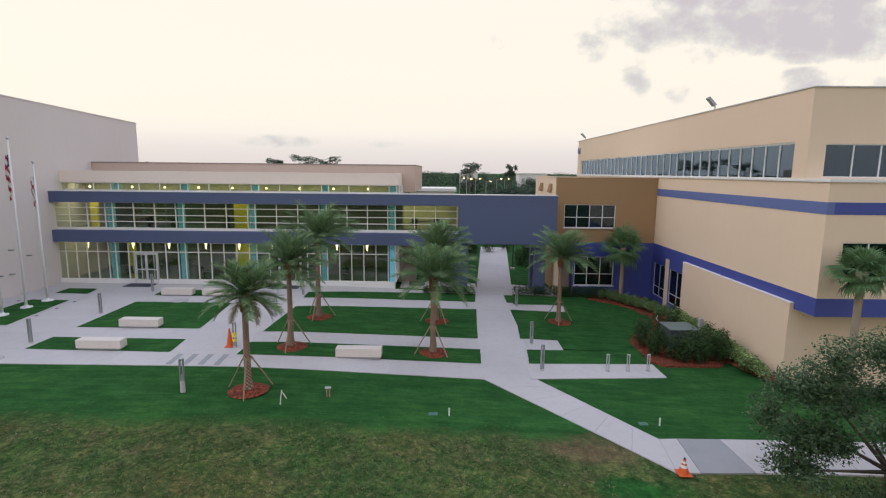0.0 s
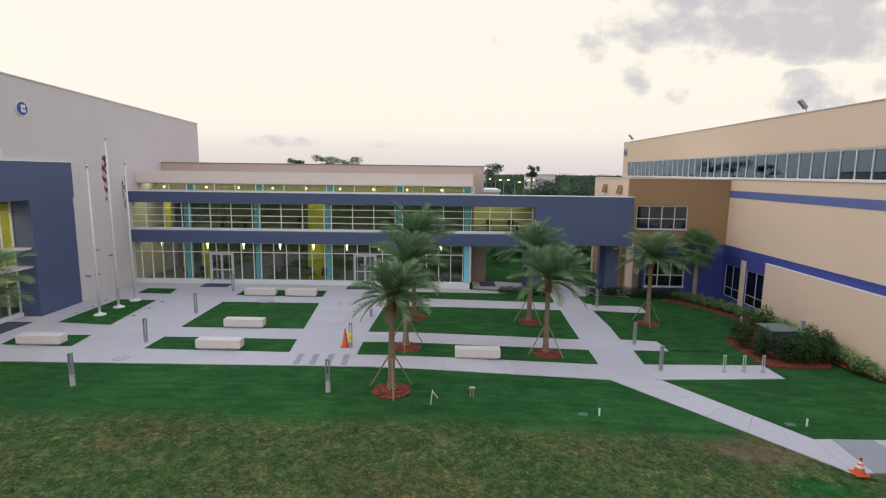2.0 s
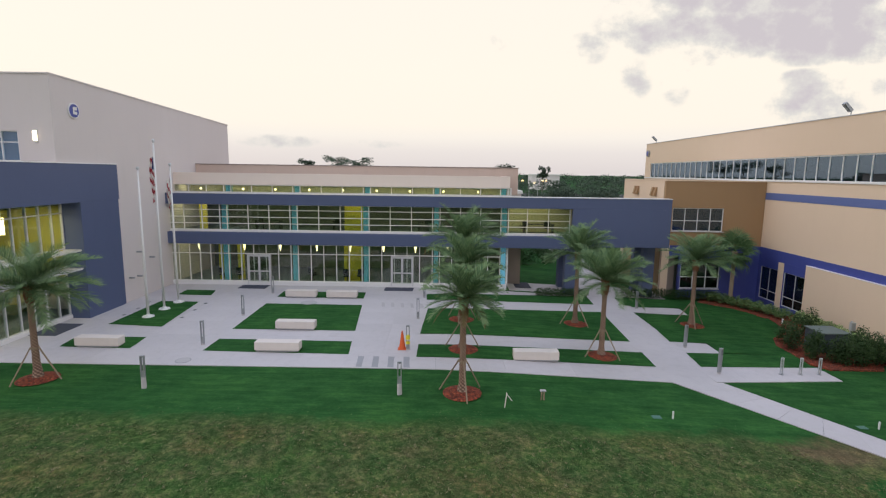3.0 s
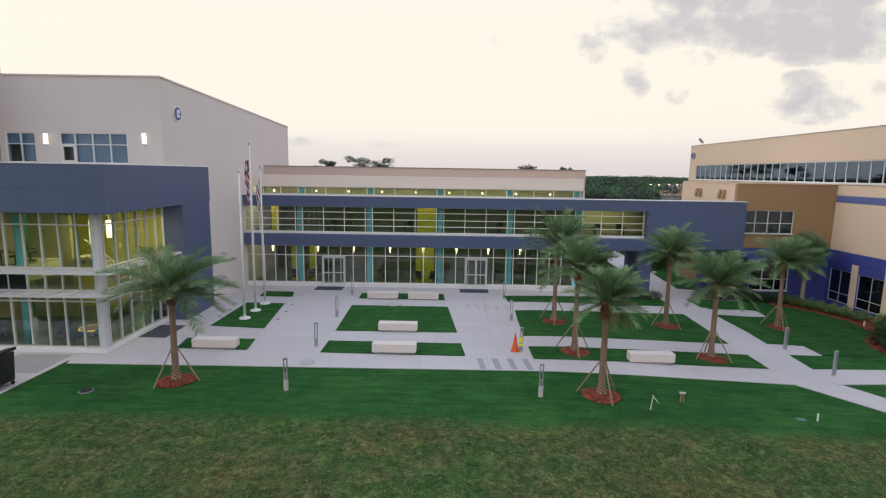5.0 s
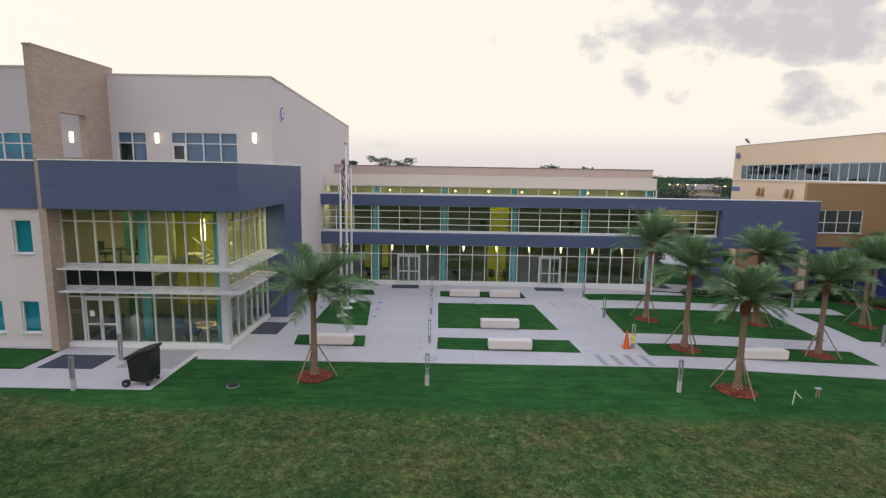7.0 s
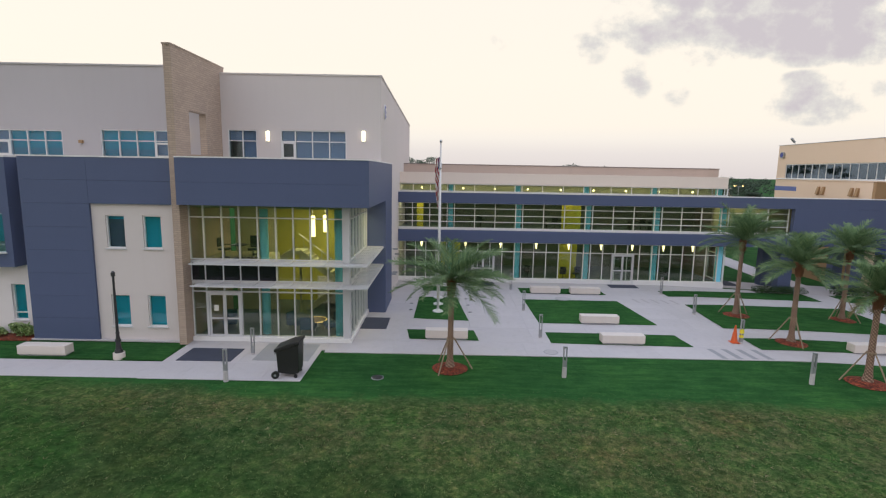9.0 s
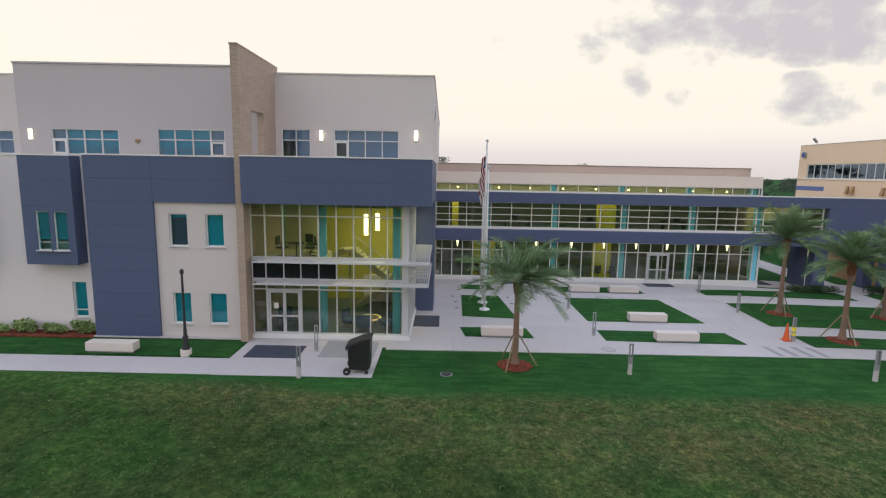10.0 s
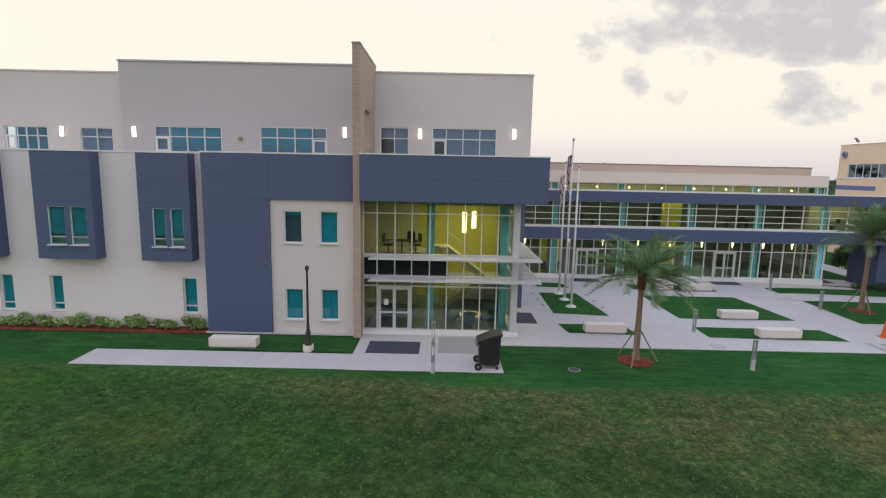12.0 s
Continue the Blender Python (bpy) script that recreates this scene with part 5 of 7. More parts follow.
def trunk_mesh(name, h, r0, r1, rnd, bulge=0.0, mat=None):
    """A palm trunk with spiral leaf scars standing proud in a lattice."""
    bm = bmesh.new()
    seg, rings = 20, int(h / 0.035)
    prev = None
    for j in range(rings + 1):
        t = j / rings
        r = r0 + (r1 - r0) * min(1, t * 1.6) + 0.09 * max(0, 0.12 - t) / 0.12 + bulge * max(0, (t - 0.82) / 0.18) ** 1.5
        ring = []
        for i in range(seg):
            a = 2 * math.pi * i / seg
            z = h * t
            scar = 0.5 + 0.5 * math.sin(6 * a + z * 46)
            rr = r * (1 + 0.07 * scar + 0.03 * rnd.uniform(-1, 1))
            ring.append(bm.verts.new((rr * math.cos(a), rr * math.sin(a), z)))
        if prev:
            for i in range(seg):
                bm.faces.new((prev[i - 1], prev[i], ring[i], ring[i - 1]))
        prev = ring
    bm.faces.new(prev)
    return mesh_of(bm, name, mat or M_BARK, True)


def date_palm(at, h, span, seed, turn, rise=80):
    rnd = random.Random(seed)
    at = (at[0], at[1], at[2] + grade(at[0]))
    palm = thing("date_palm", "young date palm with grey-green feather leaves, propped in red mulch", "palm tree", "plaza palms")
    tr = new("trunk", trunk_mesh("trunk", h, 0.135, 0.108, rnd, 0.045))
    tr.parent = palm
    bm = bmesh.new()
    for k in range(70):          # old leaf bases and fibre at the neck
        a, z = k * 2.4, h - 0.55 + 0.5 * k / 70
        d = Vector((math.cos(a), math.sin(a), 0))
        tube(bm, d * 0.12 + Vector((0, 0, z - 0.1)), d * rnd.uniform(0.155, 0.21) + Vector((0, 0, z + 0.2)), 0.045, 0.015, 5)
    part("neck", bm, M_NECK, palm, "red-brown fibrous leaf bases")
    kinds = [frond_mesh("frond", span * f, span * d, M_FROND, rnd) for f, d in ((1.10, 0.28), (1.08, 0.32), (1.04, 0.22), (1.0, 0.42))]
    dry = frond_mesh("frond", span * 0.8, span * 0.6, M_FROND_DRY, rnd)
    n = 54
    for k in range(n):
        t = k / (n - 1)
        elev = rise - (rise + 2) * t ** 0.9 + rnd.uniform(-11, 11)
        az = k * 137.5 + rnd.uniform(-12, 12)
        me = dry if seed == 1 and t > 0.90 else kinds[2] if t < 0.3 else kinds[0] if t < 0.55 else kinds[1] if t < 0.8 else kinds[3]
        fr = new("frond", me)
        fr.parent = palm
        sc = rnd.uniform(0.86, 1.1) * (0.8 if t < 0.12 else 1)
        fr.matrix_basis = Matrix.Translation((0, 0, h - 0.10 + 0.22 * (1 - t))) @ Euler((0, 0, radians(az - turn - 22 * math.sin(radians(az))))).to_matrix().to_4x4() @ \
            Euler((radians(rnd.uniform(-20, 20)), radians(-elev), 0)).to_matrix().to_4x4() @ Matrix.Diagonal((sc, sc, sc, 1))
    for k in range(3):
        a = radians(turn + 120 * k)
        part("prop", tube(bmesh.new(), (0.95 * math.cos(a), 0.95 * math.sin(a), 0.0), (0.15 * math.cos(a), 0.15 * math.sin(a), 1.35), 0.03, 0.03, 6), M_WOOD, palm, "timber prop")
    part("strap", tube(bmesh.new(), (0, 0, 1.27), (0, 0, 1.34), 0.165, 0.165, 14), M_WOOD, palm)
    palm.matrix_basis = pose(*at, 0, 0, turn)
    mu = bmesh.new()
    r_ = 0.76
    rim = [mu.verts.new((at[0] + r_ * math.cos(a) * (1 + 0.05 * noise.noise(Vector((a, seed, 0)))), at[1] + r_ * math.sin(a) * (1 + 0.05 * noise.noise(Vector((a, seed, 4)))), at[2] + 0.01))
           for a in [2 * math.pi * k / 28 for k in range(28)]]
    mid = [mu.verts.new((at[0] + 0.55 * (v.co.x - at[0]), at[1] + 0.55 * (v.co.y - at[1]), at[2] + 0.10 + 0.03 * noise.noise(v.co * 3))) for v in rim]
    top = mu.verts.new((at[0], at[1], at[2] + 0.13))
    for k in range(28):
        mu.faces.new((rim[k - 1], rim[k], mid[k], mid[k - 1]))
        mu.faces.new((mid[k - 1], mid[k], top))
    tagged(part("mulch_ring", mu, M_MULCH, smooth=True), "round bed of red shredded mulch under a palm", "mulch", "mulch rings")
    return palm


for spec in (((-11.53, 13.62, 0.0), 3.75, 1.52, 1, 20), ((-11.37, 18.6, 0.02), 4.05, 1.92, 2, 75), ((-11.3, 23.75, 0.02), 4.55, 2.25, 3, 130), ((-4.57, 18.8, 0.02), 3.72, 1.98, 4, 40),
             ((-4.53, 24.2, 0.02), 4.25, 1.98, 5, 95), ((2.95, 25.42, 0.02), 4.05, 2.02, 6, 10), ((-28.64, 14.3, 0.0), 3.8, 2.32, 7, 60, 60)):
    date_palm(*spec)


def fan_palm(at, h, span, seed):
    rnd = random.Random(seed)
    palm = thing("cabbage_palm", "small fan palm with a slim trunk beside the building", "palm tree", "fan palms")
    tr = new("trunk", trunk_mesh("trunk", h, 0.15, 0.13, rnd, 0.07, M_FAN_TRUNK))
    tr.parent = palm
    bm = bmesh.new()
    prev = None
    for k in range(5):
        s = k / 4
        c = Vector((span * 0.5 * s, 0, -0.06 * s * s))
        ring = [bm.verts.new(c + Vector((0, 0.016 * a, 0.012 * b))) for a, b in ((1, 0), (0, 1), (-1, 0), (0, -1))]
        if prev:
            for i in range(4):
                bm.faces.new((prev[i - 1], prev[i], ring[i], ring[i - 1]))
        prev = ring
    tip = Vector((span * 0.5, 0, -0.06))
    for k in range(27):
        a = radians(-115 + 230 * k / 26)
        d = Vector((math.cos(a), math.sin(a), 0.10 * math.cos(2 * a)))
        ll = span * 0.58 * (1 - 0.25 * abs(a) / 2)
        p1, p2 = tip + d * ll * 0.6, tip + d * ll + Vector((0, 0, -ll * rnd.uniform(0.2, 0.5)))
        w = Vector((-d.y, d.x, 0)) * 0.035
        b_, c_ = bm.verts.new(p1 + w), bm.verts.new(p1 - w)
        bm.faces.new((bm.verts.new(tip), c_, b_))
        bm.faces.new((b_, c_, bm.verts.new(p2)))
    me = mesh_of(bm, "fan_leaf", M_FAN)
    for k in range(30):
        t = k / 29
        fr = new("fan_leaf", me)
        fr.parent = palm
        sc = rnd.uniform(0.85, 1.1)
        fr.matrix_basis = Matrix.Translation((0, 0, h)) @ Euler((0, 0, radians(137.5 * k))).to_matrix().to_4x4() @ \
            Euler((radians(rnd.uniform(-25, 25)), radians(-(75 - 125 * t)), 0)).to_matrix().to_4x4() @ Matrix.Diagonal((sc, sc, sc, 1))
    palm.matrix_basis = pose(*at, 0, 0, seed * 37)
    return palm


fan_palm((8.95, 32.0, grade(8.95)), 4.0, 1.75, 21)
fan_palm((12.45, 14.9, grade(12.45)), 5.75, 1.2, 22)


def shrub(name, label, at, blobs, count, size, mat, seed, group=""):
    rnd = random.Random(seed)
    at = (at[0], at[1], at[2] + grade(at[0]))
    sh = thing(name, label, "shrub" if name != "hedge" else "hedge", group, at=at)
    part("foliage", leaf_cloud(bmesh.new(), [((at[0] + c[0], at[1] + c[1], at[2] + c[2]), r) for c, r in blobs], count, size, rnd), mat, sh)
    bm = bmesh.new()
    for k, (c, r) in enumerate(blobs[:6]):
        tube(bm, (at[0] + c[0] * 0.3, at[1] + c[1] * 0.3, at[2]), (at[0] + c[0], at[1] + c[1], at[2] + c[2]), 0.02, 0.008, 5)
    part("stems", bm, M_TRUNK, sh)
    return sh


# pale shrubs before the west wing, each in the same mulch bed
tagged(part("mulch_bed", B(-64.6, -48.5, 16.75, 17.74, -0.02, 0.04, 0.015), M_MULCH), "long red mulch bed under the shrubs", "mulch", kind="structure")
for k in range(21):
    x = -63.2 + 0.715 * k + 0.2 * math.sin(k * 3.1)
    hh = 0.31 + 0.08 * math.sin(k * 1.7)
    shrub("shrub", "low pale green shrub in red mulch along the wall", (x, 17.3, 0.03),
          [((0, 0, hh), (0.34, 0.26, hh * 0.8)), ((0.22, -0.08, hh * 0.8), (0.24, 0.2, hh * 0.7)), ((-0.24, 0.05, hh * 1.3), (0.2, 0.18, hh * 0.6))], 300, 0.10, M_SHRUB_LT, 100 + k, "wall shrubs")

for k in range(6):
    shrub("shrub", "tall dark green shrub behind the passage", (-5.6 + 2.2 * k, 53.5 + 1.6 * math.sin(k * 2.0), 0.0),
          [((0, 0, 1.0), (0.8, 0.7, 1.0)), ((0.3, 0, 1.6), (0.5, 0.5, 0.7)), ((-0.4, 0, 0.6), (0.5, 0.5, 0.6))], 700, 0.11, M_SHRUB, 240 + k, "shrubs behind the passage")

for k, (x, y, w_) in enumerate(((-3.931, 44.495, 1.5), (-1.58, 46.177, 1.0), (3.869, 45.149, 1.1), (5.464, 46.869, 0.9))):
    shrub("hedge", "dark leafy hedge behind the passage", (x, y, -0.03),
          [((0, 0, 1.1), (w_, 0.6, 1.1)), ((-w_ * 0.5, 0, 0.7), (w_ * 0.6, 0.6, 0.8)), ((w_ * 0.4, 0, 1.5), (w_ * 0.5, 0.5, 0.7))], 2200, 0.09, M_SHRUB, 260 + k, "hedges behind the passage")

# dark clipped hedges by the passage
for k, (x0, x1, y0, y1, h) in enumerate(((-5.581, -1.871, 30.754, 32.239, 0.55), (1.105, 5.188, 32.047, 33.085, 0.75), (5.159, 8.121, 32.119, 33.447, 0.8))):
    blobs = [((x0 + (x1 - x0) * (i + 0.5) / 6 - (x0 + x1) / 2, 0.1 * math.sin(i * 2), h * 0.5), ((x1 - x0) / 9, (y1 - y0) / 2, h * 0.55)) for i in range(6)]
    shrub("hedge", "low dark green clipped hedge beside the walk", ((x0 + x1) / 2, (y0 + y1) / 2, 0.0), blobs, 3000, 0.06, M_SHRUB, 200 + k, "low hedges")


def bed(pts, label):
    bm = bmesh.new()
    cx = sum(p[0] for p in pts) / len(pts)
    c = bm.verts.new((cx, sum(p[1] for p in pts) / len(pts), grade(cx) + 0.09))
    rim = [bm.verts.new((x, y, grade(x) + 0.045)) for x, y in pts]
    low = [bm.verts.new((x, y, grade(x) - 0.05)) for x, y in pts]
    for k in range(len(rim)):
        bm.faces.new((rim[k - 1], rim[k], c))
        bm.faces.new((low[k - 1], low[k], rim[k], rim[k - 1]))
    bmesh.ops.recalc_face_normals(bm, faces=bm.faces)
    return tagged(part("mulch_bed", bm, M_MULCH), label, "mulch", kind="structure")


bed([(6.5, 31.9), (7.5, 31.15), (8.3, 30.65), (8.95, 29.6), (9.3, 28.3), (10.732, 28.3), (11.396, 34.216), (7.397, 33.552)], "curved red mulch bed at the building corner")
bed([(9.6, 28.6), (9.1, 25.6), (6.9, 23.6), (6.2, 22.2), (6.15, 19.4), (6.7, 18.75), (9.6, 19.1), (10.5, 20.2), (10.4, 28.6)], "curved red mulch bed round the utility cabinet")
rnd = random.Random(5)
for k in range(14):      # glossy low shrubs along the east wall
    t = k / 13
    y = 32.6 - 8.4 * t if t < 0.42 else 29.1 - (t - 0.42) * 18.0
    x = 8.0 + 2.5 * min(1.0, t * 2.3) + (0.25 if t > 0.5 else 0)
    shrub("shrub", "low glossy green shrub in a mulch bed by the wall", (x, y, 0.04),
          [((0, 0, 0.38), (0.62, 0.62, 0.36)), ((0.3, 0.2, 0.5), (0.35, 0.35, 0.3)), ((-0.3, -0.2, 0.42), (0.35, 0.4, 0.3))], 760, 0.07, M_SHRUB_MID, 300 + k, "bed shrubs")
for k, (x, y, h) in enumerate(((6.9, 20.3, 1.35), (8.0, 19.5, 1.2), (8.9, 19.6, 1.3), (9.9, 19.9, 1.45), (10.3, 20.6, 1.5), (6.775, 21.707, 1.3), (7.034, 20.52, 1.45), (7.672, 19.846, 1.35), (8.576, 20.156, 1.5), (9.297, 20.214, 1.6), (9.768, 20.985, 1.65), (7.177, 22.96, 1.25), (8.506, 24.075, 1.5), (9.549, 24.435, 1.7))):
    shrub("shrub", "tall dark green shrub screening a cabinet", (x, y, 0.04),
          [((0, 0, h * 0.5), (0.55, 0.5, h * 0.5)), ((0.15, 0.1, h * 0.75), (0.35, 0.35, h * 0.33)), ((-0.2, -0.1, h * 0.35), (0.4, 0.4, h * 0.35))], 1000, 0.065, M_SHRUB, 400 + k, "screening shrubs")
CG = grade(9.0) - 0.05
cab = thing("utility_cabinet", "grey-green metal utility cabinet among shrubs", "cabinet", at=(8.481, 21.85, CG))
part("body", B(7.989, 9.436, 21.253, 22.615, CG, CG + 1.2, 0.02), M_DIM, cab)
part("lid", B(7.934, 9.492, 21.191, 22.677, CG + 1.2, CG + 1.27, 0.02), M_LID, cab, "grey-green lid")
post = thing("meter_post", "pale grey metal post with a small box", "post", at=(9.598, 21.46, CG))
part("post", tube(bmesh.new(), (9.598, 21.46, CG + 0.04), (9.598, 21.46, CG + 1.9), 0.05, 0.05, 8), M_ALU, post)
part("box", B(9.476, 9.7, 21.274, 21.46, CG + 1.4, CG + 1.85, 0.01), M_ALU, post)

bm = bmesh.new()          # mulch banked up against the foot of the wall
prev = None
for k in range(19):
    y = 28.4 - 0.6 * k
    xw = 11.56
    e_ = min(1.0, 0.05 + (18 - k) / 6.0)
    w_ = (1.45 + 0.14 * math.sin(k * 0.9)) * (0.45 + 0.55 * e_)
    row = [bm.verts.new((xw - w_ * f, y, grade(xw - w_ * f) + z + 0.02 * noise.noise(Vector((y, f * 3, 0))))) for f, z in ((0.0, 0.46 * e_), (0.35, 0.36 * e_), (0.7, 0.2 * e_), (1.0, 0.03))]
    if prev:
        for a in range(3):
            bm.faces.new((prev[a], prev[a + 1], row[a + 1], row[a]))
    prev = row
bmesh.ops.recalc_face_normals(bm, faces=bm.faces)
tagged(part("mulch_bed", bm, M_MULCH, smooth=True), "red mulch banked up along the foot of the wall", "mulch", kind="structure")
for k in range(12):       # low variegated shrubs at the foot of the projecting block
    y = 27.0 - 0.82 * k
    x = 10.85 + 0.06 * math.sin(k * 2.3)
    shrub("shrub", "low pale green shrub at the foot of the wall", (x, y, 0.3 * min(1.0, (y - 17.0) / 3.5)),
          [((0, 0, 0.3), (0.42, 0.5, 0.34)), ((0.1, 0.3, 0.42), (0.3, 0.3, 0.28))], 620, 0.065, M_SHRUB_LT, 350 + k, "bed shrubs")

# the near tree whose crown hangs over the walk
oak = thing("small_oak", "low spreading oak with small dark leaves", "tree", at=(8.3, 8.0, grade(8.3)))
bm = bmesh.new()
tube(bm, (8.3, 8.0, -0.85), (8.2, 7.9, 0.5), 0.16, 0.12, 8)
limbs = [(6.25, 7.80, 1.48), (7.05, 6.80, 2.18), (8.45, 8.00, 2.88), (9.65, 7.60, 2.28), (7.65, 9.00, 2.08), (6.65, 8.50, 2.38), (9.05, 6.40, 1.68), (5.65, 7.50, 0.68), (7.45, 6.20, 0.78)]
for p in limbs:
    tube(bm, (8.2, 7.9, 0.4), p, 0.07, 0.02, 6)
    for q in range(3):
        tube(bm, p, (p[0] + 0.7 * math.sin(q * 2.1 + p[0]), p[1] + 0.7 * math.cos(q * 2.1 + p[1]), p[2] + 0.4), 0.02, 0.006, 4)
part("trunk", bm, M_TRUNK, oak)
rnd = random.Random(11)
blobs = [(p, (rnd.uniform(0.6, 0.9), rnd.uniform(0.6, 0.85), rnd.uniform(0.42, 0.66))) for p in limbs]
blobs += [((p[0] + rnd.uniform(-0.9, 0.9), p[1] + rnd.uniform(-0.9, 0.9), p[2] + rnd.uniform(-0.5, 0.8)), (rnd.uniform(0.25, 0.5), rnd.uniform(0.25, 0.5), rnd.uniform(0.2, 0.42))) for p in limbs for _ in range(6)]
blobs += [((4.80, 8.00, 1.98), (0.6, 0.7, 0.75)), ((5.15, 8.00, 2.78), (0.65, 0.7, 0.6)), ((5.65, 7.90, 1.28), (0.8, 0.8, 0.7)), ((6.55, 8.00, 3.48), (0.8, 0.8, 0.75)), ((7.65, 7.80, 3.78), (0.9, 0.9, 0.75)), ((5.95, 8.20, 2.68), (0.8, 0.8, 0.7)), ((9.05, 7.60, 3.58), (1.0, 0.9, 0.8)), ((5.25, 7.80, 0.68), (0.7, 0.7, 0.6))]
blobs += [((9.5, 6.8, 0.7), (1.0, 0.9, 0.8)), ((8.3, 6.6, 0.4), (0.9, 0.8, 0.7)), ((10.4, 6.5, 0.3), (1.0, 0.9, 0.8)), ((7.1, 7.0, 0.1), (0.7, 0.7, 0.6))]
blobs += [((10.55, 7.10, 1.48), (1.4, 1.3, 1.2)), ((11.45, 8.20, 1.88), (1.4, 1.3, 1.3))]
part("crown", leaf_cloud(bmesh.new(), blobs, 66000, 0.054, rnd, 0.6, 0.2), M_OAK, oak)


# ---------------------------------------------------------------- benches and bollards
def bench(at, w=2.3, rz=0.0):
    b = thing("stone_bench", "long pale cast-stone block bench on a recessed foot", "bench", "plaza benches")
    part("seat", B(-w / 2, w / 2, -0.27, 0.27, 0.06, 0.46, 0.02), M_BENCH, b)
    part("foot", B(-w / 2 + 0.06, w / 2 - 0.06, -0.22, 0.22, -0.02, 0.06), M_CONC_DK, b, "dark recessed foot")
    b.matrix_basis = pose(at[0], at[1], at[2] + grade(at[0]), 0, 0, rz)
    return b


for x, y in ((-28.779, 18.271), (-20.107, 17.988), (-20.245, 21.395), (-7.96, 17.75), (-21.922, 28.491), (-19.176, 28.469), (-46.362, 14.998)):
    bench((x, y, 0.03), 2.1 if y < 25 else 2.05)


def bollard(at, foot, h, rz):
    b = thing("bollard_light", "slim grey metal bollard light with an open slot", "bollard", "walk bollards")
    part("foot", tube(bmesh.new(), (0, 0, -0.05), (0, 0, foot), 0.095, 0.09, 14), M_CONC, b, "pale concrete foot")
    bm = bmesh.new()
    for s in (-1, 1):
        box(bm, s * 0.062 - 0.017, s * 0.062 + 0.017, -0.055, 0.055, foot, h, 0.006)
    box(bm, -0.045, 0.045, -0.055, 0.055, h - 0.05, h - 0.002)
    part("shell", bm, M_STEEL, b)
    part("core", B(-0.044, 0.044, -0.04, 0.04, foot, foot + (h - foot) * 0.3), M_STEEL, b)
    part("lamp", B(-0.035, 0.035, -0.03, 0.03, h - 0.075, h - 0.052), M_DKMETAL, b, "dark lamp under the cap")
    b.matrix_basis = pose(at[0], at[1], at[2] + grade(at[0]), 0, 0, rz)
    return b


for x, y in ((-24.019, 18.676), (-24.095, 23.89), (-24.192, 29.438), (-14.0, 18.4), (-13.8, 23.75), (-13.65, 28.95), (0.59, 21.06), (0.49, 17.41), (0.845, 28.858), (-37.472, 15.563)):
    bl = bollard((x, y, 0.0), 0.06, 1.22, 0 if x < 0 else 20)
    if (x, y) == (-14.0, 18.4):
        part("tape", tube(tube(bmesh.new(), (0, 0, 0.3), (0, 0, 0.42), 0.105, 0.10, 14), (0, 0, 0.52), (0, 0, 0.72), 0.10, 0.105, 14), M_YELLOW, bl, "yellow warning tape")
for x, y, z in ((-23.95, 13.62, 0.0), (-13.95, 13.4, 0.0), (-37.42, 12.564, 0.0)):
    bollard((x, y, z), 0.42, 1.3, 0)
for x, y in ((3.6, 17.76), (4.6, 17.9), (5.6, 18.05)):
    g = grade(x)
    st = thing("bike_post", "short steel post with a rounded top", "post", "bike posts", at=(x, y, g))
    bm = bmesh.new()
    tube(bm, (x - 0.05, y, g), (x - 0.05, y, g + 0.78), 0.03, 0.03, 8)
    tube(bm, (x + 0.05, y, g), (x + 0.05, y, g + 0.78), 0.03, 0.03, 8)
    box(bm, x - 0.08, x + 0.08, y - 0.035, y + 0.035, g + 0.76, g + 0.83, 0.02)
    part("post", bm, M_ALU, st)
    part("flange", tube(bmesh.new(), (x, y, g), (x, y, g + 0.015), 0.11, 0.11, 12), M_STEEL, st)

# ---------------------------------------------------------------- flagpoles
for y, h in ((23.2, 8.35), (24.91, 9.95), (26.566, 8.6)):
    fp = thing("flagpole", "tapered white metal flagpole with a ball top", "flagpole", "flagpoles", at=(-29.29, y, 0.0))
    part("pole", tube(bmesh.new(), (-29.29, y, 0.05), (-29.29, y, h), 0.075, 0.04, 14), M_WHITE, fp, smooth=True)
    part("collar", tube(tube(bmesh.new(), (-29.29, y, 0.0), (-29.29, y, 0.09), 0.34, 0.30, 20), (-29.29, y, 0.09), (-29.29, y, 0.2), 0.14, 0.09, 14), M_WHITE, fp)
    bm = bmesh.new()
    bmesh.ops.create_uvsphere(bm, u_segments=12, v_segments=8, radius=0.09, matrix=Matrix.Translation((-29.29, y, h + 0.12)))
    tube(bm, (-29.29, y, h), (-29.29, y, h + 0.06), 0.05, 0.05, 8)
    part("ball", bm, M_ALU, fp, smooth=True)
    part("rope", tube(bmesh.new(), (-29.38, y - 0.03, 1.2), (-29.35, y - 0.02, h - 0.1), 0.006, 0.006, 4), M_WHITE, fp)


def limp_cloth(x, y, z0, z1, w, folds, seed):
    """Hanging cloth: a sheet gathered in folds; returns its points by rows from the top."""
    rows_ = []
    n, m = 26, 14
    for j in range(n + 1):
        t = j / n
        row = []
        for i in range(m + 1):
            s = i / m
            d = s * w * (0.5 + 0.5 * math.sin(math.pi * min(1, 0.2 + t))) + 0.05 * noise.noise(Vector((s * 3, t * 4, seed)))
            yy = 0.06 * math.sin(s * folds + t * 2.0) * (0.4 + s)
            row.append((x - 0.06 - d, y + yy, z1 + (z0 - z1) * t - 0.35 * s * (0.3 + t)))
        rows_.append(row)
    return rows_


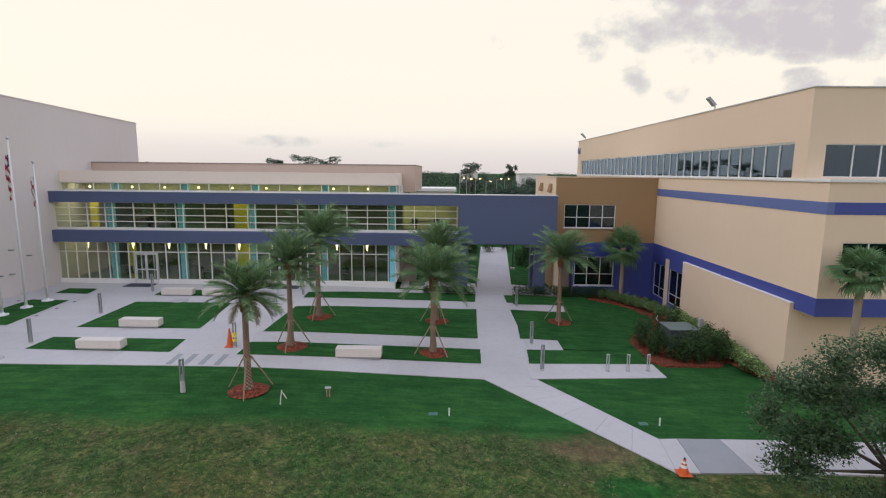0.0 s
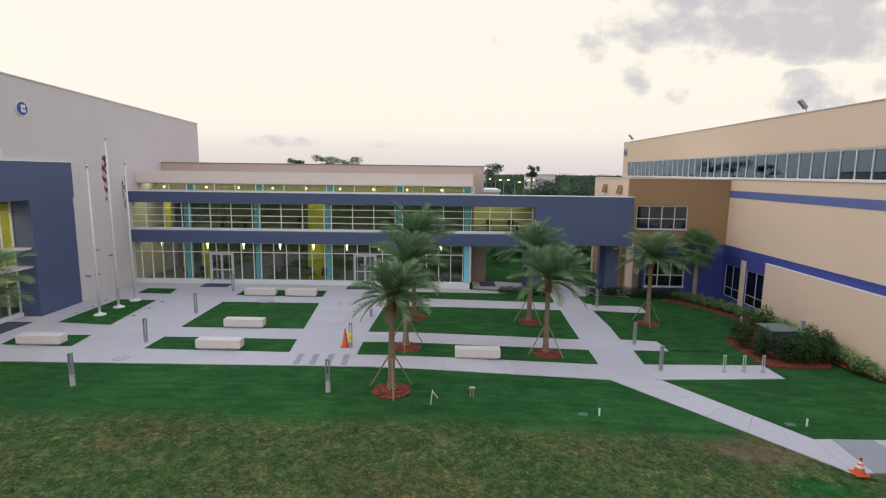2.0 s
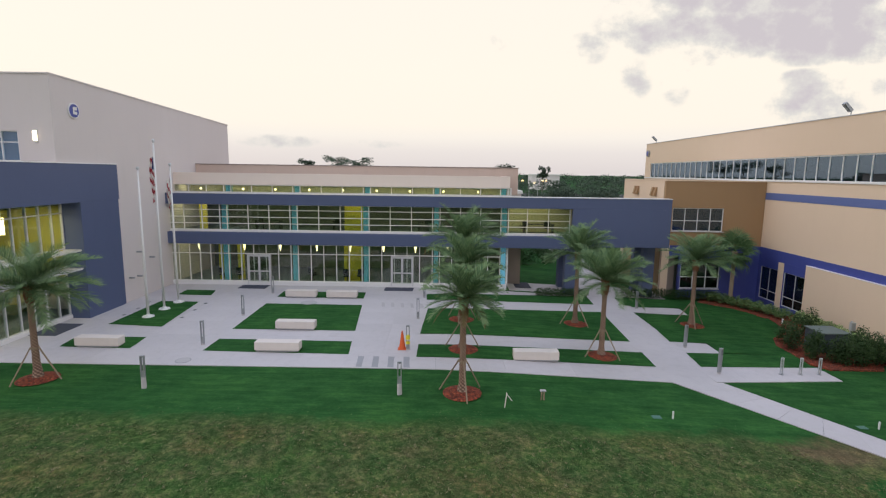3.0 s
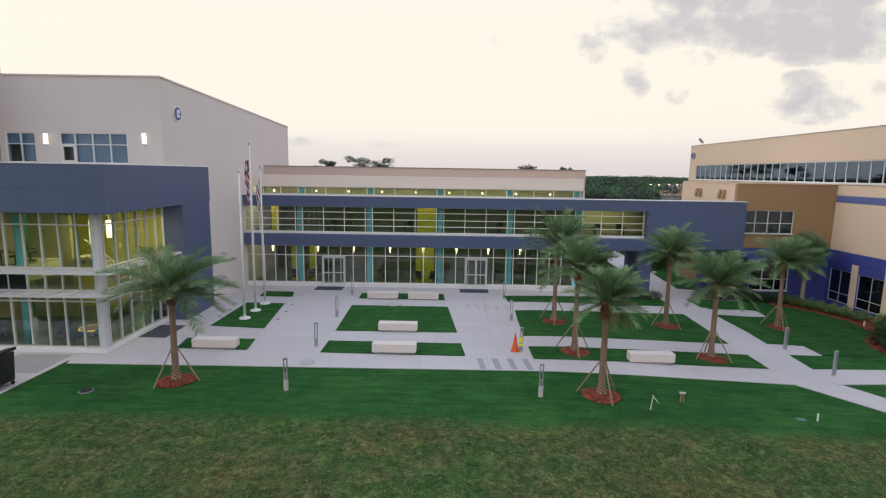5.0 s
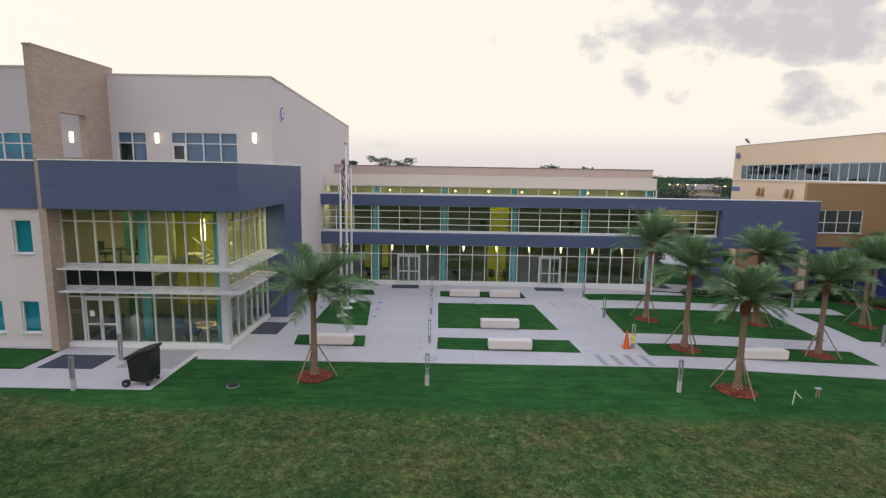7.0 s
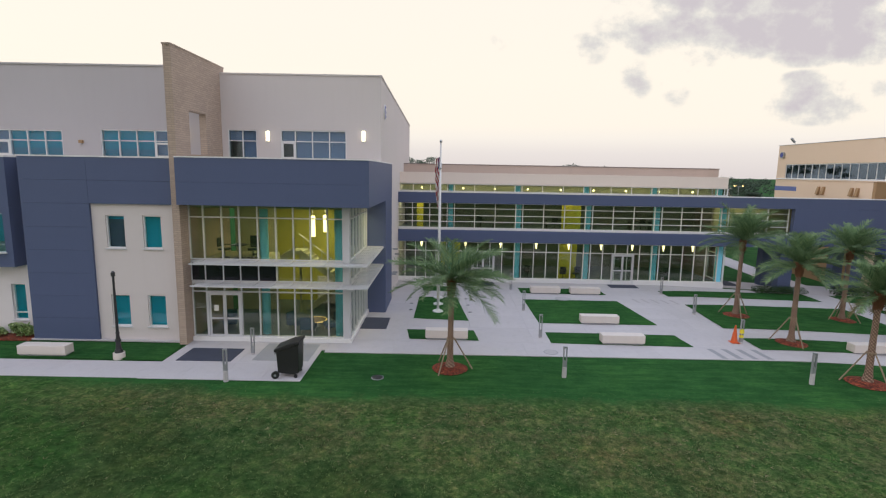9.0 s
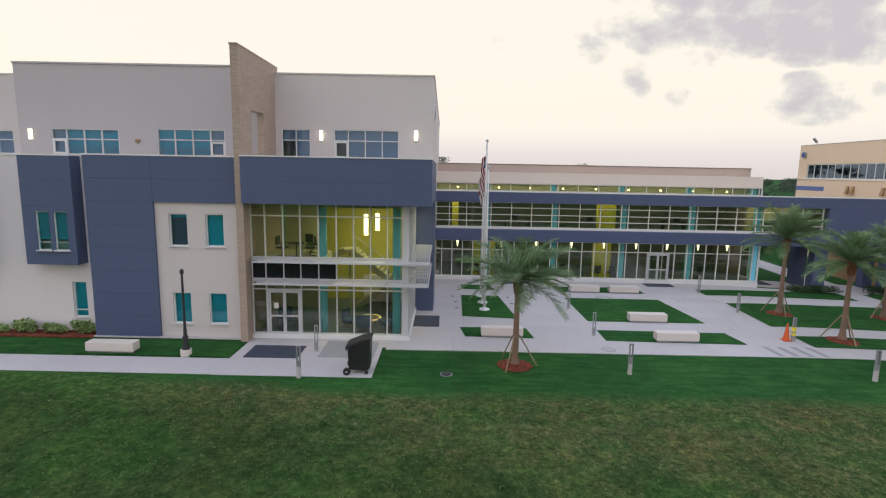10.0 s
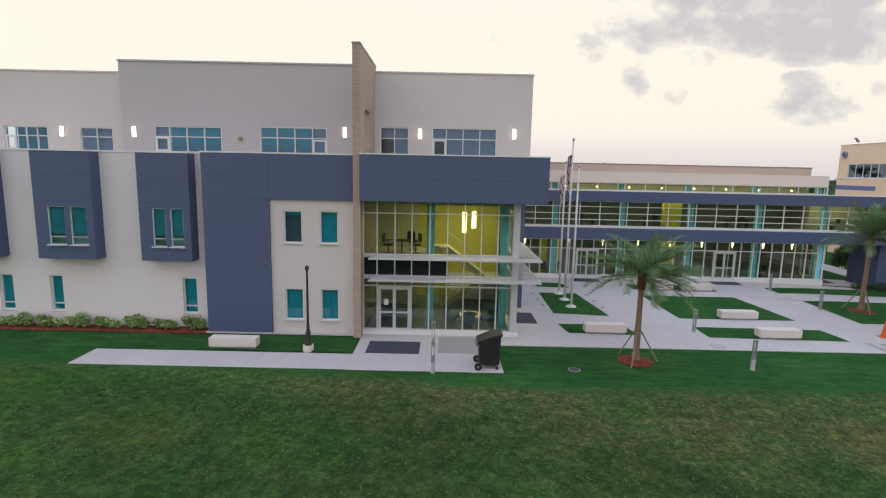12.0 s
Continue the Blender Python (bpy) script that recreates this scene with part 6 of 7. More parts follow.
def cloth_part(rows_, keep, mat, parent, name):
    bm = bmesh.new()
    vs = [[bm.verts.new(p) for p in r] for r in rows_]
    for j in range(len(rows_) - 1):
        for i in range(len(rows_[0]) - 1):
            if keep(i, j):
                bm.faces.new((vs[j][i], vs[j][i + 1], vs[j + 1][i + 1], vs[j + 1][i]))
    bmesh.ops.delete(bm, geom=[v for v in bm.verts if not v.link_faces], context="VERTS")
    return part(name, bm, mat, parent, smooth=True)


fl = thing("flag", "limp flag with red and white stripes and a navy corner", "flag", at=(-29.334, 24.911, 7.2))
rows_ = limp_cloth(-29.29, 24.91, 6.9, 9.15, 0.27, 9.0, 1)
canton = lambda i, j: j < 8 and i < 5
cloth_part(rows_, canton, M_NAVY, fl, "canton")
cloth_part(rows_, lambda i, j: not canton(i, j) and ((i + j) // 3) % 2 == 0, M_RED, fl, "red_stripes")
cloth_part(rows_, lambda i, j: not canton(i, j) and ((i + j) // 3) % 2 == 1, M_CLOTH, fl, "white_stripes")
fl = thing("flag", "small limp white flag with red bars", "flag", at=(-29.396, 26.567, 6.3))
rows_ = limp_cloth(-29.29, 26.566, 6.3, 7.9, 0.28, 8.0, 5)
cloth_part(rows_, lambda i, j: (j // 4 + i // 3) % 3 == 0, M_RED, fl, "red_bars")
cloth_part(rows_, lambda i, j: (j // 4 + i // 3) % 3 != 0, M_CLOTH, fl, "field")

# ---------------------------------------------------------------- lamp post, bin, cones, small things in the grass
lq = thing("lamp_post", "slim dark lamp post on the lawn behind the passage", "lamp post", at=(1.989, 43.027, 0.0))
part("footing", tube(bmesh.new(), (2.392, 43.099, -0.85), (2.392, 43.099, -0.55), 0.2, 0.19, 16), M_BENCH, lq, "pale concrete footing")
part("post", tube(bmesh.new(), (2.392, 43.099, -0.55), (2.392, 43.099, 2.6), 0.06, 0.045, 10), M_DKMETAL, lq)
lp = thing("lamp_post", "black metal lamp post on a round concrete footing", "lamp post", at=(-42.997, 14.774, 0.0))
part("footing", tube(bmesh.new(), (-42.997, 14.774, -0.05), (-42.997, 14.774, 0.26), 0.24, 0.23, 18), M_BENCH, lp, "pale concrete footing")
bm = bmesh.new()
for z0, z1, r0, r1 in ((0.26, 0.4, 0.17, 0.15), (0.4, 0.75, 0.12, 0.09), (0.75, 0.85, 0.12, 0.12), (0.85, 1.1, 0.085, 0.06), (1.1, 1.16, 0.085, 0.085), (1.16, 3.62, 0.058, 0.045)):
    tube(bm, (-42.997, 14.774, z0), (-42.997, 14.774, z1), r0, r1, 12)
part("post", bm, M_DKMETAL, lp)
part("cap", tube(tube(bmesh.new(), (-42.997, 14.774, 3.62), (-42.997, 14.774, 3.77), 0.085, 0.085, 10), (-42.997, 14.774, 3.77), (-42.997, 14.774, 3.84), 0.085, 0.03, 10), M_DKMETAL, lp)

cart = thing("tilt_cart", "large black plastic wheeled tilt cart with a sloping lid", "cart", at=(-35.124, 13.430, 0.0))
bm = bmesh.new()
prof = [(-35.527, 0.18), (-34.904, 0.12), (-34.699, 0.2), (-34.669, 1.36), (-35.564, 1.05)]
a_ = [bm.verts.new((x, 12.950 + (0.05 if z < 0.5 else 0), z)) for x, z in prof]
b_ = [bm.verts.new((x, 13.750 - (0.05 if z < 0.5 else 0), z)) for x, z in prof]
bm.faces.new(a_); bm.faces.new(b_[::-1])
for k in range(5):
    bm.faces.new((a_[k - 1], b_[k - 1], b_[k], a_[k]))
bmesh.ops.recalc_face_normals(bm, faces=bm.faces)
bmesh.ops.bevel(bm, geom=list(bm.edges), offset=0.03, segments=2, profile=0.5, affect="EDGES")
part("body", bm, M_BLACK, cart)
bm = bmesh.new()
prof = [(-35.637, 1.05), (-34.626, 1.40), (-34.611, 1.52), (-35.051, 1.42), (-35.637, 1.17)]
a_ = [bm.verts.new((x, 12.900, z)) for x, z in prof]
b_ = [bm.verts.new((x, 13.800, z)) for x, z in prof]
bm.faces.new(a_); bm.faces.new(b_[::-1])
for k in range(5):
    bm.faces.new((a_[k - 1], b_[k - 1], b_[k], a_[k]))
bmesh.ops.recalc_face_normals(bm, faces=bm.faces)
bmesh.ops.bevel(bm, geom=list(bm.edges), offset=0.02, segments=2, profile=0.5, affect="EDGES")
part("lid", bm, M_BLACK, cart)
for y in (12.865, 13.812):
    wh = part("wheel", tube(bmesh.new(), (-35.580, y - 0.05, 0.15), (-35.580, y + 0.05, 0.15), 0.15, 0.15, 18), M_BLACK, cart)
    part("hub", tube(bmesh.new(), (-35.580, y - 0.056, 0.15), (-35.580, y + 0.056, 0.15), 0.05, 0.05, 12), M_STEEL, wh)
for y in (12.988, 13.688):
    part("caster", tube(bmesh.new(), (-34.808, y - 0.03, 0.07), (-34.808, y + 0.03, 0.07), 0.07, 0.07, 12), M_BLACK, cart)
part("handle", tube(bmesh.new(), (-35.640, 13.059, 0.95), (-35.667, 13.843, 0.95), 0.02, 0.02, 8), M_DKMETAL, cart)


def cone(at, h, banded, label):
    c = thing("traffic_cone", label, "traffic cone", "traffic cones", at=at)
    x, y, z = at[0], at[1], at[2] + grade(at[0])
    part("base", B(x - 0.2, x + 0.2, y - 0.2, y + 0.2, z, z + 0.04, 0.01), M_ORANGE, c)
    part("body", tube(bmesh.new(), (x, y, z + 0.04), (x, y, z + h), 0.16, 0.03, 18), M_ORANGE, c, smooth=False)
    if banded:
        for p, q in ((0.45, 0.62), (0.72, 0.86)):
            r = lambda t: 0.16 - 0.13 * (t * h - 0.04) / (h - 0.04) + 0.004
            part("band", tube(bmesh.new(), (x, y, z + p * h), (x, y, z + q * h), r(p), r(q), 18), M_CLOTH, c, "white reflective band")
        part("tip", tube(bmesh.new(), (x, y, z + h * 0.97), (x, y, z + h * 1.05), 0.036, 0.03, 12), M_BLACK, c)


cone((-14.28, 18.5, 0.0), 0.9, False, "plain orange traffic cone on the plaza")
cone((3.38, 9.5, 0.0), 0.5, True, "orange traffic cone with white bands at the walk's edge")

g = grade(-9.9)
pf = thing("pipe_frame", "thin pale pipe with a short arm standing in the grass", "pipe", at=(-9.92, 12.6, g))
bm = bmesh.new()
tube(bm, (-9.99, 12.6, g - 0.08), (-9.92, 12.6, g + 0.56), 0.022, 0.018, 8)
tube(bm, (-9.92, 12.6, g + 0.5), (-9.72, 12.51, g + 0.28), 0.016, 0.014, 8)
part("pipe", bm, M_BENCH, pf)
g = grade(-8.4)
vh = thing("vent_pipe", "pale twin pipe with a hooded top in the grass", "pipe", at=(-8.42, 13.45, g))
part("pipe", tube(tube(bmesh.new(), (-8.47, 13.45, g - 0.08), (-8.47, 13.45, g + 0.36), 0.03, 0.03, 10), (-8.37, 13.45, g - 0.08), (-8.37, 13.45, g + 0.36), 0.03, 0.03, 10), M_WOOD, vh)
part("hood", B(-8.54, -8.3, 13.38, 13.52, g + 0.32, g + 0.39, 0.03), M_CONC_MID, vh)
sk = thing("marker_stake", "short white marker stake in the mulch", "stake", "marker stakes", at=(9.631, 26.979, 0.05))
part("stake", B(9.585, 9.677, 26.94, 27.018, -1.05, -0.6, 0.008), M_WHITE, sk)
for x, y, z in ((-3.8, 12.48, 0.0), (3.93, 12.63, 0.0)):
    z += grade(x)
    sk = thing("marker_stake", "short white marker stake in the grass", "stake", "marker stakes", at=(x, y, z))
    part("stake", B(x - 0.03, x + 0.03, y - 0.02, y + 0.02, z - 0.1, z + 0.28, 0.008), M_WHITE, sk)
    vb = thing("valve_box", "small green valve box lid flush with the grass", "valve box", "valve boxes", at=(x - 0.5, y + 0.05, z))
    part("lid", B(x - 0.75, x - 0.42, y - 0.08, y + 0.16, z - 0.05, z + 0.035, 0.015), M_GREENBOX, vb)
dr = thing("drain_cover", "round grey drain cover in the grass", "drain", at=(-31.574, 13.2, 0.0))
part("rim", tube(bmesh.new(), (-31.574, 13.2, -0.1), (-31.574, 13.2, 0.0), 0.27, 0.25, 24), M_STEEL, dr)
part("grate", tube(bmesh.new(), (-31.574, 13.2, -0.05), (-31.574, 13.2, 0.02), 0.22, 0.21, 20), M_BLACK, dr)

for x, y in ((-27.369, 23.235), (-27.416, 24.866), (-27.493, 26.462), (-30.926, 23.588), (-30.988, 25.061), (-31.151, 26.553)):
    gl = thing("ground_light", "small dark flush ground light beside the flagpoles", "light", "ground lights", at=(x, y, 0.0))
    part("rim", tube(bmesh.new(), (x, y, -0.05), (x, y, 0.012), 0.13, 0.125, 16), M_STEEL, gl)
    part("lens", tube(bmesh.new(), (x, y, 0.0), (x, y, 0.017), 0.09, 0.09, 16), M_DKMETAL, gl)
for x, y, r in ((-23.902, 16.542, 0.34), (-21.031, 26.942, 0.5)):
    mc = thing("manhole_cover", "round grey concrete cover flush with the walk", "cover", "round covers", at=(x, y, 0))
    part("rim", tube(bmesh.new(), (x, y, -0.05), (x, y, 0.006 if y < 20 else 0.03), r, r, 28), M_CONC_DK, mc)
    part("lid", tube(bmesh.new(), (x, y, -0.05), (x, y, 0.010 if y < 20 else 0.034), r - 0.05, r - 0.05, 28), M_CONC_MID, mc)

# ---------------------------------------------------------------- lights on and in the buildings
for x, y, z in ((-38.499, 21.49, 9.972), (-33.385, 21.49, 10.048), (-42.43, 20.7, 9.904), (-53.58, 20.7, 9.72), (-58.18, 21.75, 9.72)):
    wl_ = thing("wall_light", "upright glowing wall light on stucco", "wall light", "wall lights", at=(x, y, z))
    part("plate", B(x - 0.1, x + 0.1, y - 0.04, y, z - 0.34, z + 0.34), M_ALU, wl_)
    part("shade", B(x - 0.09, x + 0.09, y - 0.13, y - 0.04, z - 0.26, z + 0.26, 0.02), M_SCONCE, wl_, "glowing white shade")
for x in (-30.75, -27.35, -24.65, -21.9, -19.4, -16.9, -14.5, -12.1, -9.85):
    pl = thing("wall_sconce", "small glowing cone lamp inside the glass wall", "lamp", "ground floor lamps", at=(x, 32.75, 2.729))
    part("shade", tube(bmesh.new(), (x, 32.75, 2.495), (x, 32.75, 2.924), 0.03, 0.10, 12), M_LAMP, pl, "glowing shade")
    part("rod", tube(bmesh.new(), (x, 32.75, 2.944), (x, 32.75, 3.383), 0.012, 0.012, 6), M_ALU, pl)
for x in (-30.8, -27.6, -25.15, -22.6, -20.05, -17.5, -15.0, -12.45, -9.85):
    pl = thing("ceiling_lamp", "small round glowing lamp behind the roof windows", "lamp", "roof window lamps", at=(x, 33.6, 7.006))
    bm = bmesh.new()
    bmesh.ops.create_uvsphere(bm, u_segments=12, v_segments=8, radius=0.085, matrix=Matrix.Translation((x, 33.6, 7.031)))
    part("bulb", bm, M_LAMP, pl, "glowing bulb", smooth=True)
    part("rod", tube(bmesh.new(), (x, 33.6, 7.128), (x, 33.6, 7.37), 0.012, 0.012, 6), M_ALU, pl)
for x, y, z0, z1 in ((-35.985, 20.658, 4.711, 5.818), (-35.437, 21.178, 4.919, 5.818)):
    pl = thing("pendant_lamp", "tall glowing pendant tube in the lobby", "lamp", "lobby pendants", at=(x, y, z0))
    part("tube", tube(bmesh.new(), (x, y, z0), (x, y, z1), 0.12, 0.12, 16), M_LAMP, pl, "glowing tube")
    part("rod", tube(bmesh.new(), (x, y, z1), (x, y, 6.385), 0.015, 0.015, 6), M_ALU, pl)

# floodlights on the east roof
for y in (26.4, 55.2):
    x, zt = 11.9, 12.15
    fd_ = thing("floodlight", "grey floodlight on a short pole above the roof edge", "floodlight", "roof floodlights", at=(x, y, zt))
    part("pole", tube(bmesh.new(), (x, y, zt - 0.4), (x, y, zt + 0.36), 0.03, 0.03, 8), M_STEEL, fd_)
    bm = B(-0.32, 0.32, -0.15, 0.15, -0.09, 0.09, 0.02)
    bmesh.ops.transform(bm, matrix=Matrix.Translation((x - 0.25, y, zt + 0.5)) @ Euler((0, radians(46), 0)).to_matrix().to_4x4(), verts=bm.verts)
    part("head", bm, M_STEEL, fd_)

# round emblem on the hall's side, and the small fittings below it
em = thing("wall_emblem", "round blue and white emblem on the stucco wall", "sign", at=(-32.46, 23.024, 11.484))
part("disc", tube(bmesh.new(), (-32.46, 23.024, 11.484), (-32.40, 23.024, 11.484), 0.42, 0.42, 40), M_WHITE, em)
part("field", tube(bmesh.new(), (-32.40, 23.024, 11.484), (-32.385, 23.024, 11.484), 0.35, 0.35, 40), M_BLUESIGN, em, "blue field")
part("figure", box(box(B(-32.385, -32.375, 22.925, 23.222, 11.522, 11.695, 0.005), -32.385, -32.375, 22.925, 23.222, 11.293, 11.446), -32.385, -32.375, 22.935, 23.034, 11.436, 11.532), M_WHITE, em, "white figure")
em = thing("wall_emblem", "round blue and white emblem on the stucco wall", "sign", at=(11.8, 56.0, 11.0))
part("disc", tube(bmesh.new(), (11.8, 56.9, 11.0), (11.6, 56.9, 11.0), 0.38, 0.38, 32), M_STEEL, em)
part("field", tube(bmesh.new(), (11.6, 56.9, 11.0), (11.58, 56.9, 11.0), 0.26, 0.26, 32), M_BLUESIGN, em, "blue field")
for y, z in ((27.764, 3.062), (29.178, 2.488), (26.784, 1.531), (27.655, 1.483)):
    wf = thing("wall_fitting", "small grey metal fitting on the wall", "fitting", "wall fittings", at=(-32.46, y, z))
    part("arm", B(-32.46, -32.116, y - 0.05, y + 0.05, z - 0.05, z + 0.05, 0.01), M_STEEL, wf)
wf = thing("wall_fitting", "small brown fitting on the grey stucco wall", "fitting", at=(-47.98, 20.7, 9.465))
part("box", B(-48.08, -47.88, 20.558, 20.7, 9.394, 9.557, 0.02), M_BROWN, wf)
for y in (35.6, 39.4):
    lv = thing("wall_louvre", "slanted metal hood on the sand-coloured wall", "vent", "wall hoods", at=(4.25, y, 7.1))
    for dy in (-0.3, 0.3):
        bm = B(-0.1, 0.1, -0.14, 0.14, -0.35, 0.35, 0.01)
        bmesh.ops.transform(bm, matrix=Matrix.Translation((4.16, y + dy, 7.2)) @ Euler((0, radians(14), 0)).to_matrix().to_4x4(), verts=bm.verts)
        part("hood", bm, M_BROWN, lv)

# ---------------------------------------------------------------- inside the lobby and the upper floor
stair = thing("staircase", "pale stair rising behind the lobby glass", "stairs", at=(-36.127, 21.386, 0.114))


def flight(x0, z0, x1, z1, y0, y1, rail=True):
    """One straight pale flight between two levels, with closed sides and a rail."""
    n = max(2, round(abs(z1 - z0) / 0.175))
    dx, dz = (x1 - x0) / n, (z1 - z0) / n
    for k in range(n):
        a, b = sorted((x0 + dx * k, x0 + dx * (k + 1)))
        part("step", B(a, b, y0 + 0.05, y1 - 0.05, z0 + dz * k - 0.06, z0 + dz * (k + 1)), M_STAIR, stair)
    for y in (y0, y1 - 0.05):
        bm = bmesh.new()
        vs = [[bm.verts.new((x, yy, z)) for x, z in ((x0, z0 - 0.28), (x0, z0 + 0.12), (x1, z1 + 0.12), (x1, z1 - 0.28))] for yy in (y, y + 0.045)]
        bm.faces.new(vs[0][::-1]); bm.faces.new(vs[1])
        for k in range(4):
            bm.faces.new((vs[0][k - 1], vs[0][k], vs[1][k], vs[1][k - 1]))
        bmesh.ops.recalc_face_normals(bm, faces=bm.faces)
        part("stringer", bm, M_STAIR, stair)
    if rail:
        bm = tube(bmesh.new(), (x0, y0 + 0.02, z0 + 0.95), (x1, y0 + 0.02, z1 + 0.95), 0.025, 0.025, 8)
        for k in range(5):
            s_ = (k + 0.5) / 5
            tube(bm, (x0 + (x1 - x0) * s_, y0 + 0.02, z0 + (z1 - z0) * s_), (x0 + (x1 - x0) * s_, y0 + 0.02, z0 + (z1 - z0) * s_ + 0.95), 0.012, 0.012, 6)
        part("rail", bm, M_ALU, stair)


flight(-34.519, 1.939, -36.932, 3.784, 21.386, 22.579)
flight(-34.519, 1.939, -36.979, 0.114, 22.776, 23.964, False)
flight(-39.897, 2.176, -37.357, 3.784, 21.49, 22.48, False)
part("landing", B(-34.519, -33.739, 21.386, 23.964, 1.75, 1.939), M_STAIR, stair)
part("landing", B(-37.357, -36.932, 21.386, 22.579, 3.595, 3.784), M_STAIR, stair)
part("post", tube(tube(bmesh.new(), (-33.936, 23.568, 0.114), (-33.936, 23.568, 1.75), 0.06, 0.06, 8), (-37.168, 22.282, 0.114), (-37.168, 22.282, 3.595), 0.06, 0.06, 8), M_STAIR, stair)


def lounge_chair(x, y, z, mat, label, rz):
    c = thing("lounge_chair", label, "chair", "lounge chairs")
    part("seat", B(-0.35, 0.35, -0.33, 0.33, 0.2, 0.44, 0.04), mat, c)
    part("backrest", B(-0.35, 0.35, 0.22, 0.36, 0.44, 0.85, 0.04), mat, c)
    for sx in (-0.28, 0.28):
        for sy in (-0.26, 0.26):
            part("leg", tube(bmesh.new(), (sx, sy, 0), (sx, sy, 0.2), 0.02, 0.02, 6), M_ALU, c)
    c.matrix_basis = pose(x, y, z, 0, 0, rz)


for x, y, rz, m, lb in ((-36.6, 19.2, 70, M_CHAIR, "dark blue lounge chair in the lobby"), (-34.7, 18.95, -60, M_CHAIR, "dark blue lounge chair in the lobby"), (-35.75, 18.5, 180, M_CHAIR, "dark blue lounge chair in the lobby"), (-39.995, 19.201, 20, M_CHAIR, "dark blue lounge chair in the lobby")):
    lounge_chair(x, y, 0.114, m, lb, rz)
tb = thing("low_table", "low round lobby table with a lit amber rim", "table", at=(-35.6, 19.45, 0.114))
part("top", tube(bmesh.new(), (-35.6, 19.45, 0.473), (-35.6, 19.45, 0.511), 0.5, 0.5, 28), M_WOOD, tb)
part("leg", tube(bmesh.new(), (-35.6, 19.45, 0.114), (-35.6, 19.45, 0.473), 0.16, 0.16, 14), M_ALU, tb)
bm = bmesh.new()
rings = [[bm.verts.new((-35.6 + r * math.cos(a), 19.45 + r * math.sin(a), z)) for a in [2 * math.pi * k / 32 for k in range(32)]] for r, z in ((0.501, 0.515), (0.56, 0.515), (0.56, 0.46), (0.501, 0.46))]
for p in range(4):
    for k in range(32):
        bm.faces.new((rings[p - 1][k - 1], rings[p - 1][k], rings[p][k], rings[p][k - 1]))
bmesh.ops.recalc_face_normals(bm, faces=bm.faces)
part("rim_light", bm, glowing("amber_rim_glow", (1.0, 0.66, 0.22), 0.8), tb, "lit amber rim")


def office_chair(x, y, z, rz, where="behind the upper glass"):
    c = thing("office_chair", "black office chair " + where, "chair", "office chairs")
    part("seat", B(-0.24, 0.24, -0.24, 0.24, 0.44, 0.52, 0.03), M_BLACK, c)
    part("backrest", B(-0.23, 0.23, 0.2, 0.27, 0.6, 1.05, 0.03), M_BLACK, c)
    part("post", tube(bmesh.new(), (0, 0, 0.08), (0, 0, 0.44), 0.03, 0.03, 8), M_DKMETAL, c)
    part("base", tube(tube(bmesh.new(), (-0.28, 0, 0.05), (0.28, 0, 0.05), 0.025, 0.025, 6), (0, -0.28, 0.05), (0, 0.28, 0.05), 0.025, 0.025, 6), M_DKMETAL, c)
    part("arms", box(B(-0.29, -0.25, -0.15, 0.2, 0.66, 0.7), 0.25, 0.29, -0.15, 0.2, 0.66, 0.7), M_BLACK, c)
    c.matrix_basis = pose(x, y, z, 0, 0, rz)


for x, y, rz in ((-6.4, 33.2, 200), (-4.6, 33.2, 160), (-20.4, 33.6, 170), (-19.5, 33.6, 190), (-13.6, 33.7, 180), (-26.2, 33.7, 150)):
    office_chair(x, y, 3.939, rz)
for x, y, rz in ((-29.1, 32.95, 150), (-27.95, 33.1, 200), (-19.7, 33.0, 170), (-18.7, 33.05, 195), (-22.4, 33.3, 160), (-11.6, 33.4, 185)):
    office_chair(x, y, 0.097, rz, "behind the ground-floor glass")
for x0, x1, y in ((-6.3, -4.0, 33.9), (-21.0, -18.9, 34.4), (-14.4, -12.6, 34.3), (-27.0, -25.0, 34.4)):
    tb = thing("desk", "long dark desk behind the upper glass", "desk", "desks", at=((x0 + x1) / 2, y, 3.939))
    part("top", B(x0, x1, y - 0.35, y + 0.35, 4.611, 4.649, 0.008), M_DKMETAL, tb)
    for xx in (x0 + 0.08, x1 - 0.08):
        part("leg", B(xx - 0.03, xx + 0.03, y - 0.3, y + 0.3, 3.939, 4.611), M_DKMETAL, tb)

for x, y, rz in ((-39.897, 18.68, 80), (-38.519, 18.785, -70), (-38.716, 19.929, 160)):
    office_chair(x, y, 3.784, rz, "on the lobby gallery")
gt = thing("cafe_table", "small round dark table on the lobby gallery", "table", at=(-39.208, 18.785, 3.784))
part("top", tube(bmesh.new(), (-39.208, 18.785, 4.456), (-39.208, 18.785, 4.494), 0.4, 0.4, 24), M_DKMETAL, gt)
part("stem", tube(bmesh.new(), (-39.208, 18.785, 3.812), (-39.208, 18.785, 4.456), 0.035, 0.035, 10), M_DKMETAL, gt)
part("foot", tube(bmesh.new(), (-39.208, 18.785, 3.784), (-39.208, 18.785, 3.812), 0.24, 0.24, 20), M_DKMETAL, gt)
nt = thing("door_notice", "white paper notice with grey lines on the glass door", "notice", at=(-39.848, 17.359, 1.608))
part("sheet", B(-39.946, -39.73, 17.354, 17.359, 1.466, 1.75), M_CLOTH, nt)
for k in range(4):
    part("line", B(-39.917, -40.76 if k != 3 else -40.84, 17.35, 17.353, 1.78 - 0.06 * k, 1.795 - 0.06 * k), M_STEEL, nt)

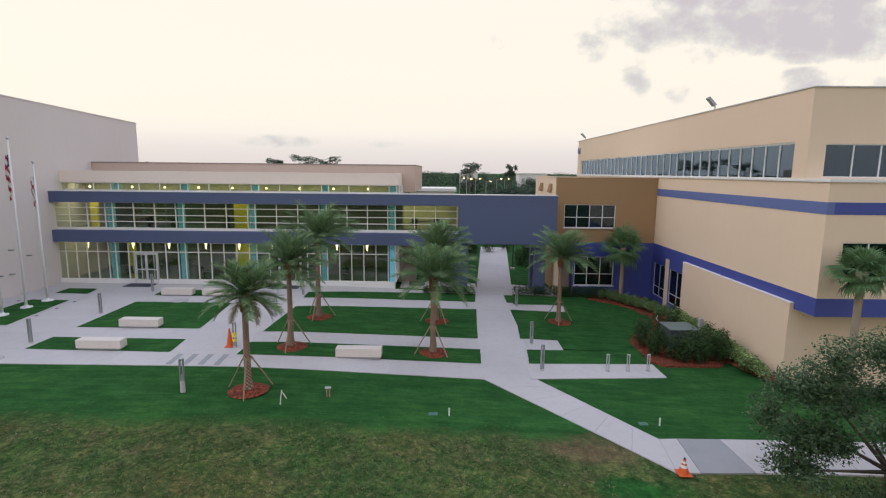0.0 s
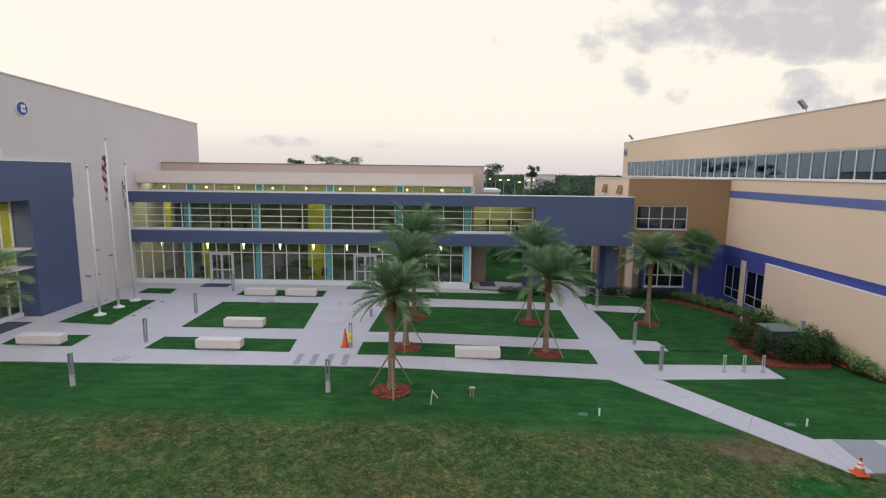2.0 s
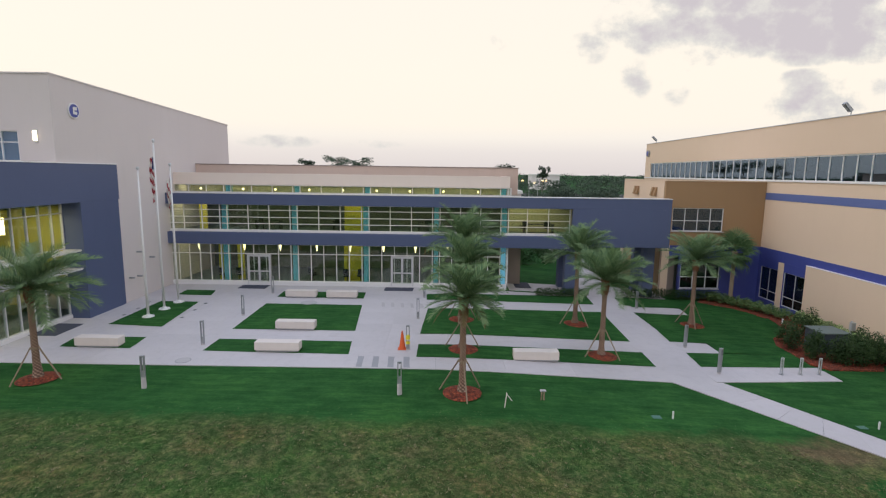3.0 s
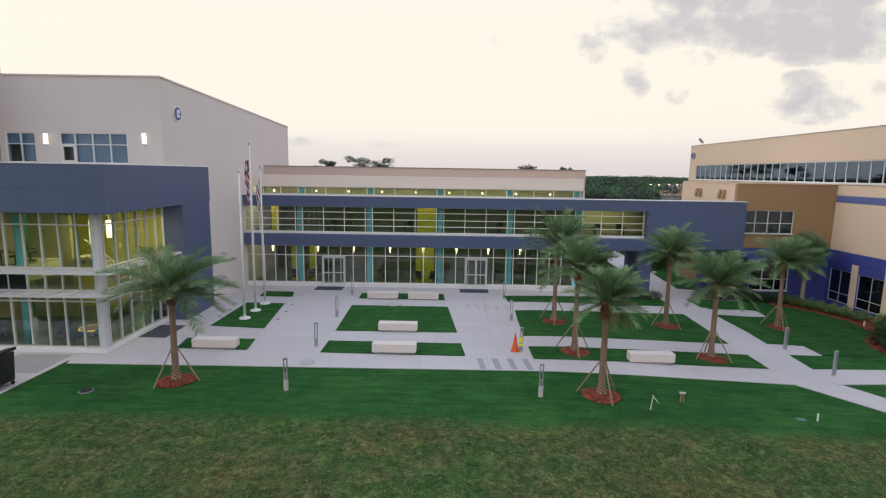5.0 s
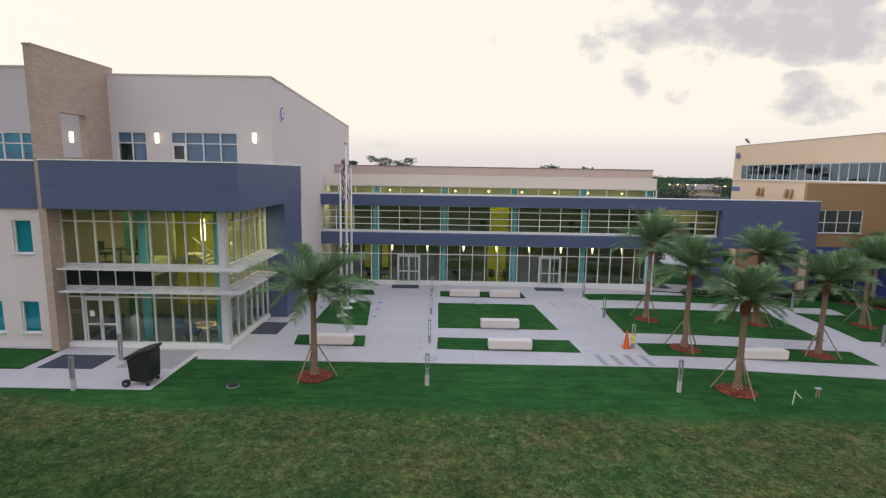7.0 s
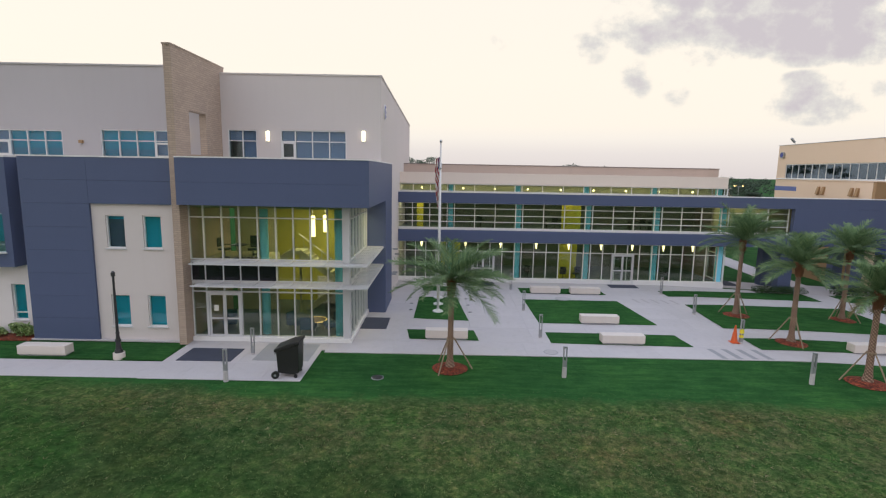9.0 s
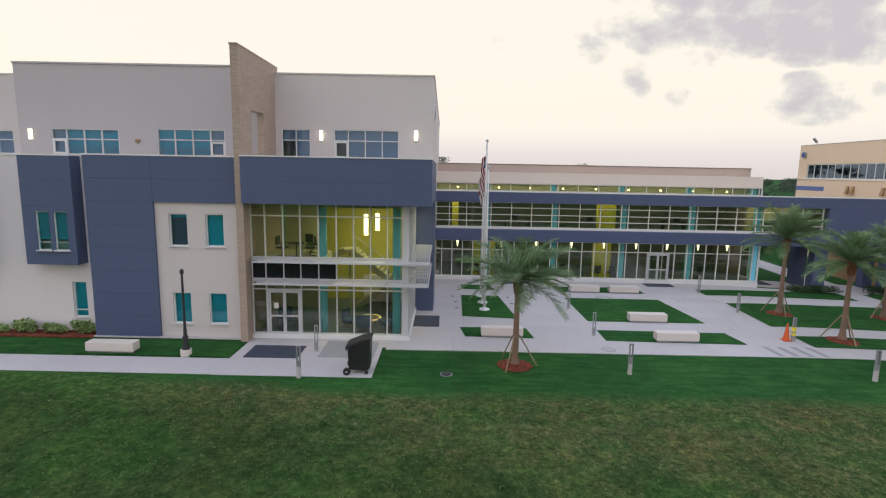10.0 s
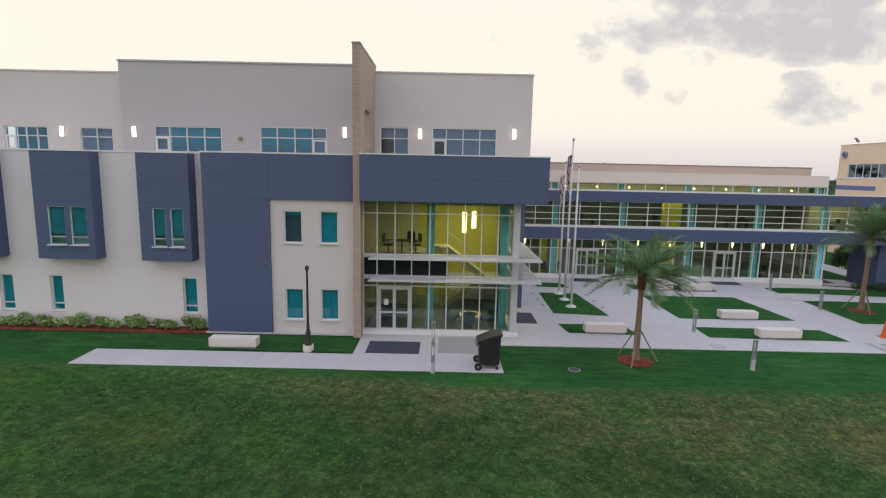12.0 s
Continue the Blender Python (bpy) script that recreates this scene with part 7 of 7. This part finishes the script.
# ---------------------------------------------------------------- distance
def far_tree(x, y, h, w, seed, mat=None, count=1500, size=0.32, flat_top=False, z0=0.0):
    rnd = random.Random(seed)
    t = thing("tree", "tall pine with a flat tufted crown beyond the roofs" if flat_top else "broad dark green tree beyond the buildings", "tree", "trees beyond", at=(x, y, z0))
    bm = tube(bmesh.new(), (x, y, z0 - 0.3), (x, y, z0 + h * (0.9 if flat_top else 0.6)), 0.22, 0.1, 7)
    blobs = []
    if flat_top:
        for k in range(9):
            a = rnd.uniform(0, 6.28)
            d = rnd.uniform(0.1, 0.5) * w
            c = (x + d * math.cos(a), y + d * math.sin(a), z0 + h * rnd.uniform(0.78, 0.96))
            blobs.append((c, (w * rnd.uniform(0.18, 0.30), w * 0.24, h * rnd.uniform(0.04, 0.075))))
            tube(bm, (x, y, c[2] - 0.8), c, 0.06, 0.03, 5)
    else:
        for k in range(14):
            a = rnd.uniform(0, 6.28)
            d = rnd.uniform(0.0, 0.34) * w
            c = (x + d * math.cos(a), y + d * math.sin(a), z0 + h * rnd.uniform(0.35, 0.86))
            blobs.append((c, (w * rnd.uniform(0.16, 0.26), w * rnd.uniform(0.16, 0.26), h * rnd.uniform(0.1, 0.17))))
            tube(bm, (x, y, z0 + h * 0.3), c, 0.1, 0.03, 5)
    part("trunk", bm, M_TRUNK, t)
    part("crown", leaf_cloud(bmesh.new(), blobs, count, size, rnd, 0.7, 0.5), mat or M_FAR, t)


for k, (x, y, h, w) in enumerate(((4.0, 69.0, 7.6, 6.6), (7.4, 64.5, 8.0, 8.2), (11.7, 72.9, 7.9, 6.8), (-6.9, 86.3, 6.6, 7.8), (13.7, 81.3, 8.3, 9.2), (-13.5, 91.3, 6.8, 9.0),
                                  (8.2, 87.1, 8.0, 6.5), (17.4, 90.3, 7.9, 5.9), (20.2, 95.2, 6.9, 5.0), (51.6, 165.0, 4.8, 4.6), (84.0, 185.0, 5.2, 7.0))):
    far_tree(x, y, h, w, 500 + k, M_FAR, 4500, 0.19, z0=grade(x))
for k, (x, y, h, w) in enumerate(((-40.1, 128.4, 12.4, 6.6), (-35.2, 128.3, 12.1, 6.4), (-48.8, 129.1, 11.4, 5.2), (-82.0, 126.7, 10.5, 5.0), (-72.5, 131.0, 10.4, 5.0),
                                   (1.8, 122.8, 11.4, 5.1), (11.8, 124.6, 11.6, 3.5))):
    far_tree(x, y, h, w, 520 + k, M_FAR, 900, 0.27, True, grade(x))
woods = thing("far_woods", "low dark band of woods along the horizon", "woods", kind="stuff", at=(0, 400, -0.5))
rnd = random.Random(77)
bm = bmesh.new()
for row_, (y0, n, hh) in enumerate(((128, 60, 6.6), (175, 80, 7.4), (260, 100, 8.2), (380, 110, 8.6), (600, 130, 9.4))):
    blobs = []
    for k in range(n):
        x = (-0.75 + 1.7 * (k + rnd.random()) / n) * y0 * 1.15
        y = y0 + rnd.uniform(-25, 25)
        if (row_ == 0 and 16 < x < 80) or (row_ == 1 and 30 < x < 115):      # the open car park
            continue
        if row_ < 2 and rnd.random() < 0.4:
            continue
        g = -0.5
        hgt = hh * rnd.uniform(0.62, 1.05)
        blobs.append(((x, y, g + hgt * 0.5), (y0 * 0.02 * rnd.uniform(0.7, 1.3), 4.0, hgt * 0.55)))
    leaf_cloud(bm, blobs, 26000, 0.24 + y0 * 0.0014, rnd, 0.7, 0.6)
part("trees", bm, M_FAR, woods)
for k, (x, y, h) in enumerate(((-0.2, 92.7, 7.1), (1.6, 95.0, 7.1), (3.5, 93.0, 6.7), (6.0, 98.0, 7.1), (-1.2, 104.0, 7.1), (8.7, 108.0, 7.0))):
    g = grade(x)
    sl = thing("street_lamp", "tall street lamp with a lit orange head", "street lamp", "street lamps", at=(x, y, g))
    part("pole", tube(bmesh.new(), (x, y, g), (x, y, h), 0.09, 0.05, 8), M_STEEL, sl)
    part("arm", tube(bmesh.new(), (x, y, h - 0.1), (x + 0.9, y, h + 0.05), 0.035, 0.03, 6), M_STEEL, sl)
    part("head", B(x + 0.7, x + 1.05, y - 0.12, y + 0.12, h - 0.05, h + 0.07, 0.03), M_STREET, sl, "lit lamp head")
pk = tagged(part("road", B(-34, 60, 88, 116, -1.7, -1.42), surface("asphalt", (0.06, 0.06, 0.062), 0.9, 0.15, 0.2, 12, 0.2, 0.01)), "grey asphalt car park beyond the buildings", "road", kind="structure")
M_ASPH = bpy.data.materials["asphalt"]
tagged(part("road", B(22.0, 160.0, 116.0, 262.0, -1.7, -1.41), M_ASPH), "grey asphalt car park sloping away among trees", "road", kind="structure")
for x, y, h in ((41.9, 142.7, 6.0), (48.5, 146.0, 6.0), (58.6, 148.8, 5.7)):
    g = grade(x)
    sl = thing("street_lamp", "tall street lamp with two lit pale heads over the car park", "street lamp", "car park lamps", at=(x, y, g))
    part("pole", tube(bmesh.new(), (x, y, g - 0.1), (x, y, h), 0.11, 0.07, 8), M_STEEL, sl)
    for s_ in (-1, 1):
        part("arm", tube(bmesh.new(), (x, y, h - 0.2), (x + 1.1 * s_, y, h - 0.02), 0.05, 0.04, 6), M_STEEL, sl)
        part("head", B(x + 1.2 * s_ - 0.18, x + 1.2 * s_ + 0.18, y - 0.15, y + 0.15, h - 0.06, h + 0.10, 0.03), M_STREET, sl, "lit lamp head")
lo = thing("low_house", "low house with a brown roof beyond the car park", "building", at=(105, 262, -1.2))
part("wall", B(95.0, 115.0, 255.0, 268.0, -1.3, 2.0), M_TAN, lo)
part("roof", prism([(254.0, 2.0), (269.0, 2.0), (261.5, 4.6)], 94.0, 116.0), M_TAUPE, lo, "brown pitched roof")
sh = thing("low_shed", "low shed with a white roof behind the bridge", "building", at=(-7, 62, 0))
part("wall", B(-11.6, -2.9, 59.0, 66.0, -0.7, 6.0), M_BEIGE, sh)
part("roof", B(-11.8, -2.75, 58.8, 66.2, 6.0, 6.35), M_WHITE, sh, "white roof")
for x0, x1 in ((41.4, 58.7), (4.5, 15.4)):
    hb = thing("far_building", "low white-roofed building far beyond the trees", "building", "far buildings", at=(x0, 320, -1))
    part("wall", B(x0, x1, 320.0, 335.0, -1.5, 7.5), M_CREAM, hb)
    part("roof", B(x0 - 0.5, x1 + 0.5, 319.5, 335.5, 7.5, 8.2), M_WHITE, hb, "white roof")

# ---------------------------------------------------------------- coarse grass in the near field
def tufts(name, label, count, mat, seed, keep):
    """Splayed grass clumps: each a fan of blades from one root."""
    rnd = random.Random(seed)
    verts, faces = [], []
    for _ in range(count):
        y = -0.4 + 12.6 * rnd.random() ** 0.8
        x = -64.0 + 80.0 * rnd.random()
        if (-3.4 < x < 16 and abs(y - (16.0 - (x + 2.4) * 1.25)) < 2.8) or (x > 2.5 and 9.0 < y < 12.4) or (x < -34.0 and y > 12.4):
            continue
        if not keep(x, y, rnd.random()):
            continue
        z = field(x, y) - 0.015
        root = len(verts)
        verts.append((x, y, z))
        sc = rnd.uniform(0.45, 0.95) * (1.0 if y < 10.7 else 0.5)
        for k in range(6):
            a = rnd.uniform(0, 6.28)
            d, hh = rnd.uniform(0.05, 0.14) * sc, rnd.uniform(0.03, 0.08) * sc
            i = len(verts)
            verts += [(x + 0.4 * d * math.cos(a + 0.5), y + 0.4 * d * math.sin(a + 0.5), z + 0.45 * hh), (x + d * math.cos(a), y + d * math.sin(a), z + hh)]
            faces.append((root, i, i + 1))
    me = bpy.data.meshes.new(name)
    me.from_pydata(verts, [], faces)
    me.materials.append(mat)
    tagged(new(name, me), label, "grass", kind="stuff")


def patchy(x, y, k):
    return 0.55 + noise.noise(Vector((x * 0.4, y * 0.4, k))) * 0.5


tufts("grass_tufts", "coarse green grass clumps over the open field", 62000, M_TUFT, 9, lambda x, y, r: r < patchy(x, y, 2.0) + 0.25)
tufts("dry_grass_tufts", "straw-coloured dry grass clumps in worn patches", 30000, M_TUFT_DRY, 10,
      lambda x, y, r: r < patchy(x, y, 7.0) * min(1.0, max(0.02, (y + 0.2 * x + 7.0 - 7.1) / 3.2)) * (1.0 if y < 11.1 else 0.3))
